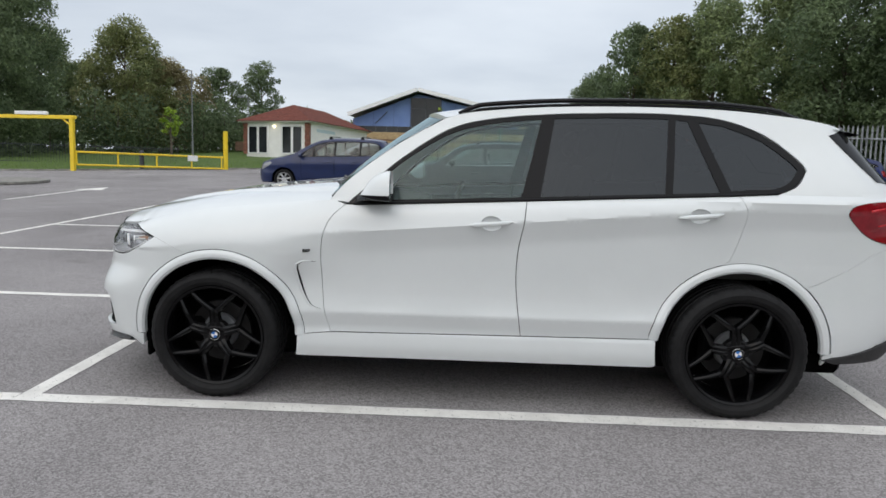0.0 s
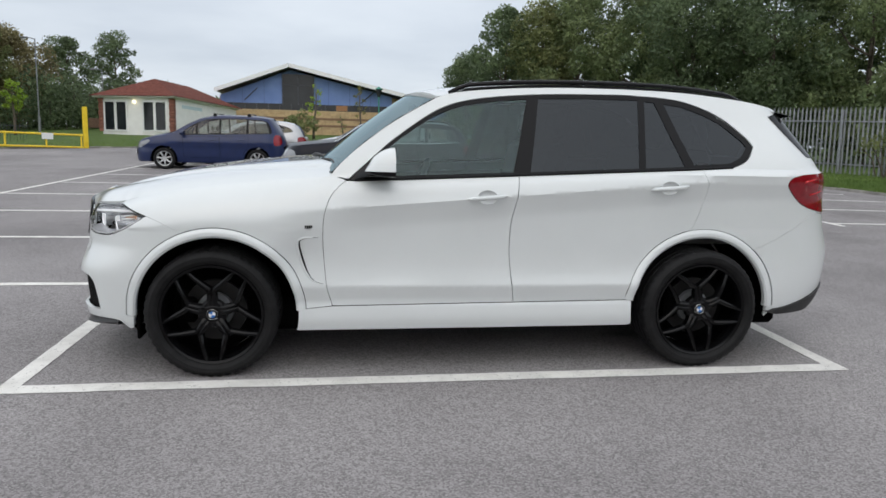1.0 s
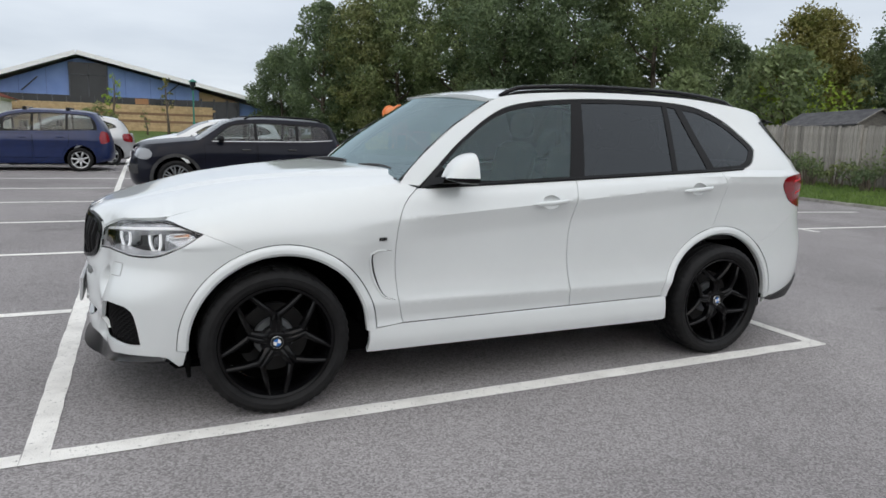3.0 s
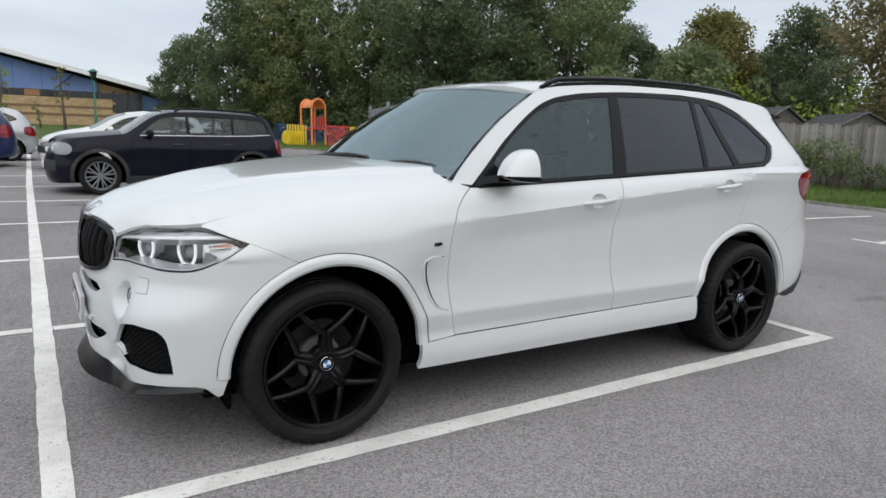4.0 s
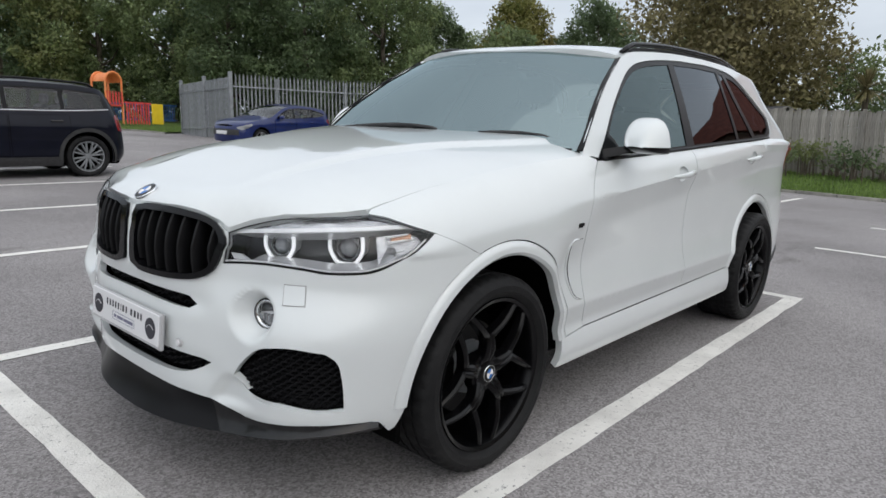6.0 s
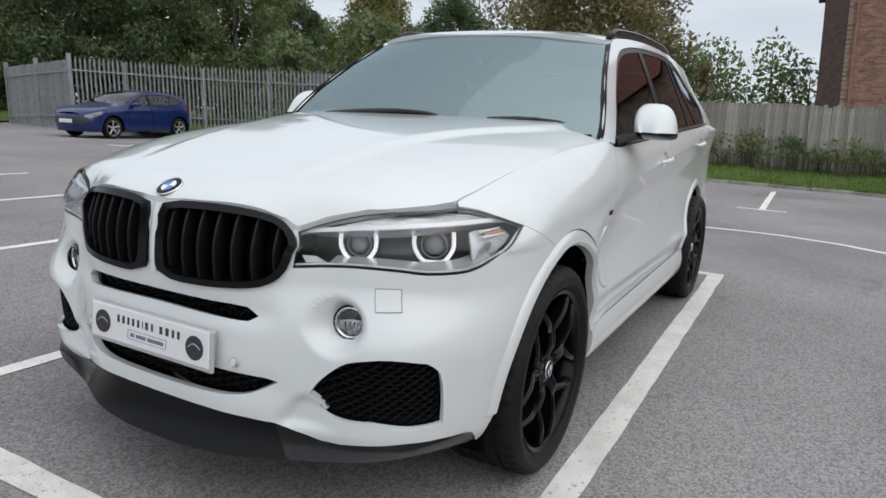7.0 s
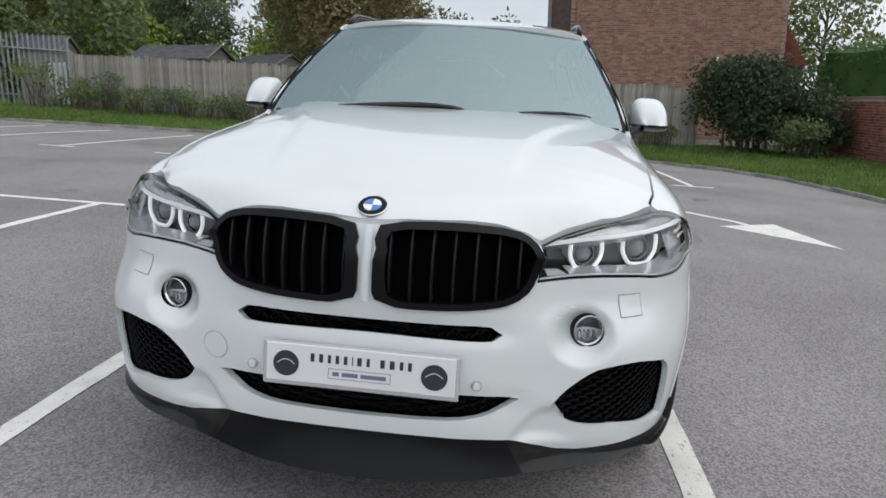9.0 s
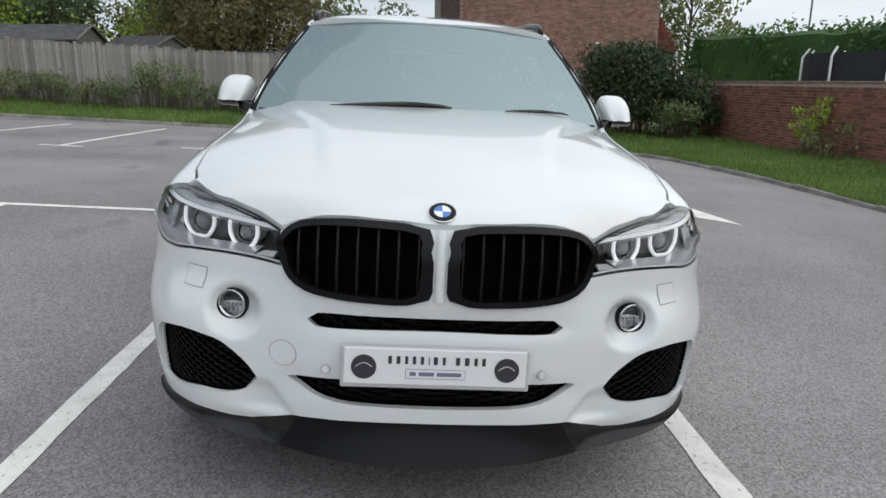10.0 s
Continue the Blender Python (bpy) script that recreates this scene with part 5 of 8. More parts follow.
def ring(cx, cz, r, a0=0, a1=360, d=0.02, rz=None):
    n = max(6, int(abs(radians(a1 - a0)) * r / d))
    full = abs(a1 - a0) >= 360
    return [(cx + r * math.cos(radians(a0 + (a1 - a0) * i / n)), cz + (rz or r) * math.sin(radians(a0 + (a1 - a0) * i / n))) for i in range(n if full else n + 1)]


def area2(poly):
    return sum(a[0] * b[1] - b[0] * a[1] for a, b in zip(poly, poly[1:] + poly[:1]))


def inset(poly, d):
    """The outline drawn in by d (poly runs anticlockwise; a clockwise one grows)."""
    out, n = [], len(poly)
    for i in range(n):
        (ax, ay), (bx, by), (cx, cy) = poly[i - 1], poly[i], poly[(i + 1) % n]
        e, f = Vector((bx - ax, by - ay)), Vector((cx - bx, cy - by))
        if e.length < 1e-9 or f.length < 1e-9:
            out.append((bx, by))
            continue
        e.normalize(), f.normalize()
        m = Vector((-e.y - f.y, e.x + f.x))
        if m.length < 1e-6:
            out.append((bx, by))
            continue
        m.normalize()
        k = max(0.5, m.dot(Vector((-e.y, e.x))))
        out.append((bx + m.x * d / k, by + m.y * d / k))
    return out


def clip_cell(poly, x0, x1, z0, z1):
    """A polygon cut to a rectangle."""
    for ax, lim, sign in ((0, x0, 1), (0, x1, -1), (1, z0, 1), (1, z1, -1)):
        out = []
        for i in range(len(poly)):
            p, q = poly[i - 1], poly[i]
            a, b = (p[ax] - lim) * sign, (q[ax] - lim) * sign
            if (a >= 0) != (b >= 0):
                t = a / (a - b)
                out.append((p[0] + (q[0] - p[0]) * t, p[1] + (q[1] - p[1]) * t))
            if b >= 0:
                out.append(q)
        poly = out
        if not poly:
            return poly
    return poly


def inside(poly_list, x, z):
    c = False
    for poly in poly_list:
        for (ax, az), (bx, bz) in zip(poly, poly[1:] + poly[:1]):
            if (az > z) != (bz > z) and x < (bx - ax) * (z - az) / (bz - az) + ax:
                c = not c
    return c


def sheet(outer, fn, holes=(), du=0.02, dz=0.02, gap=0.0, rim=0.02, lift=0.0, side=-1, hole_rim=None, folds=(), inward=None):
    """A panel cut from the surface fn(u, z): a triangulated outline with grid points inside, folded edges, and fold lines kept as edges."""
    if area2(outer) < 0:
        outer = outer[::-1]
    outer = inset(outer, gap) if gap else list(outer)
    loops = [outer] + [h if area2(h) < 0 else h[::-1] for h in holes]
    e = 1e-3

    def normal(u, z):
        n = (fn(u + e, z) - fn(u - e, z)).cross(fn(u, z + e) - fn(u, z - e))
        return n.normalized() if n.length > 0 else Vector((0, -1, 0))
    pts, edges, segs = [], [], []
    for loop in loops:
        o, m = len(pts), len(loop)
        pts += [Vector(p[:2]) for p in loop]
        edges += [(o + k, o + (k + 1) % m) for k in range(m)]
        segs += list(zip(loop, loop[1:] + loop[:1]))
    a = np.array([[p[0], p[1]] for p, _ in segs])
    b = np.array([[q[0], q[1]] for _, q in segs])

    def near(x, z):
        """Distance to the outline in cells."""
        w = np.array((1 / du, 1 / dz))
        pa, ba = (np.array((x, z)) - a) * w, (b - a) * w
        h = np.clip((pa * ba).sum(1) / np.maximum((ba * ba).sum(1), 1e-12), 0, 1)
        return float(np.sqrt(((pa - ba * h[:, None]) ** 2).sum(1)).min())

    def within(x, z):
        c = (a[:, 1] > z) != (b[:, 1] > z)
        xs = (b[:, 0] - a[:, 0]) * (z - a[:, 1]) / np.where(c, b[:, 1] - a[:, 1], 1) + a[:, 0]
        return bool(np.count_nonzero(c & (x < xs)) % 2)
    fold_pts = []
    for fold in folds:
        last = None
        for p in fold:
            if within(*p) and near(*p) > 0.25:
                pts.append(Vector(p[:2]))
                fold_pts.append(p)
                if last is not None:
                    edges.append((last, len(pts) - 1))
                last = len(pts) - 1
            else:
                last = None
    fp = np.array(fold_pts) if fold_pts else None
    us, zs = [p[0] for p in outer], [p[1] for p in outer]
    u0, z0 = math.floor(min(us) / du) * du, math.floor(min(zs) / dz) * dz
    for i in range(int((max(us) - u0) / du) + 2):
        for j in range(int((max(zs) - z0) / dz) + 2):
            x, z = u0 + i * du, z0 + j * dz
            if not within(x, z) or near(x, z) < 0.45:
                continue
            if fp is not None and (np.abs((fp - np.array((x, z))) / np.array((du, dz)) * 1.0) ** 2).sum(1).min() < 0.2:
                continue
            pts.append(Vector((x, z)))
    vs2, _, tris, _, _, _ = delaunay_2d_cdt(pts, edges, [], 0, 1e-6)
    verts = []
    for p in vs2:
        q = fn(p.x, p.y)
        verts.append(q + normal(p.x, p.y) * lift if lift else q)
    faces = []
    for t in tris:
        cx, cz = sum(vs2[k].x for k in t) / len(t), sum(vs2[k].y for k in t) / len(t)
        pa, pb, pc = (vs2[k] for k in t)
        if abs((pb - pa).cross(pc - pa)) > 0.03 * max((pb - pa).length_squared, (pc - pb).length_squared, (pa - pc).length_squared) and within(cx, cz):
            faces.append(tuple(t))
    me = Mesh().add(verts, faces)
    for n_loop, loop in enumerate(loops):
        depth = rim if n_loop == 0 or hole_rim is None else hole_rim
        if not depth:
            continue
        vs = []
        for p in loop:
            q, nn = fn(*p), normal(*p)
            back = inward if inward is not None else -nn
            vs += [q + nn * lift, q + nn * lift + back * depth]
        m = len(loop)
        me.add(vs, [(2 * i, 2 * i + 1, 2 * ((i + 1) % m) + 1, 2 * ((i + 1) % m)) for i in range(m)])
    return me


def mirrored(me):
    out = Mesh()
    out.v = [(x, -y, z) for x, y, z in me.v]
    out.f = [f[::-1] for f in me.f]
    out.k = list(me.k)
    return out


def joined(*ms):
    out = Mesh()
    for m in ms:
        out.add(m.v, m.f)
    return out


def welded(me, d=0.0004):
    bm = bmesh.new()
    vs = [bm.verts.new(p) for p in me.v]
    for f in me.f:
        try:
            bm.faces.new([vs[i] for i in f])
        except ValueError:
            pass
    bmesh.ops.remove_doubles(bm, verts=bm.verts, dist=d)
    out = Mesh()
    bm.verts.index_update()
    out.add([v.co for v in bm.verts], [[v.index for v in f.verts] for f in bm.faces])
    bm.free()
    return out


car = thing("car", "white sport utility car with black wheels parked in a bay", "car", lay(0, 0.014))


def fit_part(name, me, mat, parent=None, label="", smooth=32):
    return part(name, me, mat, parent or car, label, smooth=smooth)


def both(name, me, mat, parent=None, label="", smooth=32):
    """The same part on either side; returns left and right."""
    return fit_part(name, me, mat, parent, label, smooth), fit_part(name, mirrored(me), mat, parent, label, smooth)


# outlines in length and height
ARCH_F, ARCH_R = (0.028, 0.372), (2.935, 0.372)
R_IN, R_OUT = 0.453, 0.497
DLO_TOP = [(0.853, 1.223), (1.039, 1.384), (1.297, 1.553), (1.53, 1.620), (1.901, 1.656), (2.30, 1.668), (2.554, 1.666), (2.829, 1.640), (3.06, 1.556), (3.215, 1.430), (3.252, 1.372)]
DLO_LOW = [(3.252, 1.372), (3.190, 1.288), (3.087, 1.242), (2.83, 1.226), (2.274, 1.200), (1.748, 1.174), (1.234, 1.150), (0.80, 1.130), (0.762, 1.138), (0.853, 1.223)]
DOOR_F = [(0.750, 1.132), (0.690, 1.080), (0.652, 1.020), (0.626, 0.926), (0.620, 0.769), (0.638, 0.545), (0.672, 0.412)]
DOOR_B = [(1.752, 1.176), (1.738, 1.05), (1.712, 0.90), (1.706, 0.75), (1.718, 0.60), (1.742, 0.424)]
DOOR_R = [(2.880, 1.230), (2.918, 1.150), (2.916, 1.080), (2.895, 0.990), (2.850, 0.862)]
LAMP_LOW = chart(("f", 0.458, 0.800), ("f", 0.56, 0.811), ("f", 0.65, 0.817), ("f", 0.74, 0.815), ("f", 0.803, 0.807), ("x", -0.55, 0.811), ("x", -0.48, 0.837), ("x", -0.415, 0.872), ("x", -0.330, 0.925))
LAMP_TOP = chart(("x", -0.330, 0.925), ("x", -0.392, 0.946), ("x", -0.436, 0.963), ("x", -0.460, 0.974), ("x", -0.496, 0.982), ("x", -0.519, 0.9805), ("x", -0.568, 0.975), ("x", -0.638, 0.970), ("f", 0.63, 0.961), ("f", 0.53, 0.932), ("f", 0.458, 0.902))
CUT_F = along([(-0.330, 0.925), (-0.24, 0.888), (-0.150, 0.845)])

# front door, rear door
fd = flow(DOOR_F) + line([(0.672, 0.412), (1.742, 0.424)])[1:] + flow(DOOR_B)[::-1][1:] + line([(1.752, 1.176), (1.234, 1.152), (0.80, 1.133), (0.750, 1.132)])[1:-1]
def arch_arc(c, r, a0, a1):
    return along(ring(c[0], c[1], r, a0, a1, 0.02))


arc_rd = arch_arc(ARCH_R, R_OUT, 172, 104)
rd = line([(1.742, 0.424), (2.447, 0.432)]) + arc_rd[1:] + flow(DOOR_R)[::-1][1:] + line([(2.880, 1.230), (2.274, 1.202), (1.752, 1.176)])[1:] + flow(DOOR_B)[1:-1]
doors = []
# the shoulder crease and the crease above the sill
FOLDS = [[(x, crease(x)) for x in steps(0.64, 3.02, 0.03)], [(x, 0.528) for x in steps(0.64, 2.6, 0.03)]]
HANDLES = ((1.562, 1.052), (2.672, 1.120))
for outline, name, (hx, hz) in ((fd, "front_door", HANDLES[0]), (rd, "rear_door", HANDLES[1])):
    doors.append(both(name, sheet(outline, skin, gap=0.0022, rim=0.025, folds=FOLDS, holes=[ring(hx, hz, 0.058, rz=0.040, d=0.008)], hole_rim=0.004), PAINT))
# fender
arc_f = arch_arc(ARCH_F, R_OUT, 2, 110)
hood_side = along([(x, EDGE_Z(x) - 0.001) for x in (-0.475, -0.42, -0.36, -0.3, -0.2, 0.0, 0.2, 0.4, 0.6, 0.66)])
fender = (line([(0.672, 0.412), (0.523, 0.397)]) + arc_f[1:] + flow(along([(-0.141, 0.837), (-0.150, 0.845)]))[1:] + flow(CUT_F)[::-1][1:] + flow(LAMP_TOP[:5])[1:]
          + line([LAMP_TOP[4], hood_side[0]])[1:] + flow(hood_side)[1:] + line([(0.66, EDGE_Z(0.66) - 0.001), (0.70, 1.150), (0.750, 1.134)])[1:] + flow(DOOR_F)[1:-1])
both("front_wing", sheet(fender, skin, gap=0.0012, rim=0.02, dz=0.014, folds=FOLDS), PAINT)
# body side: pillars, roof rail panel and rear quarter
ROOF_EDGE = [(0.655, 1.146), (0.715, 1.222), (0.849, 1.342), (1.038, 1.480), (1.298, 1.622), (1.533, 1.668), (2.05, 1.700), (2.75, 1.697), (3.20, 1.660), (3.46, 1.618)]
CUT_R = [uz("x", 3.262, 0.742), uz("x", 3.45, 0.83), uz("x", 3.62, 0.93), uz("r", 0.84, 0.965)]
tail_lamp = flow(chart(("x", 3.44, 1.150), ("x", 3.51, 1.205), ("x", 3.68, 1.218), ("r", 0.70, 1.215), ("r", 0.64, 1.15), ("r", 0.66, 1.02), ("r", 0.76, 0.965), ("x", 3.74, 0.975), ("x", 3.62, 1.005), ("x", 3.53, 1.055)), closed=True)
side_out = (along(flow(ROOF_EDGE)) + line([uz("x", 3.46, 1.618), uz("x", 3.52, 1.60), uz("r", 0.60, 1.50), uz("r", 0.66, 1.28), uz("r", 0.66, 0.965), uz("r", 0.84, 0.965)])[1:] + flow(CUT_R)[::-1][1:]
            + arch_arc(ARCH_R, R_OUT, 48, 104)[1:] + flow(DOOR_R)[::-1][1:] + along(line([(2.880, 1.230), (3.087, 1.242)]) + flow(DLO_LOW[:3])[::-1][1:] + flow(DLO_TOP)[::-1][1:])[1:]
            + line([(0.853, 1.223), (0.765, 1.145), (0.72, 1.150), (0.655, 1.146)])[1:-1])
both("body_side", sheet(side_out, skin, holes=[tail_lamp], gap=0.0, rim=0.02, hole_rim=0.03, folds=FOLDS[:1]), PAINT)
both("tail_light", sheet(tail_lamp, skin, rim=0.03, lift=0.004, gap=0.003), RED_LENS, label="red wraparound tail light")
for side_ in (1, -1):
    for zz, ua in ((1.165, 3.56), (1.085, 3.62)):
        bar = Mesh().tube([skin(*uz("x", ua + 0.02 * k, zz + 0.004 * k)) + Vector((0, 0.003, 0)) for k in range(6)] + [skin(*uz("r", v, zz + 0.02)) + Vector((-0.002, 0.003, 0)) for v in (0.78, 0.72)], 0.009, 6)
        fit_part("tail_light_bar", bar if side_ > 0 else mirrored(bar), RED_BAR, smooth=True)
# sill
sill = line([uz("x", ARCH_F[0] + R_IN, 0.388), (0.523, 0.396), (0.672, 0.4105), (1.742, 0.4225), (2.445, 0.4305), (ARCH_R[0] - R_IN, 0.4305)]) + arch_arc(ARCH_R, R_IN, 173, 191)[1:] + line([(2.49, 0.275), (0.468, 0.268)])[1:] + arch_arc(ARCH_F, R_IN, -12, 2)[1:-1]
both("sill", sheet(sill, skin, gap=0.0015, rim=0.03, lift=0.004, dz=0.01), PAINT)

# front bumper
SPLIT_TOP = chart(("f", 0.0, 0.354), ("f", 0.20, 0.355), ("f", 0.34, 0.351), ("f", 0.42, 0.343), ("f", 0.48, 0.325), ("f", 0.55, 0.307), ("f", 0.61, 0.308), ("f", 0.68, 0.320), ("f", 0.78, 0.333), ("f", 0.86, 0.336), ("x", -0.54, 0.334), ("x", -0.505, 0.322), ("x", -0.458, 0.276))
kidney = flow(chart(("f", 0.021, 0.850), ("f", 0.020, 0.905), ("f", 0.042, 0.935), ("f", 0.10, 0.946), ("f", 0.25, 0.949), ("f", 0.36, 0.940), ("f", 0.420, 0.920), ("f", 0.450, 0.882), ("f", 0.448, 0.822), ("f", 0.425, 0.776),
               ("f", 0.375, 0.747), ("f", 0.28, 0.735), ("f", 0.17, 0.731), ("f", 0.09, 0.732), ("f", 0.040, 0.748), ("f", 0.024, 0.790)), closed=True)
slot = flow(chart(("f", 0.0, 0.684), ("f", 0.30, 0.684), ("f", 0.345, 0.680), ("f", 0.377, 0.657), ("f", 0.350, 0.641), ("f", 0.20, 0.643), ("f", 0.0, 0.646)))
lower = chart(("f", 0.0, 0.494), ("f", 0.28, 0.487), ("f", 0.40, 0.480), ("f", 0.437, 0.472), ("f", 0.40, 0.449), ("f", 0.357, 0.428), ("f", 0.28, 0.411), ("f", 0.12, 0.404), ("f", 0.0, 0.402))
lower = line(lower[:3]) + flow(lower[2:8])[1:] + line(lower[7:])[1:]
vent = flow(chart(("f", 0.528, 0.450), ("f", 0.565, 0.500), ("f", 0.635, 0.558), ("f", 0.70, 0.579), ("f", 0.765, 0.587), ("f", 0.840, 0.577)), d=0.015) + \
    flow(chart(("f", 0.840, 0.577), ("f", 0.864, 0.545), ("f", 0.869, 0.470), ("f", 0.864, 0.385)), 0.015)[1:] + \
    flow(chart(("f", 0.864, 0.385), ("f", 0.81, 0.379), ("f", 0.72, 0.390), ("f", 0.63, 0.390), ("f", 0.570, 0.404), ("f", 0.528, 0.450)), d=0.015)[1:-1]
FOG_Y, FOG_Z = 0.614, 0.660
fog = [uz("f", FOG_Y + 0.046 * math.cos(a), FOG_Z + 0.046 * math.sin(a)) for a in [2 * math.pi * i / 28 for i in range(28)]]
TOP_EDGE = ((0.0, 0.940), (0.036, 0.942), (0.10, 0.9505), (0.25, 0.9535), (0.36, 0.9445), (0.4235, 0.9245), (0.447, 0.906), (0.458, 0.902))
top_line = [uz("f", *p) for p in TOP_EDGE]
bumper_out = (line(SPLIT_TOP[:1] + SPLIT_TOP[1:]) + line([SPLIT_TOP[-1], uz("x", -0.440, 0.285), uz("x", ARCH_F[0] - R_IN, 0.355), uz("x", ARCH_F[0] - R_OUT, 0.363)])[1:] + arch_arc(ARCH_F, R_OUT, 180, 110)[1:] + flow(along([(-0.141, 0.837), (-0.150, 0.845)]))[1:] + flow(CUT_F)[::-1][1:]
              + flow(LAMP_LOW)[::-1][1:] + line([LAMP_LOW[0], LAMP_TOP[-1]])[1:] + line(top_line)[::-1][1:])
centre = line([(U_NOSE, 0.940), (U_NOSE, 0.684)])[1:-1] + slot[:-1] + line([slot[-1], (U_NOSE, 0.494)]) + lower[1:-1] + line([lower[-1], (U_NOSE, 0.354)])[:-1]
bumper_out = bumper_out + centre


def bumper_skin(u, z):
    """The nose, with scooped dishes round the fog lamps, shelves round the intakes and a fold below them."""
    p = skin(u, z)
    y = -p.y
    if p.x < -0.25:
        d = math.hypot((y - 0.598) / 0.098, (z - 0.652) / 0.088)
        if d < 1:
            p.x += 0.052 * ease(1.0, 0.36, d)
        # fold running from the side intake's inner tip down under the centre intake, hollow on its outer side
        ax, az, bx, bz = 0.500, 0.478, 0.410, 0.352
        q = max(0, min(1, ((y - ax) * (bx - ax) + (z - az) * (bz - az)) / ((bx - ax) ** 2 + (bz - az) ** 2)))
        off = (y - ax - (bx - ax) * q) * 0.81 - (z - az - (bz - az) * q) * 0.58
        if off > 0:
            p.x += 0.022 * ease(0.0, 0.035, off) * ease(0.20, 0.05, off) * ease(0.46, 0.41, z) * ease(0.33, 0.36, z)
        # the number plate's shelf stands forward, the upper intake lies in a shallow trough
        p.x += 0.010 * math.exp(-((z - 0.664) / 0.034) ** 2) * ease(0.46, 0.36, y)
        p.x += 0.010 * math.exp(-((z - 0.452) / 0.045) ** 2) * ease(0.50, 0.40, y)
    return p


half = sheet(bumper_out, bumper_skin, holes=[kidney, vent, fog], gap=0.0, rim=0.024, hole_rim=0.020, du=0.008, dz=0.010)
half.f = [f for f in half.f if not all(abs(half.v[i][1]) < 1e-4 for i in f)]
bumper = fit_part("front_bumper", welded(joined(half, mirrored(half))), PAINT, smooth=38)


# painted bar between the two grilles
divider = Mesh().grid(lambda w, z: Vector((skin(U_NOSE, z).x - 0.007 + 0.004 * (w / 0.0135) ** 2, w, z)), [-0.0135 + 0.0045 * i for i in range(7)], steps(0.735, 0.942, 0.02), flip=True)
fit_part("grille_divider", divider, PAINT, bumper, smooth=True)


def deeper(depth, fn=skin):
    """The skin set back along its own inward direction."""
    def g(u, z):
        e = 1e-3
        zn = min(z, 0.93) if u < X0 else z
        n = (fn(u + e, zn) - fn(u - e, zn)).cross(fn(u, zn + e) - fn(u, zn - e))
        return fn(u, z) - (n.normalized() if n.length > 1e-12 else Vector((-1, 0, 0))) * depth
    return g


def wider(poly, d):
    poly = poly if area2(poly) > 0 else poly[::-1]
    return inset(poly, -d)


def honeycomb(poly, depth, cell, mat, name, parent, lift=0.0, bar=0.006):
    """An intake's honeycomb: slanted hexagon walls set back behind the opening."""
    me = Mesh()
    pts3 = [p for p in poly]
    u0, u1 = min(p[0] for p in pts3), max(p[0] for p in pts3)
    z0, z1 = min(p[1] for p in pts3), max(p[1] for p in pts3)
    w, h = cell * 1.7, cell * 0.9
    j, z = 0, z0
    set_back = deeper(depth)

    def at(u, zz, d):
        return set_back(u, zz)
    while z < z1 + h:
        u = u0 + (w / 2 if j % 2 else 0)
        while u < u1 + w:
            hexa = [(u - w / 2, z), (u - w / 4, z + h / 2 * 1.0), (u + w / 4, z + h / 2 * 1.0), (u + w / 2, z), (u + w / 4, z - h / 2), (u - w / 4, z - h / 2)]
            for k in range(6):
                a, b = hexa[k], hexa[(k + 1) % 6]
                mid = ((a[0] + b[0]) / 2, (a[1] + b[1]) / 2)
                if inside([poly], *mid) and (k < 3 or not inside([poly], u, z - h)):
                    da, db = at(*a, depth), at(*b, depth)
                    n = Vector((0, 0, bar)) if abs(a[1] - b[1]) < 1e-6 else Vector((0, bar * 0.7, bar * 0.5))
                    bk = Vector((0.02, 0, 0))
                    me.add([da - n, da + n, db + n, db - n, da - n + bk, da + n + bk, db + n + bk, db - n + bk],
                           [(0, 1, 2, 3), (1, 5, 6, 2), (0, 3, 7, 4), (4, 7, 6, 5)])
            u += w
        z += h / 2
        j += 1
    return me


def wall(poly, d0, d1, fn=skin):
    """The side walls of an opening, from depth d0 to depth d1."""
    a, b, n = deeper(d0, fn), deeper(d1, fn), len(poly)
    return Mesh().add([q for p in poly for q in (a(*p), b(*p))], [(2 * i, 2 * i + 1, 2 * ((i + 1) % n) + 1, 2 * ((i + 1) % n)) for i in range(n)])


def mirror_join(me):
    return joined(me, mirrored(me))


MESH_B = material("intake mesh", (0.008, 0.008, 0.009), 0.5, spec=0.12)
SLAT = material("grille slat", (0.009, 0.009, 0.010), 0.30, spec=0.22)
slot_poly = slot + [(U_NOSE, 0.646), (U_NOSE, 0.684)]
low_poly = lower + [(U_NOSE, 0.402), (U_NOSE, 0.494)]
for poly, nm, cell in ((slot_poly, "upper_intake", 0.026), (low_poly, "lower_intake", 0.024)):
    wl_ = fit_part(nm, mirror_join(sheet(wider(poly, 0.03), lambda u, z: skin(u, z) + Vector((0.06, 0, 0)), rim=0.0, du=0.03, dz=0.03)), LINER, label="black honeycomb air intake")
    tagged(part("honeycomb", mirror_join(honeycomb(poly, 0.045, cell, MESH_B, "", None, bar=0.0018)), MESH_B, wl_), kind="stuff")
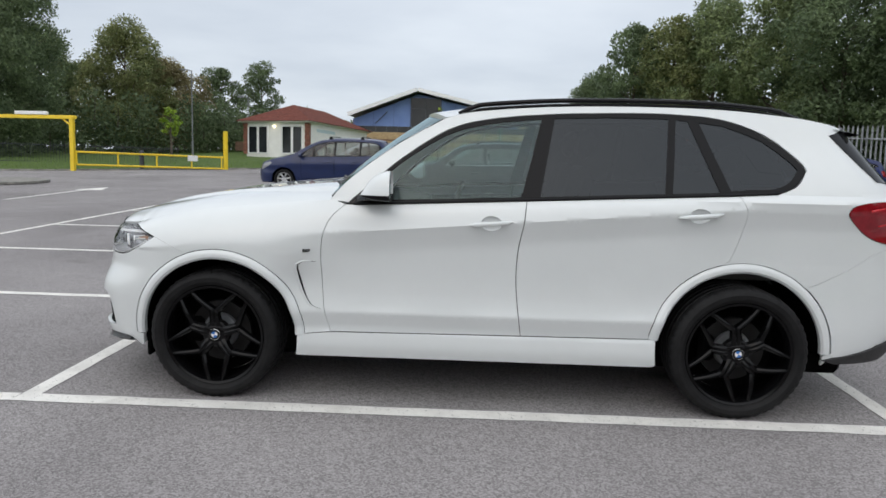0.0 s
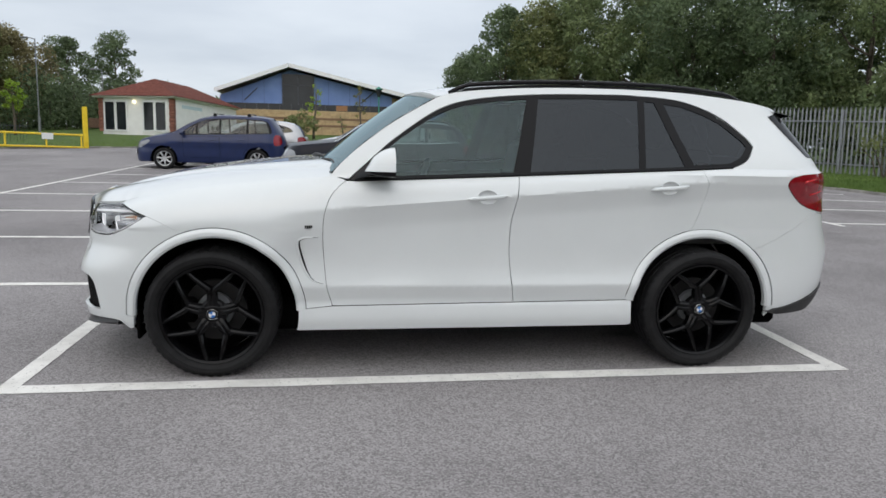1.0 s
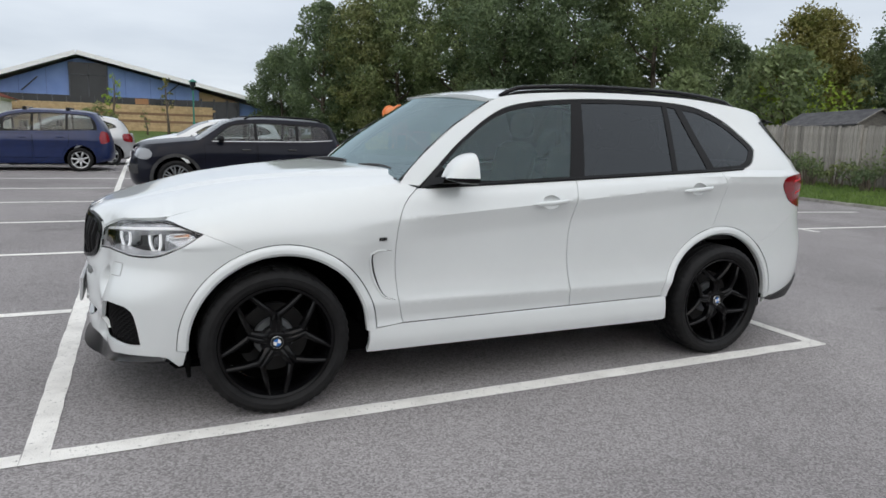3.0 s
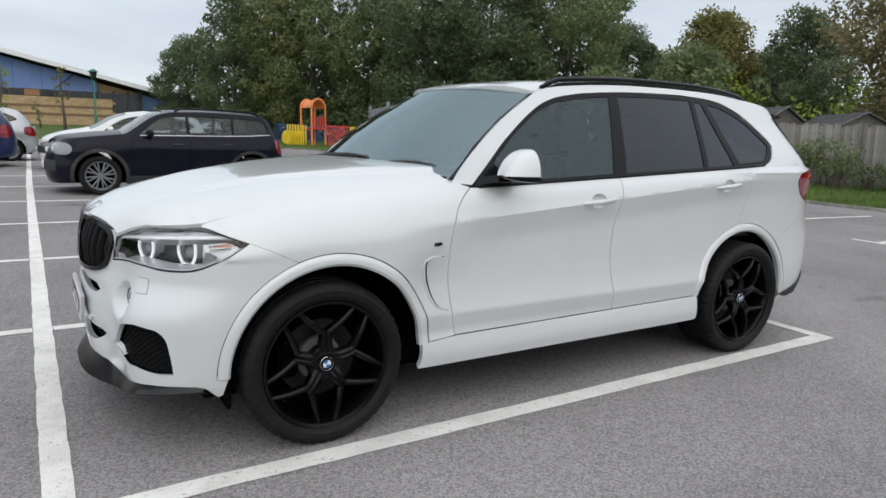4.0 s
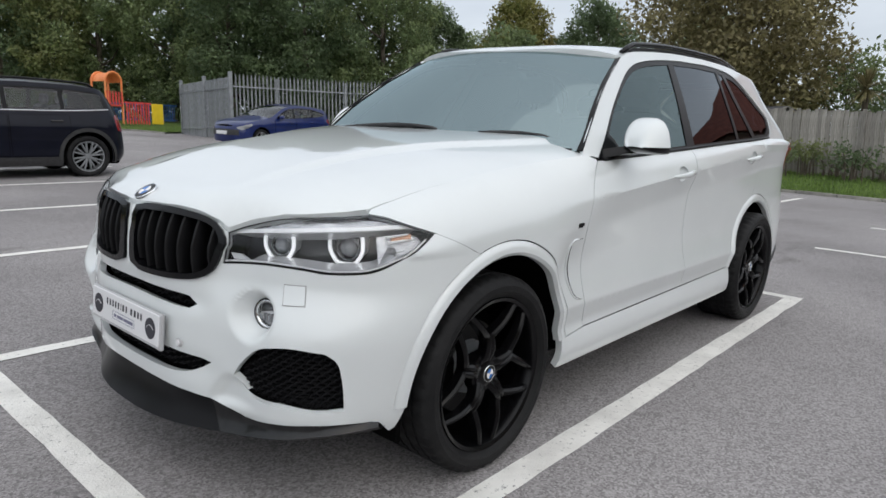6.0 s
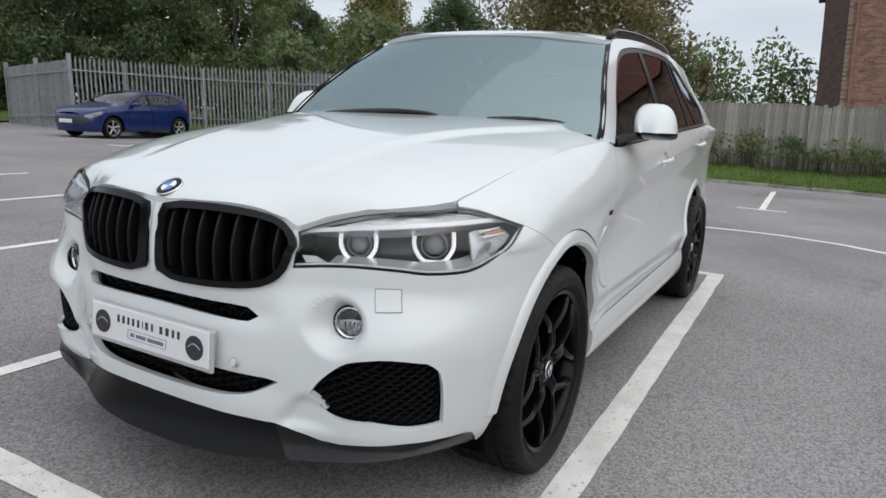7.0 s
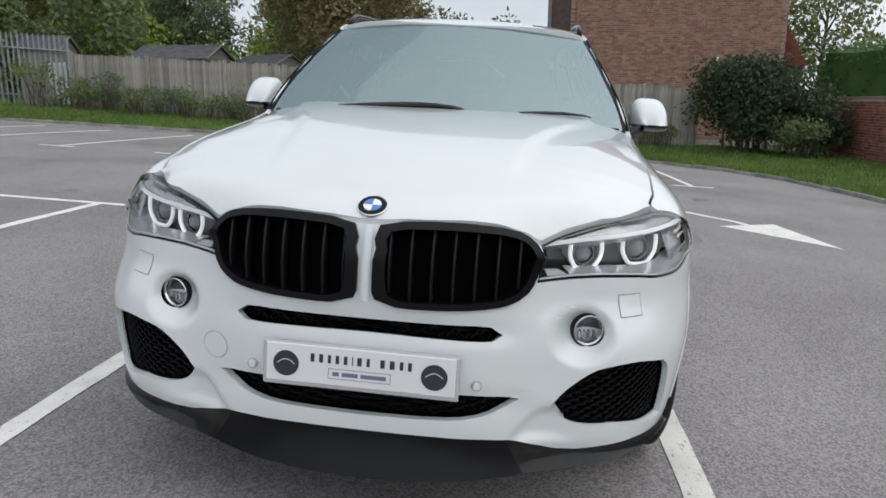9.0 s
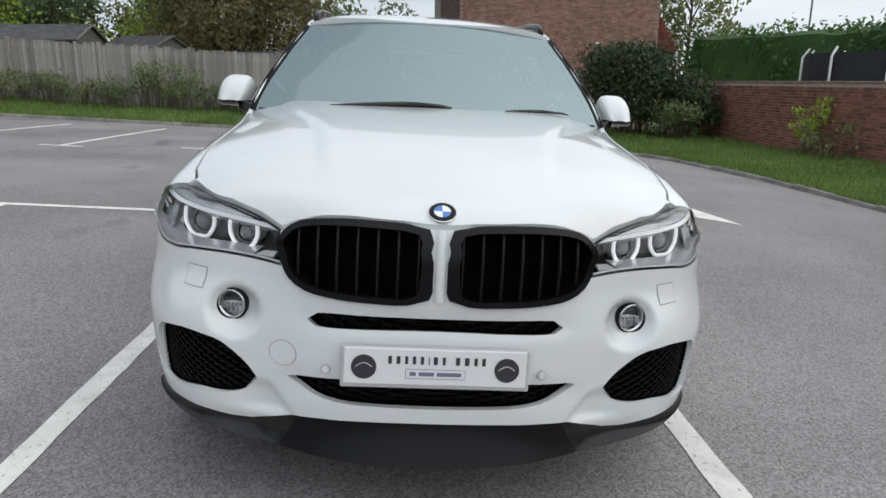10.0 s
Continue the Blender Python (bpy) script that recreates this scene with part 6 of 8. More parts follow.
for sgn in (-1, 1):
    f = (lambda m: m) if sgn < 0 else mirrored
    vw = fit_part("side_intake", f(joined(sheet(wider(vent, 0.004), deeper(0.058), rim=0.0, du=0.03, dz=0.03), wall(vent, 0.016, 0.060))), LINER, label="black honeycomb side intake")
    tagged(part("honeycomb", f(honeycomb(vent, 0.030, 0.028, MESH_B, "", None, bar=0.0020)), MESH_B, vw), kind="stuff")
    # kidney grille: gloss frame, slats, dark back
    collar = [(uz("f", 0.0135, z)[0] if u < uz("f", 0.030, z)[0] and 0.77 < z < 0.92 else max(u, uz("f", 0.0135, z)[0]), z) for u, z in wider(kidney, 0.007)]
    inner = inset(kidney if area2(kidney) > 0 else kidney[::-1], 0.013)
    gr = fit_part("kidney_grille", f(sheet(collar, skin, holes=[inner], rim=0.03, hole_rim=0.075, lift=0.012, gap=0.002, du=0.012, dz=0.012)), GLOSS_BLACK, label="gloss black kidney grille frame")
    part("backing", f(sheet(wider(inner, 0.03), lambda u, z: skin(u, z) + Vector((0.060, 0, 0)), rim=0.0, du=0.03, dz=0.03)), LINER, gr)
    for i in range(7):
        yy = 0.062 + i * 0.0575
        zs_ = [z for z in steps(0.70, 0.96, 0.006) if inside([inner], *uz("f", yy, z))]
        if len(zs_) < 4:
            continue
        lo, hi = zs_[0] - 0.006, zs_[-1] + 0.006
        slat = Mesh()
        rows = []
        for z in steps(lo, hi, 0.02):
            q = skin(*uz("f", yy, z))
            bow = 0.010 * math.sin(math.pi * (z - lo) / (hi - lo))
            rows.append([(q.x + 0.012 - bow, -yy - 0.0045, z), (q.x + 0.006 - bow, -yy, z), (q.x + 0.012 - bow, -yy + 0.0045, z), (q.x + 0.065, -yy + 0.003, z), (q.x + 0.065, -yy - 0.003, z)])
        vs = [p for r in rows for p in r]
        slat.add(vs, [(5 * a + k, 5 * (a + 1) + k, 5 * (a + 1) + (k + 1) % 5, 5 * a + (k + 1) % 5) for a in range(len(rows) - 1) for k in range(5)])
        part("slat", f(slat), SLAT, gr, smooth=True)
    # fog lamp
    fogm = Matrix.Translation((-0.722, -FOG_Y, FOG_Z)) @ Matrix.Rotation(radians(-(90 - 16)), 4, "Z")
    def turned(profile, n=32, m=fogm):
        return f(Mesh().lathe(profile, n, m))
    fl = fit_part("fog_lamp", turned([(0.0505, 0.012), (0.0510, -0.008), (0.0485, -0.014), (0.0450, -0.010), (0.0440, 0.016)]), GLOSS_BLACK, label="round fog lamp with black rim and clear lens", smooth=True)
    part("chrome_ring", turned([(0.0450, 0.004), (0.0450, -0.013), (0.0400, -0.011), (0.0370, 0.006)]), CHROME, fl, smooth=True)
    part("housing", turned([(0.0390, 0.004), (0.032, 0.020), (0.0, 0.030)]), PROJ_RIM, fl, smooth=True)
    bowl = Mesh().grid(lambda a, q: fogm @ Vector((0.0385 * q * math.cos(a), 0.004 + 0.022 * (1 - q * q), 0.0385 * q * math.sin(a) - 0.001)), [math.pi + math.pi * i / 18 for i in range(19)], [0.05, 0.35, 0.65, 1.0])
    part("reflector", f(bowl), SILVER, fl, "bright lower reflector", smooth=True)
    for k in range(4):
        part("reflector_rib", f(Mesh().box(-0.024 + 0.0135 * k, 0.0, -0.028, -0.0165 + 0.0135 * k, 0.012, -0.004, 0.002, fogm)), CHROME, fl)
    part("lens", turned([(0.0395, -0.006), (0.028, -0.011), (0.0, -0.013)]), LENS, fl, smooth=True)
    # washer cover, its gap's shade drawn by a grey sheet, and round parking sensor
    wz = [("f", 0.690, 0.766), ("f", 0.750, 0.768), ("f", 0.762, 0.711), ("f", 0.702, 0.708)]
    wp = line([uz(*p) for p in wz + wz[:1]])[:-1]
    fit_part("washer_gap_shade", f(sheet(wider(wp, 0.0028), bumper_skin, rim=0.003, lift=0.0008)), GAP_SHADE, bumper)
    fit_part("washer_cover", f(sheet(wp, bumper_skin, rim=0.004, lift=0.0022)), PAINT, bumper)
    sc = uz("f", 0.317, 0.519)
    sp3 = skin(*sc)
    sm = Matrix.Translation((sp3.x - 0.004, sp3.y, sp3.z)) @ Matrix.Rotation(radians(-90), 4, "Z")
    fit_part("parking_sensor", f(Mesh().lathe([(0.0, -0.006), (0.010, -0.006), (0.0115, -0.002), (0.012, 0.01)], 16, sm)), PLATE, bumper)
    fit_part("sensor_ring", f(Mesh().lathe([(0.0122, -0.003), (0.0145, -0.003), (0.015, 0.004)], 18, sm)), HOLDER, bumper)
tow = [uz("f", 0.448 + 0.040 * math.cos(a), 0.545 + 0.038 * math.sin(a)) for a in [2 * math.pi * i / 30 for i in range(30)]]
# grey sheet below the tow cover stands in for the shade in its gap
fit_part("tow_gap_shade", mirrored(sheet(wider(tow, 0.0022), bumper_skin, rim=0.003, lift=0.0006, du=0.015, dz=0.015)), GAP_SHADE, bumper)
fit_part("tow_cover", mirrored(sheet(tow, bumper_skin, rim=0.004, lift=0.0016, du=0.015, dz=0.015)), PAINT, bumper)

# splitter: body-hugging dark lip, deeper in the middle
def lip(u, t):
    """t from the bumper's lower edge (0) down to the blade (1)."""
    y = abs(skin(u, 0.30).y)
    top = np.interp(u, [p[0] for p in SPLIT_TOP], [p[1] for p in SPLIT_TOP]) + 0.008
    mid = ease(0.47, 0.40, y)
    low = np.interp(y, [0, 0.42, 0.55, 0.70, 0.80, 0.88, 0.93], [0.231, 0.235, 0.247, 0.279, 0.300, 0.316, 0.322])
    z = top + (low - top) * t
    p = skin(u, max(0.30, z))
    reach = 0.030 + 0.034 * ease(0.46, 0.05, y)
    out = (0.004 + (reach - 0.004) * t ** 1.6) * (1 - mid) + mid * (-0.010 + (reach + 0.010) * t ** 1.3)
    d = Vector((p.x + 0.1, p.y * 0.55, 0)).normalized()
    return Vector((p.x, p.y, z)) + d * (out - 0.010)


U_END, U_MID = uz("x", -0.51, 0.32)[0], uz("f", 0.40, 0.30)[0]


def lip_mesh(u0, u1):
    """One piece of the lip between two places that may shift outwards on the way down."""
    me = Mesh()
    ss = [i / 40 for i in range(41)]
    me.grid(lambda q, t: lip(u0(t) + (u1(t) - u0(t)) * q, t), ss, [0, 0.1, 0.35, 0.65, 0.9, 1.0])

    def under(q, t):
        p = lip(u0(1) + (u1(1) - u0(1)) * q, 1.0)
        return p + Vector((0.30 * t * ease(-0.25, -0.75, p.x), 0.05 * t, -0.012 - 0.004 * t)) if t > 0 else p
    return me.grid(under, ss, [0, 0.08, 0.4, 1.0])


centre_ = lip_mesh(lambda t: U_NOSE, lambda t: U_MID + 0.05 * t)
splitter = fit_part("front_splitter", welded(joined(centre_, mirrored(centre_))), TRIM, label="dark front splitter with carbon wings", smooth=35)
both("splitter_wing", lip_mesh(lambda t: U_MID + 0.05 * t, lambda t: U_END), CARBON, splitter, smooth=35)

# rear bumper, tailgate
rear_out = (line([CUT_R[0], CUT_R[0]])[:1] + flow(CUT_R)[1:] + line([uz("r", 0.84, 0.965), uz("r", 0.5, 0.93), (U_TAIL, 0.92), (U_TAIL, 0.42), uz("r", 0.70, 0.42), uz("x", 3.70, 0.43), uz("x", 3.58, 0.375), uz("x", 3.44, 0.36), uz("x", ARCH_R[0] + R_IN, 0.31), uz("x", ARCH_R[0] + R_IN, 0.372), uz("x", ARCH_R[0] + R_OUT, 0.385)])[1:]
            + arch_arc(ARCH_R, R_OUT, 2, 48)[1:-1])
rb = sheet(rear_out, skin, rim=0.02, gap=0.0015)
fit_part("rear_bumper", joined(rb, mirrored(rb)), PAINT)
diff_out = line([uz("x", 3.385, 0.346), uz("x", 3.60, 0.395), uz("x", 3.80, 0.465), uz("x", 3.92, 0.50), uz("r", 0.62, 0.50), (U_TAIL, 0.50), (U_TAIL, 0.27), uz("r", 0.62, 0.27), uz("x", 3.80, 0.345), uz("x", 3.46, 0.327)])
df = sheet(diff_out, skin, rim=0.03, lift=0.012)
fit_part("rear_diffuser", joined(df, mirrored(df)), BLACK_P, label="black lower rear bumper insert")
gate_out = line([(U_TAIL, 0.93), uz("r", 0.5, 0.94), uz("r", 0.65, 0.97), uz("r", 0.65, 1.27), (U_TAIL, 1.27)])
tg = sheet(gate_out, skin, rim=0.02)
tailgate = fit_part("tailgate", joined(tg, mirrored(tg)), PAINT)
rg = sheet(line([(U_TAIL, 1.275), uz("r", 0.655, 1.275), uz("r", 0.59, 1.595), (U_TAIL, 1.60)]), skin, rim=0.01, lift=-0.004)
fit_part("rear_window", joined(rg, mirrored(rg)), GLASS_P, tailgate, "dark tinted rear window")

fin = sheet(line([uz("x", 3.410, 1.562), uz("x", 3.505, 1.597), uz("r", 0.60, 1.590), uz("r", 0.665, 1.30), uz("x", 3.64, 1.315), uz("x", 3.52, 1.44), uz("x", 3.410, 1.562)])[:-1], skin, rim=0.01, lift=0.004)
both("spoiler_fin", fin, GLOSS_BLACK, tailgate, "gloss black fin beside the rear window")

# bonnet
HOOD_C = smooth_curve((-0.85, 0.960), (-0.82, 0.976), (-0.77, 1.000), (-0.65, 1.032), (-0.44, 1.086), (-0.25, 1.124), (-0.06, 1.153), (0.15, 1.178), (0.40, 1.202), (0.75, 1.228))
rimline = [skin(u, z) for u, z in line(chart(*[("f", v, z + 0.002) for v, z in TOP_EDGE]) + [(u, z + 0.004) for u, z in LAMP_TOP[::-1][1:7]] + hood_side, 0.02)]
EDGE_T = sorted((p.x, -p.y, p.z) for p in rimline if -p.y > 0.39)


def hood_edge(x):
    xs_ = [e[0] for e in EDGE_T]
    return float(np.interp(x, xs_, [e[1] for e in EDGE_T])), float(np.interp(x, xs_, [e[2] for e in EDGE_T]))


RIM_W = sorted((-p.y, p.x, p.z) for p in rimline if p.x < -0.44)


# the creases that run from the grilles out to the pillars
RIDGE = smooth_curve((-0.75, 0.32), (-0.62, 0.335), (-0.40, 0.37), (-0.20, 0.40), (0.0, 0.445), (0.20, 0.515), (0.45, 0.62), (0.75, 0.70))


def hood(w, x):
    ye, ze = hood_edge(x)
    zc = HOOD_C(x)
    q = min(1.02, abs(w) / ye)
    z = zc - (zc - ze - 0.003) * q ** 5.5
    yc = RIDGE(x)
    z += (0.016 * ease(yc + 0.050, yc - 0.008, abs(w)) - 0.007) * ease(-0.72, -0.30, x)
    # the front edge rolls down to the grilles and lamps
    ws_ = [e[0] for e in RIM_W]
    xr, zr = float(np.interp(abs(w), ws_, [e[1] for e in RIM_W])), float(np.interp(abs(w), ws_, [e[2] for e in RIM_W]))
    k = min(1.0, max(0.0, (x - xr) / 0.032))
    if k < 1 and abs(w) < ws_[-1]:
        z = zr + (z - zr) * math.sqrt(1 - (1 - k) ** 2)
    return Vector((x, -w, z))


hood_out = [(0.0, rimline[0].x + 0.003)] + [(-p.y, p.x + 0.003) for p in rimline[1:]]
back = [(w, 0.565 + 0.155 * (w / 0.78) ** 2) for w in steps(0.80, 0.0, 0.03)]
hood_out = [p for p in hood_out if p[1] < 0.565 + 0.155 * (p[0] / 0.78) ** 2 - 0.01]
hood_out = hood_out + [(min(hood_edge(0.565 + 0.155 * (w / 0.78) ** 2)[0], w), v) for w, v in back]
hood_out += [(0.0, x) for x in steps(0.54, rimline[0].x + 0.02, 0.02)]
hood_out = hood_out if area2(hood_out) > 0 else hood_out[::-1]
hood_out = [(0.0 if p[0] < 0.002 else q[0], q[1]) for p, q in zip(hood_out, inset(hood_out, 0.0035))]
hm = sheet(hood_out, hood, gap=0.0, rim=0.03, du=0.02, dz=0.02, inward=Vector((0.35, 0.0, -0.94)), folds=[[(RIDGE(x) + d, x) for x in steps(-0.66, 0.50, 0.03)] for d in (-0.008, 0.050)])
hm.f = [f for f in hm.f if not all(abs(hm.v[i][1]) < 1e-4 for i in f)]
bonnet = fit_part("bonnet", welded(joined(hm, mirrored(hm))), PAINT, smooth=40)

# roof
ROOF_C = smooth_curve((1.05, 1.618), (1.145, 1.654), (1.25, 1.682), (1.6, 1.722), (2.0, 1.740), (2.5, 1.740), (2.9, 1.724), (3.2, 1.698), (3.55, 1.648))
RE = flow(ROOF_EDGE[4:], 0.05)


def roof(w, x):
    ze = float(np.interp(x, [p[0] for p in RE], [p[1] for p in RE]))
    ye = -skin(*uz("x", max(x, 1.298), ze)).y
    zc = ROOF_C(x)
    return Vector((x, -w, zc - (zc - ze) * min(1.0, abs(w) / ye) ** 3.0))


def screen_top(w):
    return 1.135 + 0.145 * (w / 0.66) ** 2


roof_out = [(w, screen_top(w)) for w in steps(0, 0.655, 0.03)] + [(-skin(*uz("x", x, z)).y, x) for x, z in RE if x > 1.30] + [(w, 3.54 - 0.06 * (w / 0.6) ** 2) for w in steps(0.58, 0, 0.04)]
roof_out += [(0.0, x) for x in steps(3.50, screen_top(0) + 0.03, 0.03)]
rm = sheet(roof_out, roof, rim=0.032, du=0.03, dz=0.03)
rm.f = [f for f in rm.f if not all(abs(rm.v[i][1]) < 1e-4 for i in f)]
fit_part("roof", welded(joined(rm, mirrored(rm))), PAINT, smooth=40)
spm = Mesh().grid(lambda w, t: Vector((3.50 + 0.19 * t - 0.07 * (w / 0.6) ** 2, w, roof(abs(w), 3.5).z - 0.012 - 0.035 * t)), steps(-0.66, 0.66, 0.06), [0, 0.5, 1.0], flip=True)
spm.grid(lambda w, t: Vector((3.69 - 0.14 * t - 0.07 * (w / 0.6) ** 2, w, roof(abs(w), 3.5).z - 0.047 - 0.025 * t)), steps(-0.66, 0.66, 0.06), [0, 0.3, 1.0], flip=True)
fit_part("roof_spoiler", spm, PAINT)
for sgn in (-1, 1):
    f = (lambda m: m) if sgn < 0 else mirrored
    pts = []
    for x in steps(1.36, 3.30, 0.06):
        p = roof(0.585, x)
        h = 0.034 * ease(1.36, 1.46, x) * ease(3.30, 3.15, x)
        pts.append((x, -0.645 + 0.06 * ease(2.6, 3.3, x), p.z - 0.012 + h))
    rail = fit_part("roof_rail", f(Mesh().tube(pts, 0.014, 10)), GLOSS_BLACK, label="gloss black roof rail", smooth=True)
    foot = [(x, y, z - 0.026) for x, y, z in pts]
    part("rail_foot", f(Mesh().tube(foot, 0.010, 6)), TRIM, rail, smooth=True)

# windscreen
PILLAR = [(0.672, 1.168), (0.849, 1.334), (1.038, 1.472), (1.275, 1.608)]


def pillar(t):
    i = min(2, int(t * 3))
    q = t * 3 - i
    x, z = PILLAR[i][0] + (PILLAR[i + 1][0] - PILLAR[i][0]) * q, PILLAR[i][1] + (PILLAR[i + 1][1] - PILLAR[i][1]) * q
    return Vector((x, -half_width(x, z) + 0.012, z))


def screen(s, t):
    e = pillar(t)
    c = Vector((0.50 + 0.645 * t, 0, 1.150 + 0.50 * t + 0.022 * math.sin(math.pi * t)))
    return Vector((c.x + (e.x - c.x) * abs(s) ** 2.1, e.y * s * -1, c.z + (e.z - c.z) * abs(s) ** 2.0))


windscreen = fit_part("windscreen", Mesh().grid(screen, steps(-1, 1, 0.05), steps(0, 1, 0.05), flip=True), GLASS_F, label="green-tinted windscreen glass", smooth=True)
frit = Mesh()
frit.grid(lambda s, t: screen(s, t) + Vector((-0.002, 0, 0.003)), steps(-1, -0.978, 0.011), steps(0, 1, 0.04))
frit.grid(lambda s, t: screen(s, t) + Vector((-0.002, 0, 0.003)), steps(0.978, 1, 0.011), steps(0, 1, 0.04))
frit.grid(lambda s, t: screen(s, t) + Vector((-0.002, 0, 0.003)), steps(-0.955, 0.955, 0.05), [0.0, 0.02])
part("black_border", frit, TRIM, windscreen)
part("sensor_housing", Mesh().grid(lambda a, b: screen(0.10 * a, 0.90 + 0.075 * b) + Vector((0.012, 0, -0.02)), steps(-1, 1, 0.25), steps(-1, 1, 0.25)), BLACK_P, windscreen, "dark sensor housing")
both("pillar_seal", Mesh().tube([pillar(t) + Vector((-0.004, -0.004, 0.004)) for t in steps(0, 1, 0.05)], 0.006, 6), TRIM)
cowl = Mesh().grid(lambda w, t: Vector((0.46 + 0.17 * (w / 0.78) ** 2 + t * 0.11, w, 1.150 - 0.012 * t - 0.03 * (w / 0.8) ** 2)), steps(-0.78, 0.78, 0.05), [0, 0.5, 1.0], flip=True)
fit_part("cowl", cowl, BLACK_P)
WIPERS = (((0.485, 0.464, 1.214), (0.545, 0.10, 1.238), (0.640, -0.15, 1.226)), ((0.590, -0.36, 1.226), (0.655, -0.55, 1.230), (0.720, -0.735, 1.215)))
for a, b, c in WIPERS:
    blade_line = [Vector(p) for p in flow([a, b, c], 0.06)]
    wip = fit_part("wiper", Mesh().tube([p + Vector((0.012, 0, -0.012)) for p in blade_line], 0.007, 6), RUBBER, label="black windscreen wiper", smooth=True)
    part("spine", Mesh().tube(blade_line, [0.004 + 0.006 * math.sin(math.pi * i / (len(blade_line) - 1)) for i in range(len(blade_line))], 6), BLACK_P, wip, smooth=True)
    part("arm", Mesh().tube([Vector(b) + Vector((-0.004, 0, 0.004)), Vector(b).lerp(Vector(c), 0.6) + Vector((-0.016, 0, 0.002)), Vector(c) + Vector((-0.03, -0.02, -0.022))], [0.006, 0.009, 0.013], 6), BLACK_P, wip, smooth=True)

# side windows
GF = flow([(0.90, 1.232), (1.060, 1.376), (1.305, 1.530), (1.53, 1.594), (1.832, 1.628)]) + line([(1.832, 1.628), (1.722, 1.196), (1.30, 1.176), (0.93, 1.162)])[1:] + line([(0.93, 1.162), (0.90, 1.232)])[1:-1]
GR = line([(1.905, 1.632), (2.20, 1.642), (2.535, 1.640), (2.495, 1.232), (2.20, 1.218), (1.825, 1.200), (1.905, 1.632)])[:-1]
GS = line([(2.575, 1.636), (2.640, 1.630), (2.785, 1.246), (2.535, 1.234), (2.575, 1.636)])[:-1]
GQ = line([(2.700, 1.622), (2.83, 1.606)]) + flow([(2.83, 1.606), (3.03, 1.528), (3.175, 1.415), (3.205, 1.372)])[1:] + flow([(3.205, 1.372), (3.150, 1.308), (3.07, 1.272)])[1:] + line([(3.07, 1.272), (2.842, 1.258), (2.700, 1.622)])[1:-1]
dlo = along(flow(DLO_TOP) + flow(DLO_LOW[:3])[1:] + line(DLO_LOW[2:8] + [(0.765, 1.142), (0.853, 1.223)])[1:-1])
GLASSES = [along(g) for g in (GF, GR, GS, GQ)]
both("window_frame", sheet(dlo, skin, holes=GLASSES, rim=0.02, hole_rim=0.01, lift=-0.005, gap=0.002), TRIM, label="black window surround")
for g, nm, mt, lb in zip(GLASSES, ("front_window", "rear_window", "rear_vent_window", "quarter_window"), (GLASS_D, GLASS_P, GLASS_P, GLASS_P),
                         ("lightly tinted front door window", "dark privacy glass", "dark privacy glass", "dark privacy glass")):
    both(nm, sheet(g, skin, rim=0.0, lift=-0.009, gap=-0.004, du=0.04, dz=0.04), mt, label=lb, smooth=True)
strip = [(0.80, 1.136), (1.234, 1.156), (1.748, 1.180), (2.274, 1.206), (2.83, 1.232), (3.087, 1.248)]
both("waist_strip", Mesh().tube([skin(*uz("x", x, z)) + Vector((0, -0.002, 0)) for x, z in line(strip, 0.1)], 0.009, 6), TRIM, smooth=True)

# headlamps
PROJ = material("projector glass", (0.20, 0.21, 0.225), 0.08, spec=0.8)
LAMP_WHITE = material("light guide white", (0.93, 0.94, 0.95), 0.25, spec=0.5)
RING_ON = material("lit light ring", (0.93, 0.94, 0.95), 0.3)
RING_ON.node_tree.nodes["Principled BSDF"].inputs["Emission Color"].default_value = (0.95, 0.97, 1.0, 1)
RING_ON.node_tree.nodes["Principled BSDF"].inputs["Emission Strength"].default_value = 0.4
FACET = material("dimpled reflector", (0.62, 0.63, 0.65), 0.22, metal=0.8, bump=0.9, bump_scale=170, bump_distance=0.004)
AMBER_F = material("amber dimpled reflector", (0.70, 0.40, 0.26), 0.25, metal=0.6, bump=0.9, bump_scale=170, bump_distance=0.004)
lamp_out = flow(LAMP_LOW, 0.015) + flow(LAMP_TOP, 0.015)[1:] + line([LAMP_TOP[-1], LAMP_LOW[0]], 0.015)[1:-1]
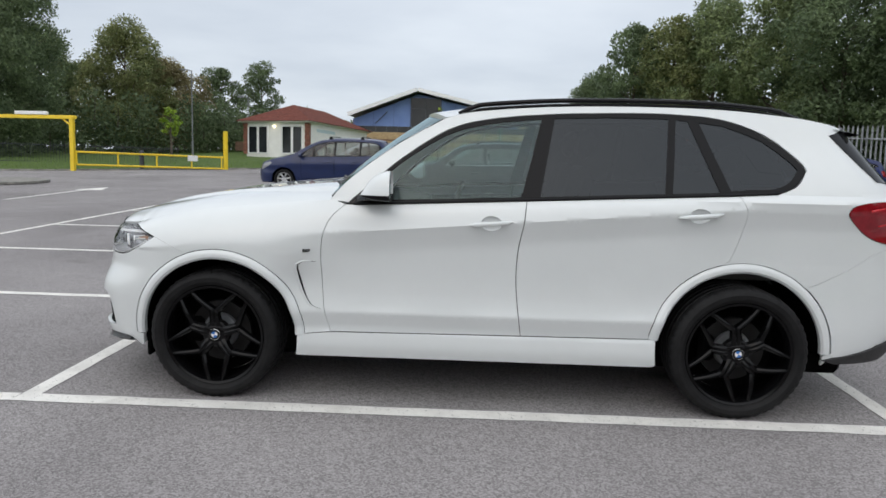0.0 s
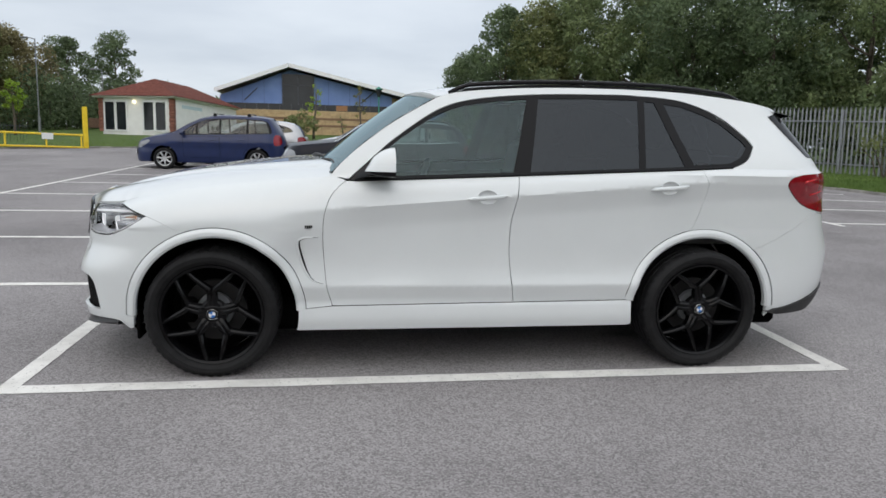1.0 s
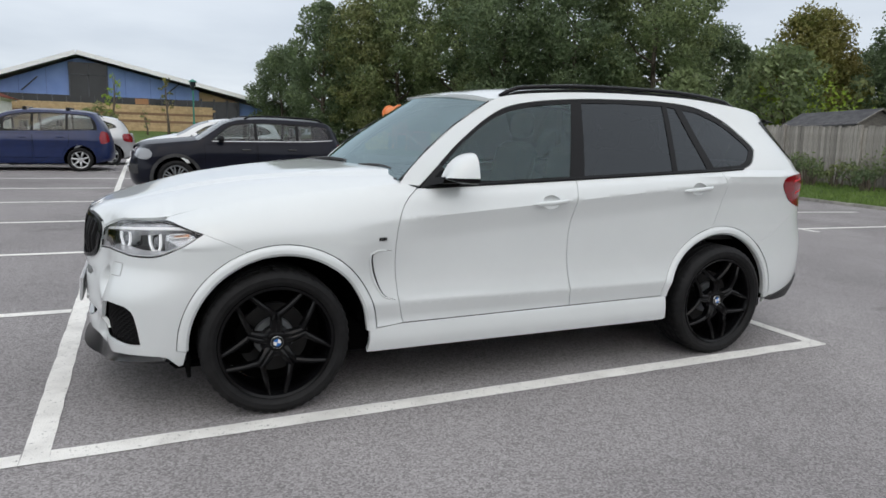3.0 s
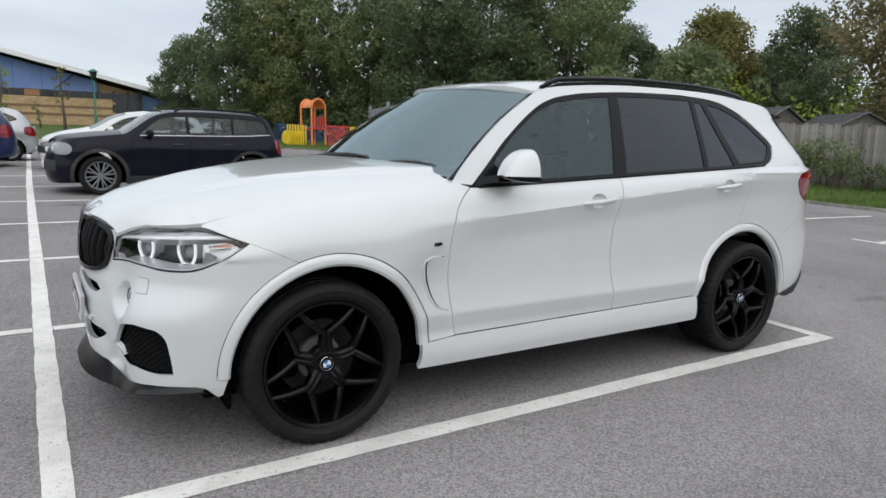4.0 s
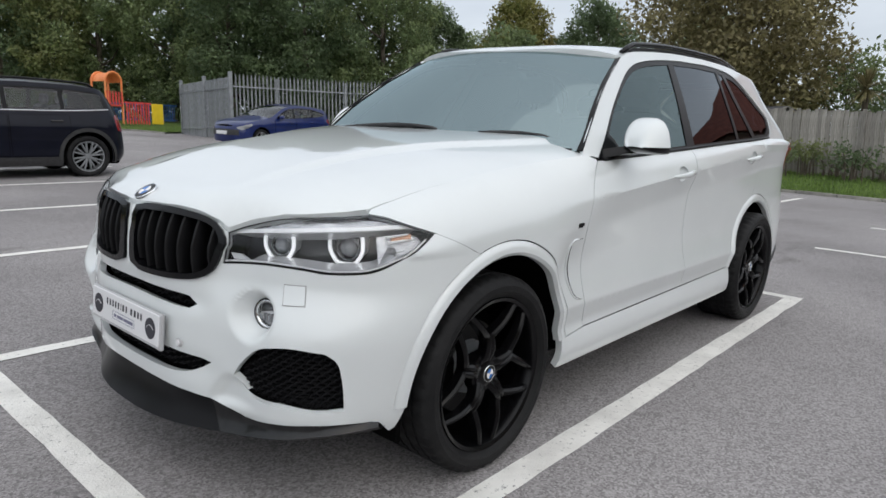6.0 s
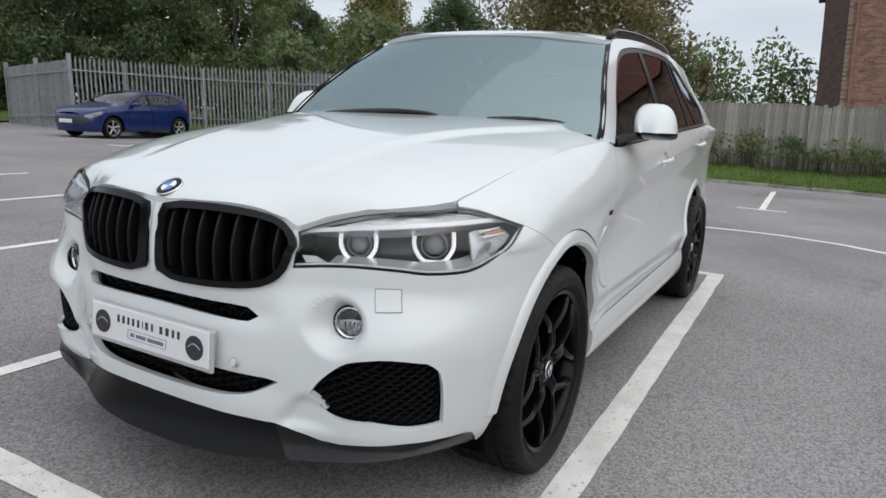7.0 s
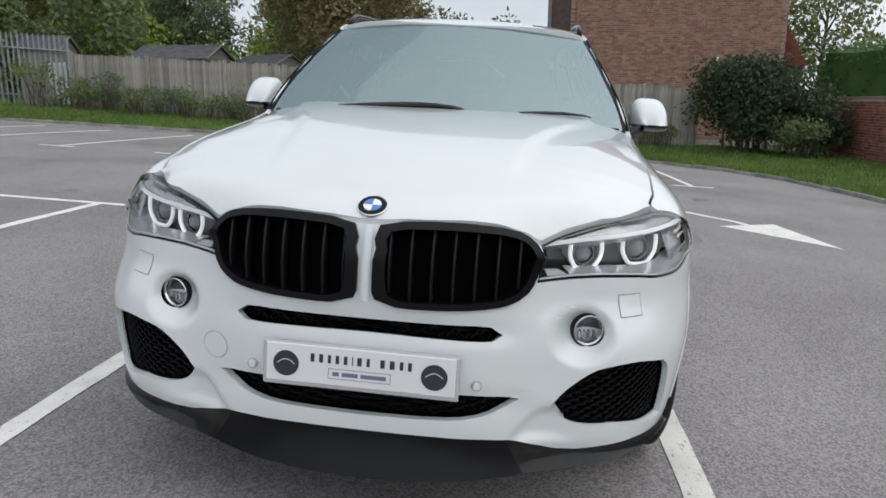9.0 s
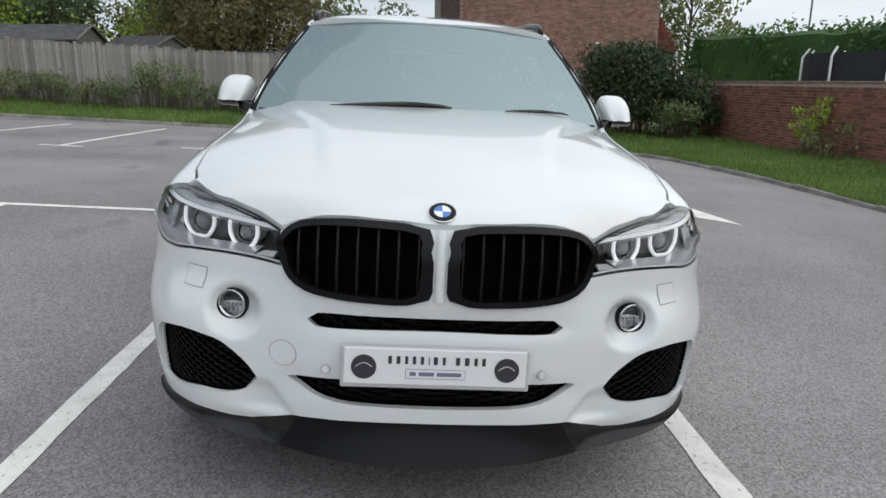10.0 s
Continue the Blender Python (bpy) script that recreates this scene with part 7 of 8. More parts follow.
for sgn in (-1, 1):
    f = (lambda m: m) if sgn < 0 else mirrored
    lamp = fit_part("headlamp", f(sheet(lamp_out, lambda u, z: skin(u, z) + Vector((0.125, 0.065, -0.03)), rim=0.0)), SMOKE, label="clear headlamp with twin ringed projectors")
    part("lens", f(sheet(lamp_out, skin, rim=0.0, lift=0.001, gap=0.003)), LENS, lamp, "clear lens", smooth=True).visible_shadow = False
    part("surround", f(sheet(lamp_out, skin, holes=[inset(lamp_out if area2(lamp_out) > 0 else lamp_out[::-1], 0.005)], rim=0.03, hole_rim=0.0, lift=-0.003, gap=0.0015, inward=Vector((0.75, 0.60, -0.25)))), GLOSS_BLACK, lamp)
    for px, py, pz, r in ((-0.650, 0.584, 0.866, 0.047), (-0.520, 0.752, 0.868, 0.053)):
        m = Matrix.Translation((px, -py, pz)) @ Matrix.Rotation(radians(-(90 - 24)), 4, "Z")
        part("projector", f(Mesh().lathe([(r * 0.62, -0.010), (r * 0.70, -0.016), (r * 0.80, -0.004), (r * 0.97, 0.014), (r * 1.0, 0.04)], 28, m)), PROJ_RIM, lamp, smooth=True)
        part("projector_lens", f(Mesh().lathe([(0.0, -0.024), (r * 0.3, -0.019), (r * 0.5, -0.008), (r * 0.62, 0.004)], 24, m)), PROJ, lamp, smooth=True)
        path = flow([(-0.98, 0.80), (-1.03, 0.25), (-0.95, -0.25), (-0.55, -0.82), (0.0, -0.90), (0.55, -0.82), (0.95, -0.25), (1.03, 0.25), (0.98, 0.80)], 0.12)
        part("light_ring", f(Mesh().tube([m @ Vector((r * 1.04 * a, -0.020, r * 1.0 * b)) for a, b in path], 0.0062, 8)), RING_ON, lamp, "lit white daytime light ring", smooth=True)
        part("ring_skirt", f(Mesh().grid(lambda i, d: m @ Vector((r * 1.02 * path[int(i)][0], -0.018 + 0.05 * d, r * 0.98 * path[int(i)][1])), range(len(path)), [0, 0.5, 1.0])), SILVER, lamp, smooth=True)
        for k in range(5):
            part("ring_foot", f(Mesh().box(-0.021 + 0.009 * k, -0.020, -r - 0.016, -0.016 + 0.009 * k, 0.0, -r - 0.002, 0.001, m)), SILVER, lamp)
    low_edge = chart(("f", 0.475, 0.901), ("f", 0.55, 0.911), ("f", 0.64, 0.923), ("f", 0.74, 0.933), ("f", 0.81, 0.939), ("x", -0.50, 0.944), ("x", -0.43, 0.946), ("x", -0.385, 0.944))
    high_edge = chart(("x", -0.385, 0.946), ("x", -0.44, 0.958), ("x", -0.485, 0.968), ("f", 0.79, 0.972), ("f", 0.72, 0.966), ("f", 0.63, 0.949), ("f", 0.54, 0.922), ("f", 0.475, 0.903))
    led_edge = [(u, z + 0.011) for u, z in low_edge[::-1]]
    part("brow_light", f(sheet(flow(low_edge) + flow(led_edge)[1:-1], deeper(0.012), rim=0.010, du=0.015, dz=0.01)), LAMP_WHITE, lamp, "white brow light strip", smooth=30)
    part("brow_panel", f(sheet(flow([(u, z + 0.013) for u, z in low_edge[1:-1]]) + flow(high_edge[1:-1])[1:-1], deeper(0.018), rim=0.006, du=0.015, dz=0.01)), FACET, lamp, "ribbed silver brow panel", smooth=30)
    part("brow_shelf", f(Mesh().grid(lambda i, d: deeper(0.014 + d)(*low_edge[int(i)]), range(len(low_edge)), [0, 0.03, 0.07])), SILVER, lamp, smooth=True)
    part("chrome_edge", f(Mesh().tube([deeper(0.006)(u, z + 0.010) for u, z in flow(LAMP_LOW, 0.03)[:-1]], 0.0032, 6)), LAMP_WHITE, lamp, "bright edge strip", smooth=True)
    tray = flow(chart(("f", 0.55, 0.822), ("f", 0.65, 0.828), ("f", 0.74, 0.826), ("f", 0.81, 0.818), ("x", -0.53, 0.824), ("x", -0.47, 0.852)))
    part("chrome_tray", f(Mesh().grid(lambda i, d: deeper(0.012 + 0.065 * d)(tray[int(i)][0], tray[int(i)][1] + 0.020 * d), range(len(tray)), [0, 0.35, 0.7, 1.0])), SILVER, lamp, smooth=True)
    ind = flow(chart(("x", -0.520, 0.830), ("x", -0.50, 0.836), ("x", -0.45, 0.858), ("x", -0.40, 0.886), ("x", -0.362, 0.910))) + flow(chart(("x", -0.362, 0.922), ("x", -0.40, 0.936), ("x", -0.46, 0.938), ("x", -0.50, 0.934), ("x", -0.512, 0.930)))[1:]
    part("indicator_reflector", f(sheet(inset(ind if area2(ind) > 0 else ind[::-1], 0.004), deeper(0.034), rim=0.01)), FACET, lamp, "silver dimpled corner reflector", smooth=30)
    amber = line(chart(("x", -0.470, 0.916), ("x", -0.405, 0.916), ("x", -0.400, 0.934), ("x", -0.465, 0.932), ("x", -0.470, 0.916)))[:-1]
    part("amber_reflector", f(sheet(amber, deeper(0.029), rim=0.003)), AMBER_F, lamp, "pale amber dimpled reflector")
    for zz, xa, xb in ((0.925, -0.485, -0.415), (0.910, -0.485, -0.405)):
        part("reflector_blade", f(Mesh().tube([deeper(0.022)(*uz("x", xa, zz)), deeper(0.018)(*uz("x", xb, zz + 0.006))], [0.005, 0.003], 6)), LAMP_WHITE, lamp, smooth=True)
    tri = line(chart(("f", 0.478, 0.838), ("f", 0.515, 0.838), ("f", 0.545, 0.822), ("f", 0.49, 0.818), ("f", 0.478, 0.838)))[:-1]
    part("corner_reflector", f(sheet(tri, deeper(0.010), rim=0.008)), SILVER, lamp)

# wheel arch lips and liners
for c, nm in ((ARCH_F, "front"), (ARCH_R, "rear")):
    for sgn in (-1, 1):
        f = (lambda m: m) if sgn < 0 else mirrored
        a0, a1 = (2, 181) if nm == "front" else (1, 173)

        def flare(a, t, c=c):
            r = R_OUT - 0.003 - (R_OUT - 0.003 - R_IN) * min(1, t)
            x, z = c[0] + r * math.cos(a), c[1] + r * math.sin(a)
            p = skin(*uz("x", x, max(0.27, z)))
            e = 0.004
            n = (skin(*uz("x", x + e, z)) - skin(*uz("x", x - e, z))).normalized()
            d = Vector((n.y, -n.x, 0)).normalized()
            out = -0.004 * ease(0.06, 0, t) + 0.010 * ease(0, 0.5, t)
            q = Vector((p.x, p.y, z)) + d * out
            if t > 1:
                q += Vector((-0.012 * math.cos(a), 0.035 * (t - 1) * 4, -0.012 * math.sin(a))) * 1.0 + Vector((0, 0.004, 0))
            return q
        part("wheel_arch_lip", f(Mesh().grid(flare, [radians(a0 + (a1 - a0) * i / 72) for i in range(73)], [0, 0.06, 0.2, 0.4, 0.7, 0.93, 1.0, 1.05, 1.25], flip=True)), PAINT, car, smooth=38)
        lin = Mesh().grid(lambda a, y, c=c: Vector((c[0] + (R_IN + 0.012) * math.cos(a), -y, c[1] + (R_IN + 0.012) * math.sin(a))), [radians(-4 + 190 * i / 40) for i in range(41)], [0.922 if nm == "front" else 0.912, 0.8, 0.45])
        lin.grid(lambda a, r, c=c: Vector((c[0] + r * math.cos(a), -0.45, c[1] + r * math.sin(a))), [radians(-4 + 190 * i / 30) for i in range(31)], [0.0, 0.45])
        part("arch_liner", f(lin), LINER, car)


# ---- wheels ----
def tyre_mesh(r, w, n=144):
    """A tyre with rounded walls, four grooves and cut shoulders, turned about y; outer face at -y."""
    ri = r - 0.088
    prof = [(ri, -w * 0.40, 0), (ri + 0.012, -w * 0.455, 0), (ri + 0.030, -w * 0.495, 0), (ri + 0.052, -w * 0.50, 0), (r - 0.022, -w * 0.475, 0), (r - 0.008, -w * 0.44, 1), (r - 0.002, -w * 0.40, 1), (r, -w * 0.33, 1)]
    for g in (-0.26, -0.09, 0.09, 0.26):
        prof += [(r, w * (g - 0.030), 2), (r - 0.007, w * (g - 0.026), 0), (r - 0.007, w * (g + 0.026), 0), (r, w * (g + 0.030), 2)]
    prof += [(r, w * 0.33, 1), (r - 0.002, w * 0.40, 1), (r - 0.008, w * 0.44, 1), (r - 0.022, w * 0.475, 0), (ri + 0.04, w * 0.49, 0), (ri, w * 0.40, 0)]
    me, vs = Mesh(), []
    m = len(prof)
    for j in range(n):
        for k, (rr, y, kind) in enumerate(prof):
            cut = 0.006 if kind == 1 and j % 3 == 0 else (0.0035 if kind == 2 and (j + k) % 4 == 0 else 0)
            a = 2 * math.pi * (j + (0.9 * abs(y) / w if kind else 0)) / n
            vs.append(((rr - cut) * math.cos(a), y, (rr - cut) * math.sin(a)))
    me.add(vs, [(j * m + k, ((j + 1) % n) * m + k, ((j + 1) % n) * m + k + 1, j * m + k + 1) for j in range(n) for k in range(m - 1)])
    return me


def spoke_bar(p0, p1, w0, w1, d0, d1, up=0.010):
    """A tapered, ridged bar from p0 to p1 (r-z plane coordinates x, z; depth y)."""
    a, b = Vector(p0), Vector(p1)
    t = (b - a).normalized()
    nrm = Vector((-t.z, 0, t.x)).normalized()
    me = Mesh()
    secs = []
    for i in range(7):
        q = i / 6
        c = a + (b - a) * q
        w, d = w0 + (w1 - w0) * q, d0 + (d1 - d0) * q
        y0 = c.y - 0.012 * math.sin(math.pi * q)
        secs.append([c + nrm * w + Vector((0, y0 - c.y + d, 0)), c + nrm * w * 0.85 + Vector((0, y0 - c.y + 0.004, 0)), c + nrm * w * 0.25 + Vector((0, y0 - c.y - up * 0.35, 0)),
                     c - nrm * w * 0.25 + Vector((0, y0 - c.y - up * 0.35, 0)), c - nrm * w * 0.85 + Vector((0, y0 - c.y + 0.004, 0)), c - nrm * w + Vector((0, y0 - c.y + d, 0))])
    vs = [p for s in secs for p in s]
    me.add(vs, [(6 * i + k, 6 * i + k + 1, 6 * (i + 1) + k + 1, 6 * (i + 1) + k) for i in range(6) for k in range(5)] + [(6 * i + 5, 6 * i, 6 * (i + 1), 6 * (i + 1) + 5) for i in range(6)])
    return me


def emblem(parent, m, r, side=1):
    """A plain roundel: dark ring, blue and white quarters."""
    base = part("emblem", Mesh().lathe([(r, 0.004), (r, -0.002), (r * 0.94, -0.004), (r * 0.66, -0.0045), (0.0, -0.0045)], 36, m), TRIM, parent, "round blue and white emblem", smooth=35)
    part("emblem_rim", Mesh().lathe([(r * 1.0, -0.003), (r * 1.03, -0.005), (r * 1.06, 0.0), (r * 1.06, 0.004)], 36, m), CHROME, base, smooth=True)
    for q in range(4):
        pts = [Vector((0, -0.0055, 0))] + [Vector((r * 0.63 * math.cos(a), -0.0055, r * 0.63 * math.sin(a))) for a in [radians(90 * q + 90 * i / 8) for i in range(9)]]
        part("quarter", Mesh().add([m @ p for p in pts], [tuple(range(10))]), (WHITE_E, BLUE_E)[q % 2], base)
    return base


def wheel(x, side, r=0.372, w=0.300, face=0.980, turn=0.0, steer=0.0):
    """A black wheel with five forked spokes."""
    m = pose(x, side * (face - w * 0.5), r - 0.004, 0, 0, (0 if side < 0 else 180) + steer)
    root = new("wheel")
    root.empty_display_size, root.parent, root.matrix_basis = 0.1, car, m
    tagged(root, "black forked-spoke alloy wheel with low-profile tyre")
    part("tyre", tyre_mesh(r, w), RUBBER, root, "black low-profile tyre", smooth=28)
    ri = r - 0.088
    yo = -w * 0.43
    part("rim", Mesh().lathe([(ri + 0.006, yo + 0.022), (ri + 0.010, yo + 0.004), (ri + 0.004, yo - 0.006), (ri - 0.010, yo + 0.000), (ri - 0.020, yo + 0.020), (ri - 0.026, yo + 0.07), (ri - 0.030, w * 0.35), (ri, w * 0.42)], 72), SATIN_BLACK, root, smooth=40)
    sp = Mesh()
    yh = yo + 0.020
    for i in range(5):
        a = radians(90 + 72 * i + turn)
        def pt(rr, da, y):
            return Vector((rr * math.cos(a + radians(da)), y, rr * math.sin(a + radians(da))))
        for sg in (-1, 1):
            one = joined(spoke_bar(pt(0.046, sg * 15, yh + 0.004), pt(0.150, sg * 4.2, yh - 0.006), 0.022, 0.0125, 0.045, 0.040),
                         spoke_bar(pt(0.138, sg * 4.6, yh - 0.005), pt(ri - 0.008, sg * 28.0, yo + 0.006), 0.0170, 0.0125, 0.040, 0.030))
            part("spoke", one, SATIN_BLACK, root, smooth=30)
    part("hub", Mesh().lathe([(0.0, yh - 0.004), (0.040, yh - 0.004), (0.052, yh + 0.002), (0.078, yh + 0.012), (0.080, yh + 0.05)], 40), SATIN_BLACK, root, smooth=35)
    for i in range(5):
        a = radians(90 + 36 + 72 * i + turn)
        part("wheel_bolt", Mesh().lathe([(0.0, -0.006), (0.009, -0.006), (0.011, 0.0), (0.011, 0.02)], 6, Matrix.Translation((0.058 * math.cos(a), yh + 0.008, 0.058 * math.sin(a)))), GLOSS_BLACK, root)
    disc = part("brake_disc", Mesh().lathe([(0.10, 0.02), (0.105, -0.01), (0.178, -0.012), (0.178, 0.018)], 48), DISC, root)
    part("disc_bell", Mesh().lathe([(0.06, -0.03), (0.100, -0.03), (0.106, 0.02)], 40), GALV, disc)
    part("caliper", Mesh().box(-0.19, -0.045, -0.07, -0.10, 0.05, 0.08, 0.02), LINER, root)
    part("backplate", Mesh().lathe([(0.0, 0.06), (ri - 0.03, 0.06)], 40), LINER, root)
    em = Matrix.Translation((0, yh - 0.006, 0)) @ Matrix.Rotation(radians(turn + 20), 4, "Y")
    emblem(root, em, 0.030)
    return root


wheel(0.0, -1, turn=0, steer=0)
wheel(2.933, -1, turn=8)
wheel(0.0, 1, turn=25, steer=0)
wheel(2.933, 1, turn=50)

# emblem on the bonnet, small side badges
mid = skin(U_NOSE, 0.955)
em = Matrix.Translation((-0.814, 0, 0.983)) @ Matrix.Rotation(radians(-90), 4, "Z") @ Matrix.Rotation(radians(-58), 4, "X")
emblem(bonnet, em, 0.039)
for sgn in (-1, 1):
    f = (lambda m: m) if sgn < 0 else mirrored
    p = skin(0.545, 0.875)
    bd = fit_part("side_badge", f(joined(*[Mesh().box(0.522 + i * 0.011, p.y - 0.006, 0.866 + (0.004 if i == 3 else 0), 0.530 + i * 0.011, p.y + 0.003, 0.884, 0.001) for i in range(4)])), TRIM, label="small dark grey side badge drawn as bars")
    # scooped vent behind the front wheel, its shaded opening drawn as a black strip
    edge = along(flow([(0.590, 0.812), (0.520, 0.812), (0.488, 0.796), (0.484, 0.770), (0.500, 0.690), (0.530, 0.610), (0.566, 0.562), (0.615, 0.546)]))
    n = len(edge)
    shadev = Mesh().tube([skin(*q) + Vector((0.004, -0.0005, 0)) for q in edge], [0.001 + 0.0055 * math.sin(math.pi * i / (n - 1)) ** 2 for i in range(n)], 6)
    fit_part("wing_vent_shade", f(shadev), GLOSS_BLACK, smooth=True)
    fit_part("wing_vent_ridge", f(Mesh().tube([skin(*q) + Vector((-0.006, 0.001, 0)) for q in edge], [0.001 + 0.008 * math.sin(math.pi * i / (n - 1)) ** 0.6 for i in range(n)], 8)), PAINT, smooth=True)

# door handles and mirrors
for (x, z), (left, right) in zip(HANDLES, doors):
    for door, sgn in ((left, -1), (right, 1)):
        f = (lambda m: m) if sgn < 0 else mirrored
        y = skin(x, z).y
        tilt = 0.03
        hd = Mesh()
        pts = [(x - 0.120, y + 0.002, z - 0.012), (x - 0.085, y - 0.022, z - 0.007), (x, y - 0.032, z), (x + 0.085, y - 0.022, z + 0.007), (x + 0.120, y + 0.002, z + 0.012)]
        prof = [(0.006, 0.005), (0.010, 0.012), (0.011, 0.0145), (0.010, 0.012), (0.005, 0.004)]
        rows = []
        for (px, py, pz), (dy, dzz) in zip(pts, prof):
            rows.append([(px, py + dy * math.cos(q), pz + dzz * math.sin(q)) for q in [2 * math.pi * k / 10 for k in range(10)]])
        hd.add([p for r in rows for p in r], [(10 * i + k, 10 * i + (k + 1) % 10, 10 * (i + 1) + (k + 1) % 10, 10 * (i + 1) + k) for i in range(4) for k in range(10)] + [tuple(range(10)), tuple(range(49, 39, -1))])
        part("door_handle", f(hd), PAINT, door, smooth=True)
        cup = sheet(ring(x, z, 0.060, rz=0.042, d=0.010), lambda u, v: skin(u, v) + Vector((0, 0.0035 + 0.022 * max(0, 1 - ((u - x) / 0.060) ** 2 - ((v - z) / 0.042) ** 2) ** 0.7, 0)), rim=0.0, du=0.008, dz=0.008)
        part("handle_cup", f(cup), PAINT, door, smooth=True)
for sgn in (-1, 1):
    f = (lambda m: m) if sgn < 0 else mirrored

    def shell(a, t):
        """Mirror housing: t from the front nose (0) to the glass edge (1)."""
        ca, sa = math.cos(a), math.sin(a)
        cy = (1 if ca > 0 else -1) * abs(ca) ** (2 / 3.4)
        cz = (1 if sa > 0 else -1) * abs(sa) ** (2 / (2.5 if sa > 0 else 5.0))
        k = math.sin(min(1, t) * math.pi / 2) ** 0.5
        y = -1.012 + cy * 0.093 * (0.25 + 0.75 * k) + 0.018 * max(0, cz)
        x = 0.852 + 0.165 * t + 0.05 * max(0, -(y + 1.03)) + 0.02 * max(0, cz) * (1 - t)
        return Vector((x, y, 1.198 + (cz * 0.128 if cz > 0 else cz * 0.034) * k))
    angs = [2 * math.pi * i / 40 for i in range(41)]
    ts = [0.0, 0.03, 0.08, 0.16, 0.28, 0.45, 0.65, 0.85, 1.0]
    full = Mesh().grid(shell, angs, ts)
    cap, low_ = Mesh(), Mesh()
    for q in full.f:
        (cap if sum(full.v[i][2] for i in q) / 4 > 1.196 else low_).add([full.v[i] for i in q], [(0, 1, 2, 3)])
    mir = fit_part("door_mirror", f(welded(cap)), PAINT, label="white-capped door mirror", smooth=True)
    part("lower_shell", f(welded(low_)), GLOSS_BLACK, mir, "gloss black lower shell", smooth=True)
    part("mirror_glass", f(Mesh().add([shell(a, 1.0) + Vector((-0.006, 0, 0)) for a in angs[:-1]], [tuple(range(40))])), CHROME, mir)
    part("stalk", f(Mesh().add([(0.79, -0.885, 1.138), (0.99, -0.885, 1.142), (0.99, -0.97, 1.165), (0.87, -0.97, 1.165), (0.81, -0.885, 1.180), (0.97, -0.885, 1.186), (0.98, -0.97, 1.200), (0.88, -0.97, 1.200)],
         [(0, 3, 2, 1), (4, 5, 6, 7), (0, 4, 7, 3), (1, 2, 6, 5), (3, 7, 6, 2), (0, 1, 5, 4)])), GLOSS_BLACK, mir, smooth=False)
    part("sail", f(sheet(along(line([(0.775, 1.136), (0.985, 1.146), (0.955, 1.20), (0.90, 1.255), (0.84, 1.205), (0.775, 1.136)])[:-1]), skin, rim=0.012, lift=0.002)), GLOSS_BLACK, mir)

# number plate: the lettering stays plain bars
pm = Matrix.Translation((-0.908, 0, 0.546)) @ Matrix.Rotation(radians(-90), 4, "Z") @ Matrix.Rotation(radians(-4), 4, "X")
plate = fit_part("number_plate", Mesh().box(-0.262, -0.004, -0.050, 0.262, 0.002, 0.058, 0.003, pm), PLATE, label="white show plate with dark bars and two dark discs", smooth=False)
part("holder", Mesh().box(-0.272, -0.001, -0.062, 0.272, 0.014, 0.062, 0.004, pm), HOLDER, plate)
for sx in (-0.205, 0.205):
    part("disc", Mesh().lathe([(0.036, 0.0), (0.036, -0.0055), (0.0, -0.0055)], 30, pm @ Matrix.Translation((sx, 0, 0.002))), INK, plate)
    sw = [pm @ Vector((sx - 0.024 + 0.048 * i / 8, -0.0062, 0.002 + 0.012 * math.sin(math.pi * i / 8))) for i in range(9)]
    part("disc_mark", Mesh().tube(sw, 0.0016, 5), HOLDER, plate)
xx = -0.138
for wd in (0.021, 0.022, 0.018, 0.020, 0.020, 0.008, 0.024, 0.018):
    part("bar", Mesh().box(xx + 0.002, -0.0052, 0.013, xx + wd * 0.58, -0.004, 0.036, 0, pm), INK, plate)
    xx += wd * 0.72 + 0.0085
xx = 0.055
for wd in (0.024, 0.026, 0.020, 0.020):
    part("bar", Mesh().box(xx + 0.002, -0.0052, 0.013, xx + wd * 0.58, -0.004, 0.036, 0, pm), INK, plate)
    xx += wd * 0.72 + 0.0085
for z0, z1, xa, xb in ((-0.030, -0.0288, -0.085, 0.085), (-0.0025, -0.0013, -0.085, 0.085), (-0.030, -0.0013, -0.0862, -0.085), (-0.030, -0.0013, 0.085, 0.0862)):
    part("frame_line", Mesh().box(xa, -0.0050, z0, xb, -0.004, z1, 0, pm), INK_B, plate)
for xa, xb in ((-0.074, -0.056), (-0.048, -0.004), (0.004, 0.074)):
    part("bar", Mesh().box(xa, -0.0050, -0.0215, xb, -0.004, -0.0105, 0, pm), INK_B, plate)

both("splash_guard", Mesh().box(-0.425, -0.90, 0.215, -0.405, -0.68, 0.37, 0.006), LINER)

# inside: floor pan, dashboard, seats, wheel
inner_ = Mesh()
inner_.box(-0.50, -0.74, 0.205, 3.60, 0.74, 0.40, 0.03)
fit_part("underbody", inner_, LINER)
fit_part("engine_bay", Mesh().box(-0.66, -0.44, 0.40, 0.46, 0.44, 0.90, 0.05), LINER)
inn = sheet(line([(0.56, 0.45), (2.38, 0.45), (2.38, 1.13), (0.56, 1.05), (0.56, 0.45)])[:-1], deeper(0.03), rim=0.0, du=0.1, dz=0.1)
both("door_lining", inn, FABRIC)
fit_part("bulkhead", Mesh().box(0.46, -0.80, 0.40, 0.52, 0.80, 1.08, 0.01), LINER)
dash = Mesh().grid(lambda w, t: Vector((0.56 + 0.52 * t, w, 1.085 + 0.035 * math.sin(math.pi * min(1, t * 1.1)) - 0.25 * max(0, t - 0.85) * 6 * (t - 0.85) * 6 * 0.15)), steps(-0.82, 0.82, 0.08), [0, 0.2, 0.4, 0.6, 0.8, 0.9, 1.0], flip=True)
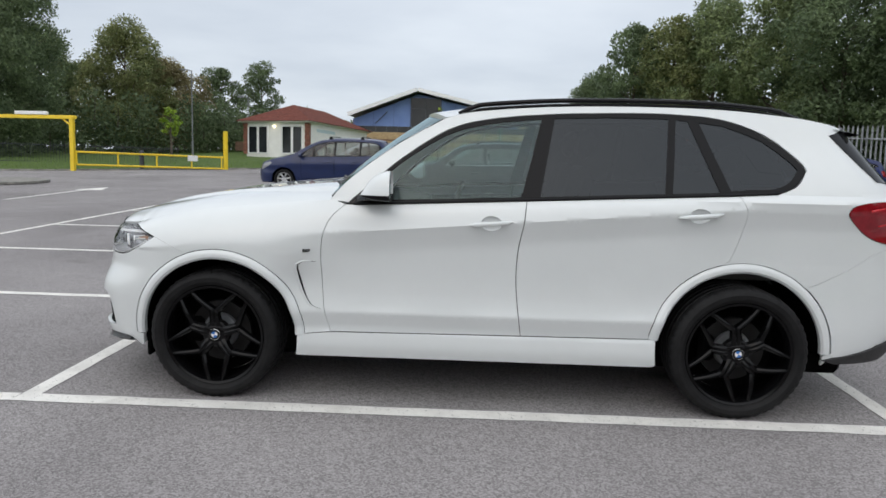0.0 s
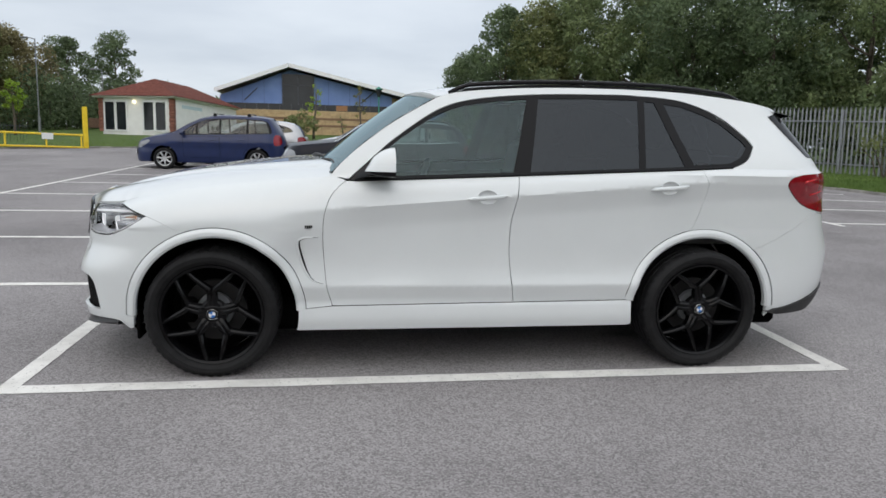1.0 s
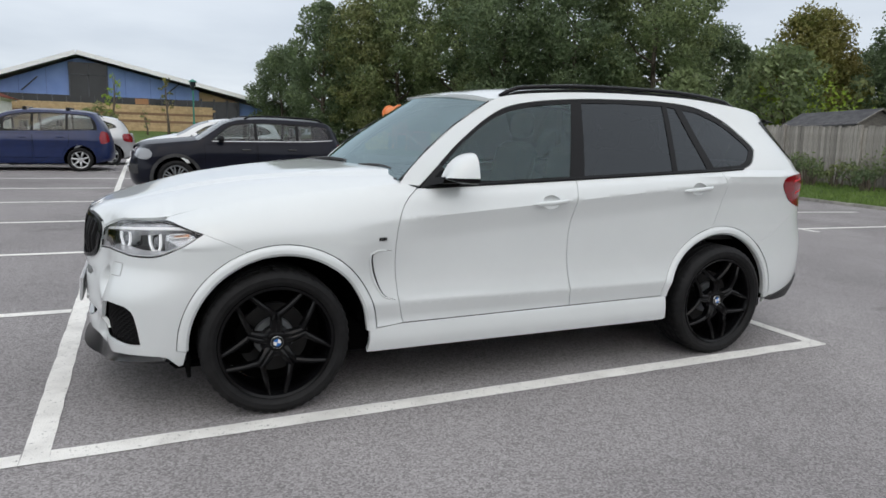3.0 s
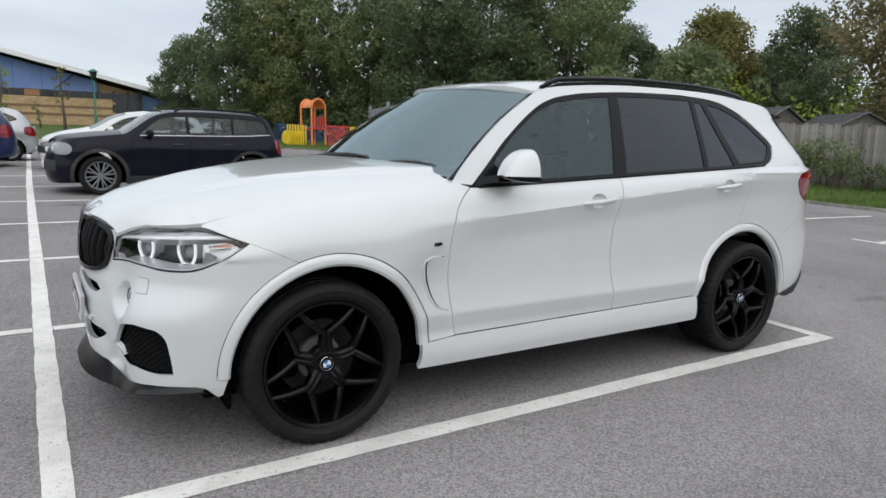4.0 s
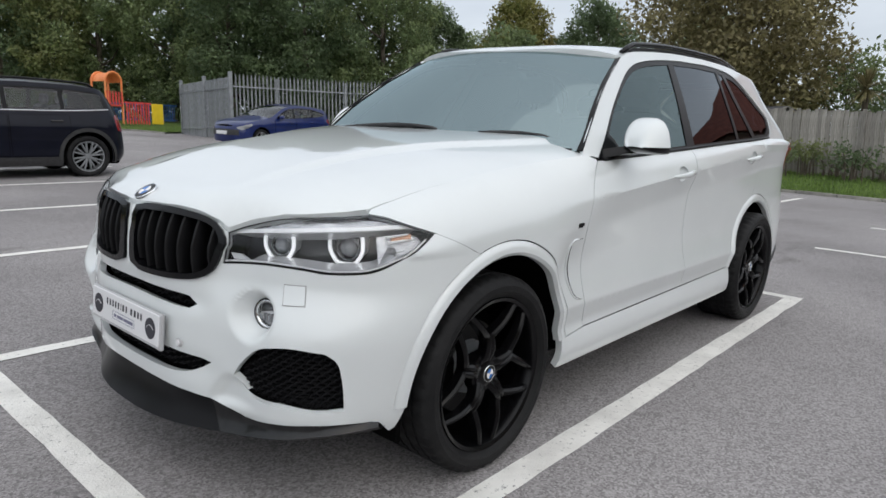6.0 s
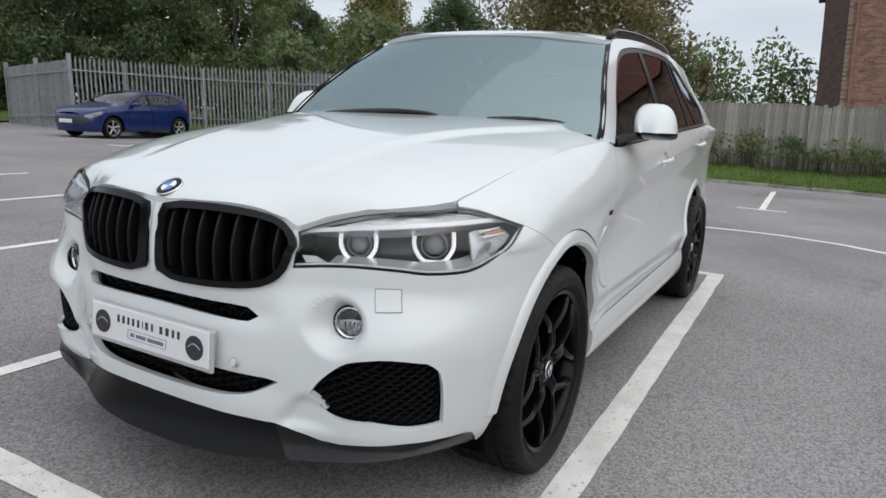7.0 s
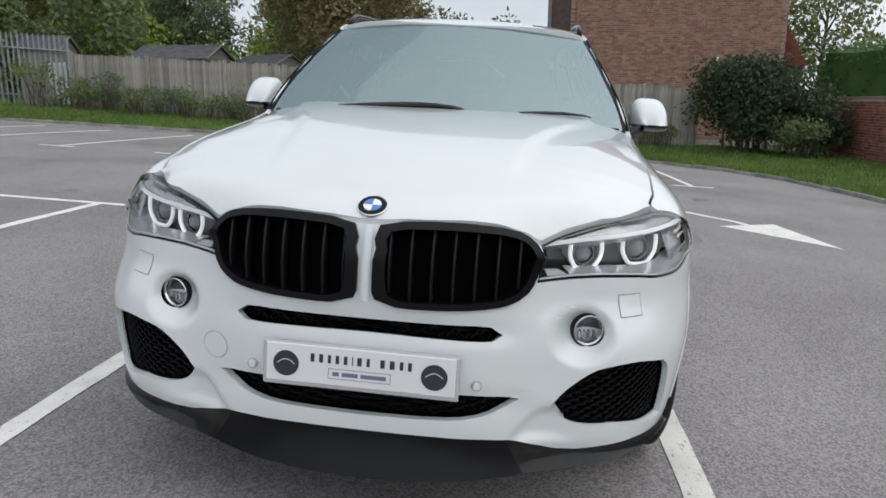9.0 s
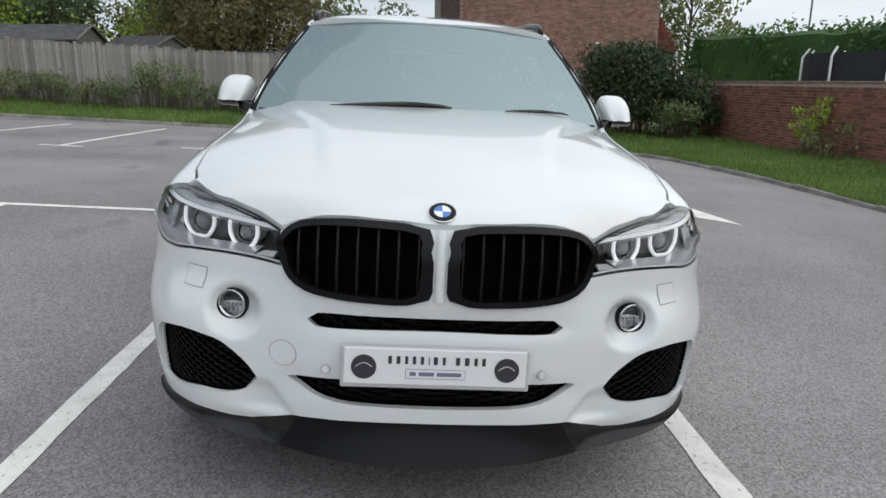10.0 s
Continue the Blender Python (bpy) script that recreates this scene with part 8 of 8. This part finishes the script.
dash.box(1.02, -0.80, 0.55, 1.10, 0.80, 1.09, 0.02)
fit_part("dashboard", dash, FABRIC)
fit_part("headlining", Mesh().grid(lambda w, x: Vector((x, w, roof(abs(w), x).z - 0.03)), steps(-0.60, 0.60, 0.08), steps(1.32, 3.45, 0.15)), FABRIC)
fit_part("boot_floor", Mesh().box(2.6, -0.78, 0.75, 3.75, 0.78, 0.80, 0.01), FABRIC)
for sy in (-0.38, 0.38):
    seat = fit_part("front_seat", Mesh().box(1.42, sy - 0.25, 0.55, 1.95, sy + 0.25, 0.80, 0.07), FABRIC)
    part("seat_back", Mesh().box(-0.07, -0.25, 0, 0.07, 0.25, 0.64, 0.06, pose(1.95, sy, 0.74, 0, 14, 0)), FABRIC, seat)
    part("headrest", Mesh().box(-0.05, -0.14, 0, 0.05, 0.14, 0.19, 0.045, pose(2.11, sy, 1.40, 0, 10, 0)), FABRIC, seat)
bench = fit_part("rear_seat", Mesh().box(2.30, -0.66, 0.55, 2.80, 0.66, 0.80, 0.06), FABRIC)
part("seat_back", Mesh().box(-0.07, -0.66, 0, 0.07, 0.66, 0.60, 0.05, pose(2.80, 0, 0.74, 0, 16, 0)), FABRIC, bench)
for sy in (-0.42, 0.0, 0.42):
    part("headrest", Mesh().box(-0.045, -0.13, 0, 0.045, 0.13, 0.16, 0.04, pose(2.97, sy, 1.34, 0, 10, 0)), FABRIC, bench)
swm = pose(1.28, 0.38, 1.03, 0, -64, 0)
sw = fit_part("steering_wheel", Mesh().tube([swm @ Vector((0.185 * math.cos(a), 0.185 * math.sin(a), 0)) for a in [2 * math.pi * i / 36 for i in range(37)]], 0.017, 8, False), FABRIC, smooth=True)
part("boss", Mesh().tube([swm @ Vector((0, 0, 0.02)), swm @ Vector((0, 0, -0.09))], [0.075, 0.05], 14), FABRIC, sw)
for a in (0, 180, 270):
    part("wheel_spoke", Mesh().tube([swm @ Vector((0.06 * math.cos(radians(a + 90)), 0.06 * math.sin(radians(a + 90)), 0)), swm @ Vector((0.18 * math.cos(radians(a + 90)), 0.18 * math.sin(radians(a + 90)), 0))], 0.014, 6), FABRIC, sw)
part("rear_view_mirror", Mesh().box(-0.02, -0.12, -0.035, 0.012, 0.12, 0.035, 0.012, pose(1.20, 0, 1.555, 0, 10, 0)), BLACK_P, windscreen)


# ---- the other parked cars ----
PAINT_NAVY = material("metallic blue paint", (0.004, 0.013, 0.062), 0.4, colour2=(0.005, 0.016, 0.075), scale=4, coat=0.5, spec=0.3)
PAINT_MINI = material("dark navy paint", (0.0035, 0.0045, 0.010), 0.3, colour2=(0.005, 0.006, 0.013), scale=4, coat=0.22, spec=0.10)
PAINT_FORD = material("bright blue paint", (0.004, 0.012, 0.080), 0.3, colour2=(0.006, 0.018, 0.105), scale=4, coat=0.5, spec=0.3)
PAINT_WH2 = material("plain white paint", (0.70, 0.71, 0.71), 0.35, colour2=(0.73, 0.74, 0.74), scale=4, coat=1.0)
PAINT_SILV = material("silver paint", (0.45, 0.46, 0.47), 0.35, metal=0.4, colour2=(0.50, 0.51, 0.52), scale=4, coat=1.0)
ALLOY = material("silver alloy", (0.52, 0.53, 0.54), 0.3, metal=0.8)
LENS_C = material("clear lamp glass", (0.20, 0.21, 0.225), 0.12, coat=1.0)
GLASS_C = glass_material("car window glass", (0.55, 0.60, 0.60))


def parked_car(label, at, paint, wb, fo, ro, hw, top, cowl, roof0, roof1, belt_z, dlo, pillars, doors_x, r=0.32, spokes=7, clad=None, rails=False, feet=False, head=None, tail=None, rim_mat=None, forked=False):
    """A parked car from its side profile: top is the upper edge (length, height) from nose to tail."""
    root = thing("car", label, "car", at, "cars parked in the bays")
    T = smooth_curve(*top)
    nose_x, tail_x = -fo, wb + ro
    ZN = smooth_curve((0.18, fo - 0.06), (0.32, fo - 0.01), (0.50, fo), (0.65, fo - 0.03), (0.85, fo - 0.13), (1.1, fo - 0.35))
    ZT = smooth_curve((0.20, ro - 0.10), (0.40, ro), (0.60, ro - 0.01), (0.95, ro - 0.08), (1.25, ro - 0.22), (1.6, ro - 0.45))
    x0, x1 = -0.10, wb + 0.10

    @functools.lru_cache(None)
    def W2(x, z):
        zb = belt_z(x)
        if z <= zb:
            w = smooth_curve((0.15, hw - 0.08), (0.26, hw - 0.03), (0.45, hw - 0.012), (0.62, hw - 0.018), (0.74, hw - 0.004), (0.80, hw), (zb, hw - 0.055))(z)
        else:
            q = z - zb
            w = hw - 0.055 - 0.36 * q - 0.12 * q * q
        if x < cowl + 0.2 and z > 0.70:
            q = min(0.99, max(0, (z - 0.70) / (T(x) + 0.03 - 0.70)))
            k = ease(cowl - 0.2, cowl + 0.25, x)
            w = w * k + (hw - 0.19 + 0.19 * math.sqrt(1 - q * q)) * (1 - k)
        return w

    def S2(u, z):
        if u < x0:
            ph = min(math.pi / 2, (x0 - u) / KU)
            return Vector((x0 - (ZN(z) + x0) * math.sin(ph) ** 0.74, -W2(x0, z) * max(0, math.cos(ph)) ** 0.74, z))
        if u > x1:
            ph = min(math.pi / 2, (u - x1) / KU)
            return Vector((x1 + (wb + ZT(z) - x1) * math.sin(ph) ** 0.72, -W2(x1, z) * max(0, math.cos(ph)) ** 0.72, z))
        return Vector((u, -W2(u, z), z))

    def U2(x, z):
        if x < x0:
            return (x0 - KU * math.asin(min(1, ((x0 - x) / (ZN(z) + x0)) ** (1 / 0.74))), z)
        if x > x1:
            return (x1 + KU * math.asin(min(1, ((x - x1) / (wb + ZT(z) - x1)) ** (1 / 0.72))), z)
        return (x, z)

    def A2(pts):
        return [U2(*p) for p in pts]
    un, ut = x0 - KU * math.pi / 2, x1 + KU * math.pi / 2
    ra = r + 0.065
    arcs = [ring(c, r, ra, 180 + 14, -14, 0.03) for c in (0.0, wb)]
    zl = r - ra * math.sin(radians(14))
    top_pts = [(x, T(x)) for x in steps(top[0][0], top[-1][0], 0.05)]
    outer = line([(un, 0.20), U2(-fo * 0.75, 0.20)], 0.04) + A2(arcs[0]) + A2(line([(ra, 0.21), (wb - ra, 0.21)], 0.1)) + A2(arcs[1]) + line([U2(wb + ro * 0.8, 0.26), (ut, 0.26), (ut, top[-1][1])], 0.05) + A2(top_pts)[::-1] + line([(un, top[0][1]), (un, 0.20)], 0.05)[:-1]
    dlo_c = A2(flow(dlo[0], 0.05) + flow(dlo[1], 0.05)[1:-1])

    def pair(name, me, mat, parent=None, lab="", smooth=32):
        return part(name, me, mat, parent or root, lab, smooth=smooth), part(name, mirrored(me), mat, parent or root, lab, smooth=smooth)
    pair("body_side", sheet(outer, S2, holes=[dlo_c], du=0.05, dz=0.035, rim=0.02), paint)
    # top surfaces between the two edges
    def cross(x, w, crown):
        z = T(x)
        e = -S2(*U2(x, z)).y
        return Vector((x, w * e, z + crown * (1 - abs(w) ** 2.4)))
    ws = steps(-1, 1, 0.1)
    part("bonnet", Mesh().grid(lambda x, w: cross(x, w, 0.055), steps(top[0][0], cowl, 0.06), ws), paint, root, smooth=40)
    ins = part("windscreen", Mesh().grid(lambda x, w: cross(x - 0.10 * (1 - w * w), w, 0.045), steps(cowl, roof0, 0.06), ws), GLASS_C, root, smooth=True)
    part("roof", Mesh().grid(lambda x, w: cross(x, w, 0.045), steps(roof0 - 0.04, roof1, 0.08), ws), paint, root, smooth=40)
    part("rear_window", Mesh().grid(lambda x, w: cross(x, w, 0.02), steps(roof1, top[-1][0], 0.05), ws), PANE, root, smooth=True)
    # windows
    edges = [dlo[0][0][0]] + list(pillars) + [dlo[0][-1][0]]
    outer_d = dlo_c if area2(dlo_c) > 0 else dlo_c[::-1]
    holes = []
    small = inset(outer_d, 0.022)
    for a, b in zip(edges, edges[1:]):
        lo, hi = U2(a + 0.03, 1)[0], U2(b - 0.03, 1)[0]
        cell = clip_cell(small, lo, hi, 0, 3)
        if len(cell) > 3:
            holes.append(cell)
    pair("window_frame", sheet(dlo_c, S2, holes=holes, du=0.06, dz=0.05, rim=0.015, lift=-0.004), TRIM)
    for hcell in holes:
        pair("side_window", sheet(hcell, S2, du=0.12, dz=0.1, rim=0.0, lift=-0.008), GLASS_C)
    # doors: slightly raised skins with dark seams
    for xa, xb in doors_x:
        zb0, zb1 = belt_z(xa) - 0.03, belt_z(xb) - 0.03
        poly = line([(xa, zb0), (xa + 0.02, 0.36), (min(xb, wb - ra + 0.02) if xb > wb - ra else xb, 0.36)], 0.05)
        if xb > wb - ra:
            poly += [p for p in ring(wb, r, ra + 0.05, 180, 90, 0.05) if p[0] < xb and p[1] > 0.40]
        poly += line([(xb, max(0.75, zb1 - 0.3) if xb > wb - ra else 0.36), (xb, zb1), (xa, zb0)], 0.05)[:-1]
        for d in pair("door", sheet(poly, S2, du=0.06, dz=0.04, rim=0.003, lift=0.003), paint):
            s = -1 if sum(v.co.y for v in d.data.vertices) < 0 else 1
            hx, hz = xb - 0.20, belt_z(xb) - 0.13
            y = -W2(round(hx, 4), round(hz, 4))
            hb = Mesh().box(hx - 0.09, y - 0.035, hz - 0.014, hx + 0.09, y + 0.01, hz + 0.014, 0.01)
            part("door_handle", hb if s < 0 else mirrored(hb), BLACK_P if clad else paint, d)
            seam = Mesh().tube([S2(*p) + Vector((0, -0.001, 0)) for p in poly], 0.004, 4, False)
            part("door_seam", seam if s < 0 else mirrored(seam), LINER, d)
    if clad:
        pair("belt_trim", Mesh().tube([S2(*p) + Vector((0, -0.006, 0)) for p in A2(flow(dlo[1][:-1], 0.06))], 0.011, 6), CHROME, lab="bright chrome waistline trim")
        for c, arc in zip((0.0, wb), arcs):
            band = ring(c, r, ra + 0.06, -14, 194, 0.04) + ring(c, r, ra, 194, -14, 0.04)
            pair("arch_cladding", sheet(A2(band), S2, du=0.05, dz=0.04, rim=0.02, lift=0.014), clad)
        pair("sill_cladding", sheet(A2(line([(ra, 0.20), (wb - ra, 0.20), (wb - ra, 0.34), (ra, 0.34), (ra, 0.20)], 0.08)[:-1]), S2, du=0.1, dz=0.05, rim=0.02, lift=0.01), clad)
    lamps = head if head else [(-fo + 0.10, 0.68), (-fo + 0.42, 0.74), (-fo + 0.38, 0.62), (-fo + 0.10, 0.58)]
    hl = pair("headlamp", sheet(A2(flow(lamps, 0.03, True)), S2, du=0.03, dz=0.03, rim=0.01, lift=0.006), LENS_C, lab="clear headlamp")
    tails = tail if tail else [(wb + ro - 0.36, 0.95), (wb + ro - 0.16, 0.95), (wb + ro - 0.10, 0.72), (wb + ro - 0.34, 0.76)]
    pair("tail_light", sheet(A2(flow(tails, 0.03, True)), S2, du=0.03, dz=0.03, rim=0.01, lift=0.006), RED_LENS, lab="red tail light")
    grille = line([(un, 0.42), U2(-fo + 0.16, 0.42), U2(-fo + 0.16, 0.60), (un, 0.60)], 0.05)
    pair("grille", sheet(grille, S2, du=0.05, dz=0.04, rim=0.006, lift=0.005), BLACK_P)
    part("number_plate", Mesh().box(-fo - 0.035, -0.26, 0.44, -fo - 0.01, 0.26, 0.55, 0.004), PLATE, root, "white plate worn to a bar")
    # mirrors
    mx, mz = cowl + 0.42, belt_z(cowl) + 0.09
    my = W2(round(mx, 4), round(mz - 0.06, 4))
    mm = Mesh()
    mm.grid(lambda a, t: Vector((mx - 0.06 + 0.13 * t, -my - 0.10 + 0.095 * math.cos(a) * math.sin(math.pi * min(0.75, t) / 1.5) ** 0.7, mz + 0.07 * math.sin(a) * math.sin(math.pi * min(0.75, t) / 1.5) ** 0.7)), [2 * math.pi * i / 16 for i in range(17)], [0, 0.1, 0.3, 0.6, 1.0])
    mm.tube([(mx, -my + 0.02, mz - 0.06), (mx, -my - 0.06, mz - 0.03)], 0.025, 6)
    pair("door_mirror", mm, TRIM if clad else paint)
    if rails:
        pts = [(x, T(x)) for x in steps(roof0 + 0.15, roof1 - 0.1, 0.1)]
        pair("roof_rail", Mesh().tube([(x, -W2(round(x, 4), round(z - 0.01, 4)) + 0.06, z + 0.055 * (1 if 0 < i < len(pts) - 1 else 0.2)) for i, (x, z) in enumerate(pts)], 0.018, 8), TRIM, smooth=True)
    if feet:
        for x in feet:
            pair("roof_bar_foot", Mesh().box(x - 0.05, -hw + 0.30, T(x) - 0.01, x + 0.05, -hw + 0.38, T(x) + 0.09, 0.02), TRIM)
            part("roof_bar", Mesh().box(x - 0.03, -hw + 0.30, T(x) + 0.065, x + 0.03, hw - 0.30, T(x) + 0.09, 0.01), TRIM, root)
    # inside and underside
    part("underbody", Mesh().box(-fo + 0.2, -hw + 0.22, 0.20, wb + ro - 0.2, hw - 0.22, 0.55, 0.03), LINER, root)
    part("dashboard", Mesh().box(cowl + 0.05, -hw + 0.15, 0.55, cowl + 0.45, hw - 0.15, belt_z(cowl) - 0.02, 0.05), FABRIC, root)
    for sx in (cowl + 1.15, cowl + 2.0):
        for sy in (-0.36, 0.36):
            sb = part("seat", Mesh().box(sx - 0.06, sy - 0.23, 0.5, sx + 0.08, sy + 0.23, belt_z(sx) + 0.12, 0.05), FABRIC, root)
            part("headrest", Mesh().box(sx + 0.02, sy - 0.12, belt_z(sx) + 0.13, sx + 0.10, sy + 0.12, belt_z(sx) + 0.30, 0.03), FABRIC, sb)
    # wheels
    for c in (0.0, wb):
        for s in (-1, 1):
            wroot = new("wheel")
            wroot.empty_display_size, wroot.parent = 0.1, root
            wroot.matrix_basis = pose(c, s * (hw - 0.125), r - 0.003, 0, 0, 0 if s < 0 else 180)
            part("tyre", tyre_mesh(r, 0.21, 60), RUBBER, wroot, smooth=30)
            ri, yo = r - 0.095, -0.088
            part("rim", Mesh().lathe([(ri, yo + 0.02), (ri + 0.003, yo), (ri - 0.012, yo + 0.004), (ri - 0.025, yo + 0.05), (ri - 0.025, 0.08)], 40), rim_mat or ALLOY, wroot, smooth=40)
            for i in range(spokes):
                a = 2 * math.pi * i / spokes + 0.3
                d = Vector((math.cos(a), 0, math.sin(a)))
                if forked:
                    for sg in (-0.16, 0.16):
                        e = Vector((math.cos(a + sg), 0, math.sin(a + sg)))
                        part("spoke", spoke_bar(d * 0.045 + Vector((0, yo + 0.02, 0)), e * (ri - 0.008) + Vector((0, yo + 0.006, 0)), 0.016, 0.014, 0.03, 0.03), rim_mat or ALLOY, wroot)
                else:
                    part("spoke", spoke_bar(d * 0.04 + Vector((0, yo + 0.02, 0)), d * (ri - 0.008) + Vector((0, yo + 0.006, 0)), 0.026, 0.024, 0.03, 0.03), rim_mat or ALLOY, wroot)
            part("hub", Mesh().lathe([(0, yo + 0.008), (0.045, yo + 0.012), (0.06, yo + 0.03)], 20), rim_mat or ALLOY, wroot)
            part("backplate", Mesh().lathe([(0.0, 0.02), (ri - 0.02, 0.02)], 24), LINER, wroot)
            lin = Mesh().grid(lambda a, y, c=c: Vector(((ra + 0.004) * math.cos(a), y, (ra + 0.004) * math.sin(a))), [radians(-12 + 204 * i / 20) for i in range(21)], [-0.119, 0.3])
            lin.f = [q[::-1] for q in lin.f]
            part("arch_liner", lin, LINER, wroot)
    return root


parked_car("dark blue people carrier with roof bar feet", lay(-4.75, 17.25, -1), PAINT_NAVY, 2.70, 0.95, 0.82, 0.90,
           [(-0.86, 0.76), (-0.70, 0.84), (-0.35, 0.94), (0.05, 1.03), (0.25, 1.09), (0.75, 1.38), (1.15, 1.535), (1.7, 1.60), (2.6, 1.585), (3.15, 1.51), (3.36, 1.20), (3.42, 1.02)], 0.12, 1.1, 3.12,
           lambda x: 0.985 + 0.022 * x, ([(0.45, 1.05), (0.85, 1.33), (1.2, 1.475), (1.8, 1.53), (2.6, 1.515), (2.98, 1.45), (3.12, 1.22), (3.12, 1.10)], [(3.12, 1.10), (2.4, 1.075), (1.4, 1.045), (0.45, 1.02), (0.45, 1.05)]),
           (0.95, 1.62, 2.42), ((0.55, 1.60), (1.62, 2.45)), r=0.315, spokes=7, feet=(1.45, 2.45),
           head=[(-0.80, 0.74), (-0.45, 0.86), (-0.40, 0.80), (-0.66, 0.64), (-0.84, 0.62)], tail=[(3.22, 1.06), (3.36, 1.02), (3.40, 0.80), (3.24, 0.74), (3.18, 0.86)])
parked_car("dark navy compact crossover with black wheel arch cladding", lay(0.03, 10.55, 0), PAINT_MINI, 2.67, 0.83, 0.79, 0.91,
           [(-0.74, 0.86), (-0.60, 0.95), (-0.3, 1.00), (0.1, 1.045), (0.40, 1.08), (0.62, 1.21), (0.95, 1.42), (1.25, 1.49), (1.8, 1.515), (2.6, 1.495), (3.0, 1.44), (3.20, 1.24), (3.32, 1.00)], 0.38, 1.15, 2.98,
           lambda x: 1.02 + 0.012 * x, ([(0.66, 1.10), (0.90, 1.30), (1.15, 1.415), (1.8, 1.445), (2.5, 1.425), (2.95, 1.37), (3.05, 1.20), (3.05, 1.12)], [(3.05, 1.12), (2.4, 1.085), (1.5, 1.07), (0.66, 1.06), (0.66, 1.10)]),
           (1.50, 2.32), ((0.52, 1.50), (1.52, 2.40)), r=0.345, spokes=8, clad=BLACK_P, rails=True, forked=True, rim_mat=STEEL,
           head=[(-0.62, 0.90), (-0.46, 0.88), (-0.42, 0.78), (-0.52, 0.70), (-0.68, 0.72), (-0.72, 0.82)], tail=[(3.16, 1.02), (3.30, 1.0), (3.34, 0.78), (3.20, 0.78)])
parked_car("bright blue hatchback parked beside the palisade fence", lay(10.88, 17.94, 6), PAINT_FORD, 2.65, 0.90, 0.80, 0.91,
           [(-0.80, 0.70), (-0.62, 0.80), (-0.2, 0.90), (0.25, 0.975), (0.45, 1.04), (0.95, 1.29), (1.3, 1.40), (1.75, 1.44), (2.4, 1.41), (2.95, 1.31), (3.15, 1.12), (3.30, 0.98)], 0.33, 1.25, 2.92,
           lambda x: 0.935 + 0.035 * x, ([(0.66, 1.03), (1.0, 1.22), (1.3, 1.325), (1.8, 1.365), (2.35, 1.335), (2.80, 1.22), (2.90, 1.15)], [(2.90, 1.15), (2.4, 1.06), (1.5, 1.01), (0.66, 0.98), (0.66, 1.03)]),
           (1.45, 2.30), ((0.55, 1.46), (1.48, 2.42)), r=0.32, spokes=5,
           head=[(-0.76, 0.68), (-0.40, 0.80), (-0.36, 0.76), (-0.66, 0.60)], tail=[(2.98, 1.02), (3.22, 0.98), (3.30, 0.82), (3.02, 0.86)])
parked_car("white hatchback parked behind the navy crossover", lay(0.05, 16.2, 0), PAINT_WH2, 2.58, 0.86, 0.68, 0.87,
           [(-0.76, 0.72), (-0.58, 0.82), (-0.2, 0.93), (0.2, 1.01), (0.40, 1.08), (0.85, 1.33), (1.2, 1.43), (1.7, 1.48), (2.4, 1.45), (2.85, 1.36), (3.0, 1.14), (3.08, 0.98)], 0.28, 1.15, 2.82,
           lambda x: 0.95 + 0.035 * x, ([(0.60, 1.03), (0.92, 1.24), (1.2, 1.35), (1.7, 1.40), (2.3, 1.37), (2.68, 1.26), (2.78, 1.15)], [(2.78, 1.15), (2.3, 1.07), (1.5, 1.02), (0.60, 0.99), (0.60, 1.03)]),
           (1.42, 2.2), ((0.52, 1.42), (1.44, 2.3)), r=0.31, spokes=6)
parked_car("silver hatchback parked behind the blue people carrier", lay(-4.0, 19.9, 0), PAINT_SILV, 2.58, 0.86, 0.72, 0.87,
           [(-0.76, 0.72), (-0.58, 0.82), (-0.2, 0.93), (0.2, 1.01), (0.40, 1.08), (0.85, 1.33), (1.2, 1.43), (1.7, 1.48), (2.4, 1.45), (2.85, 1.36), (3.05, 1.14), (3.12, 0.98)], 0.28, 1.15, 2.82,
           lambda x: 0.95 + 0.035 * x, ([(0.60, 1.03), (0.92, 1.24), (1.2, 1.35), (1.7, 1.40), (2.3, 1.37), (2.68, 1.26), (2.78, 1.15)], [(2.78, 1.15), (2.3, 1.07), (1.5, 1.02), (0.60, 0.99), (0.60, 1.03)]),
           (1.42, 2.2), ((0.52, 1.42), (1.44, 2.3)), r=0.31, spokes=6)
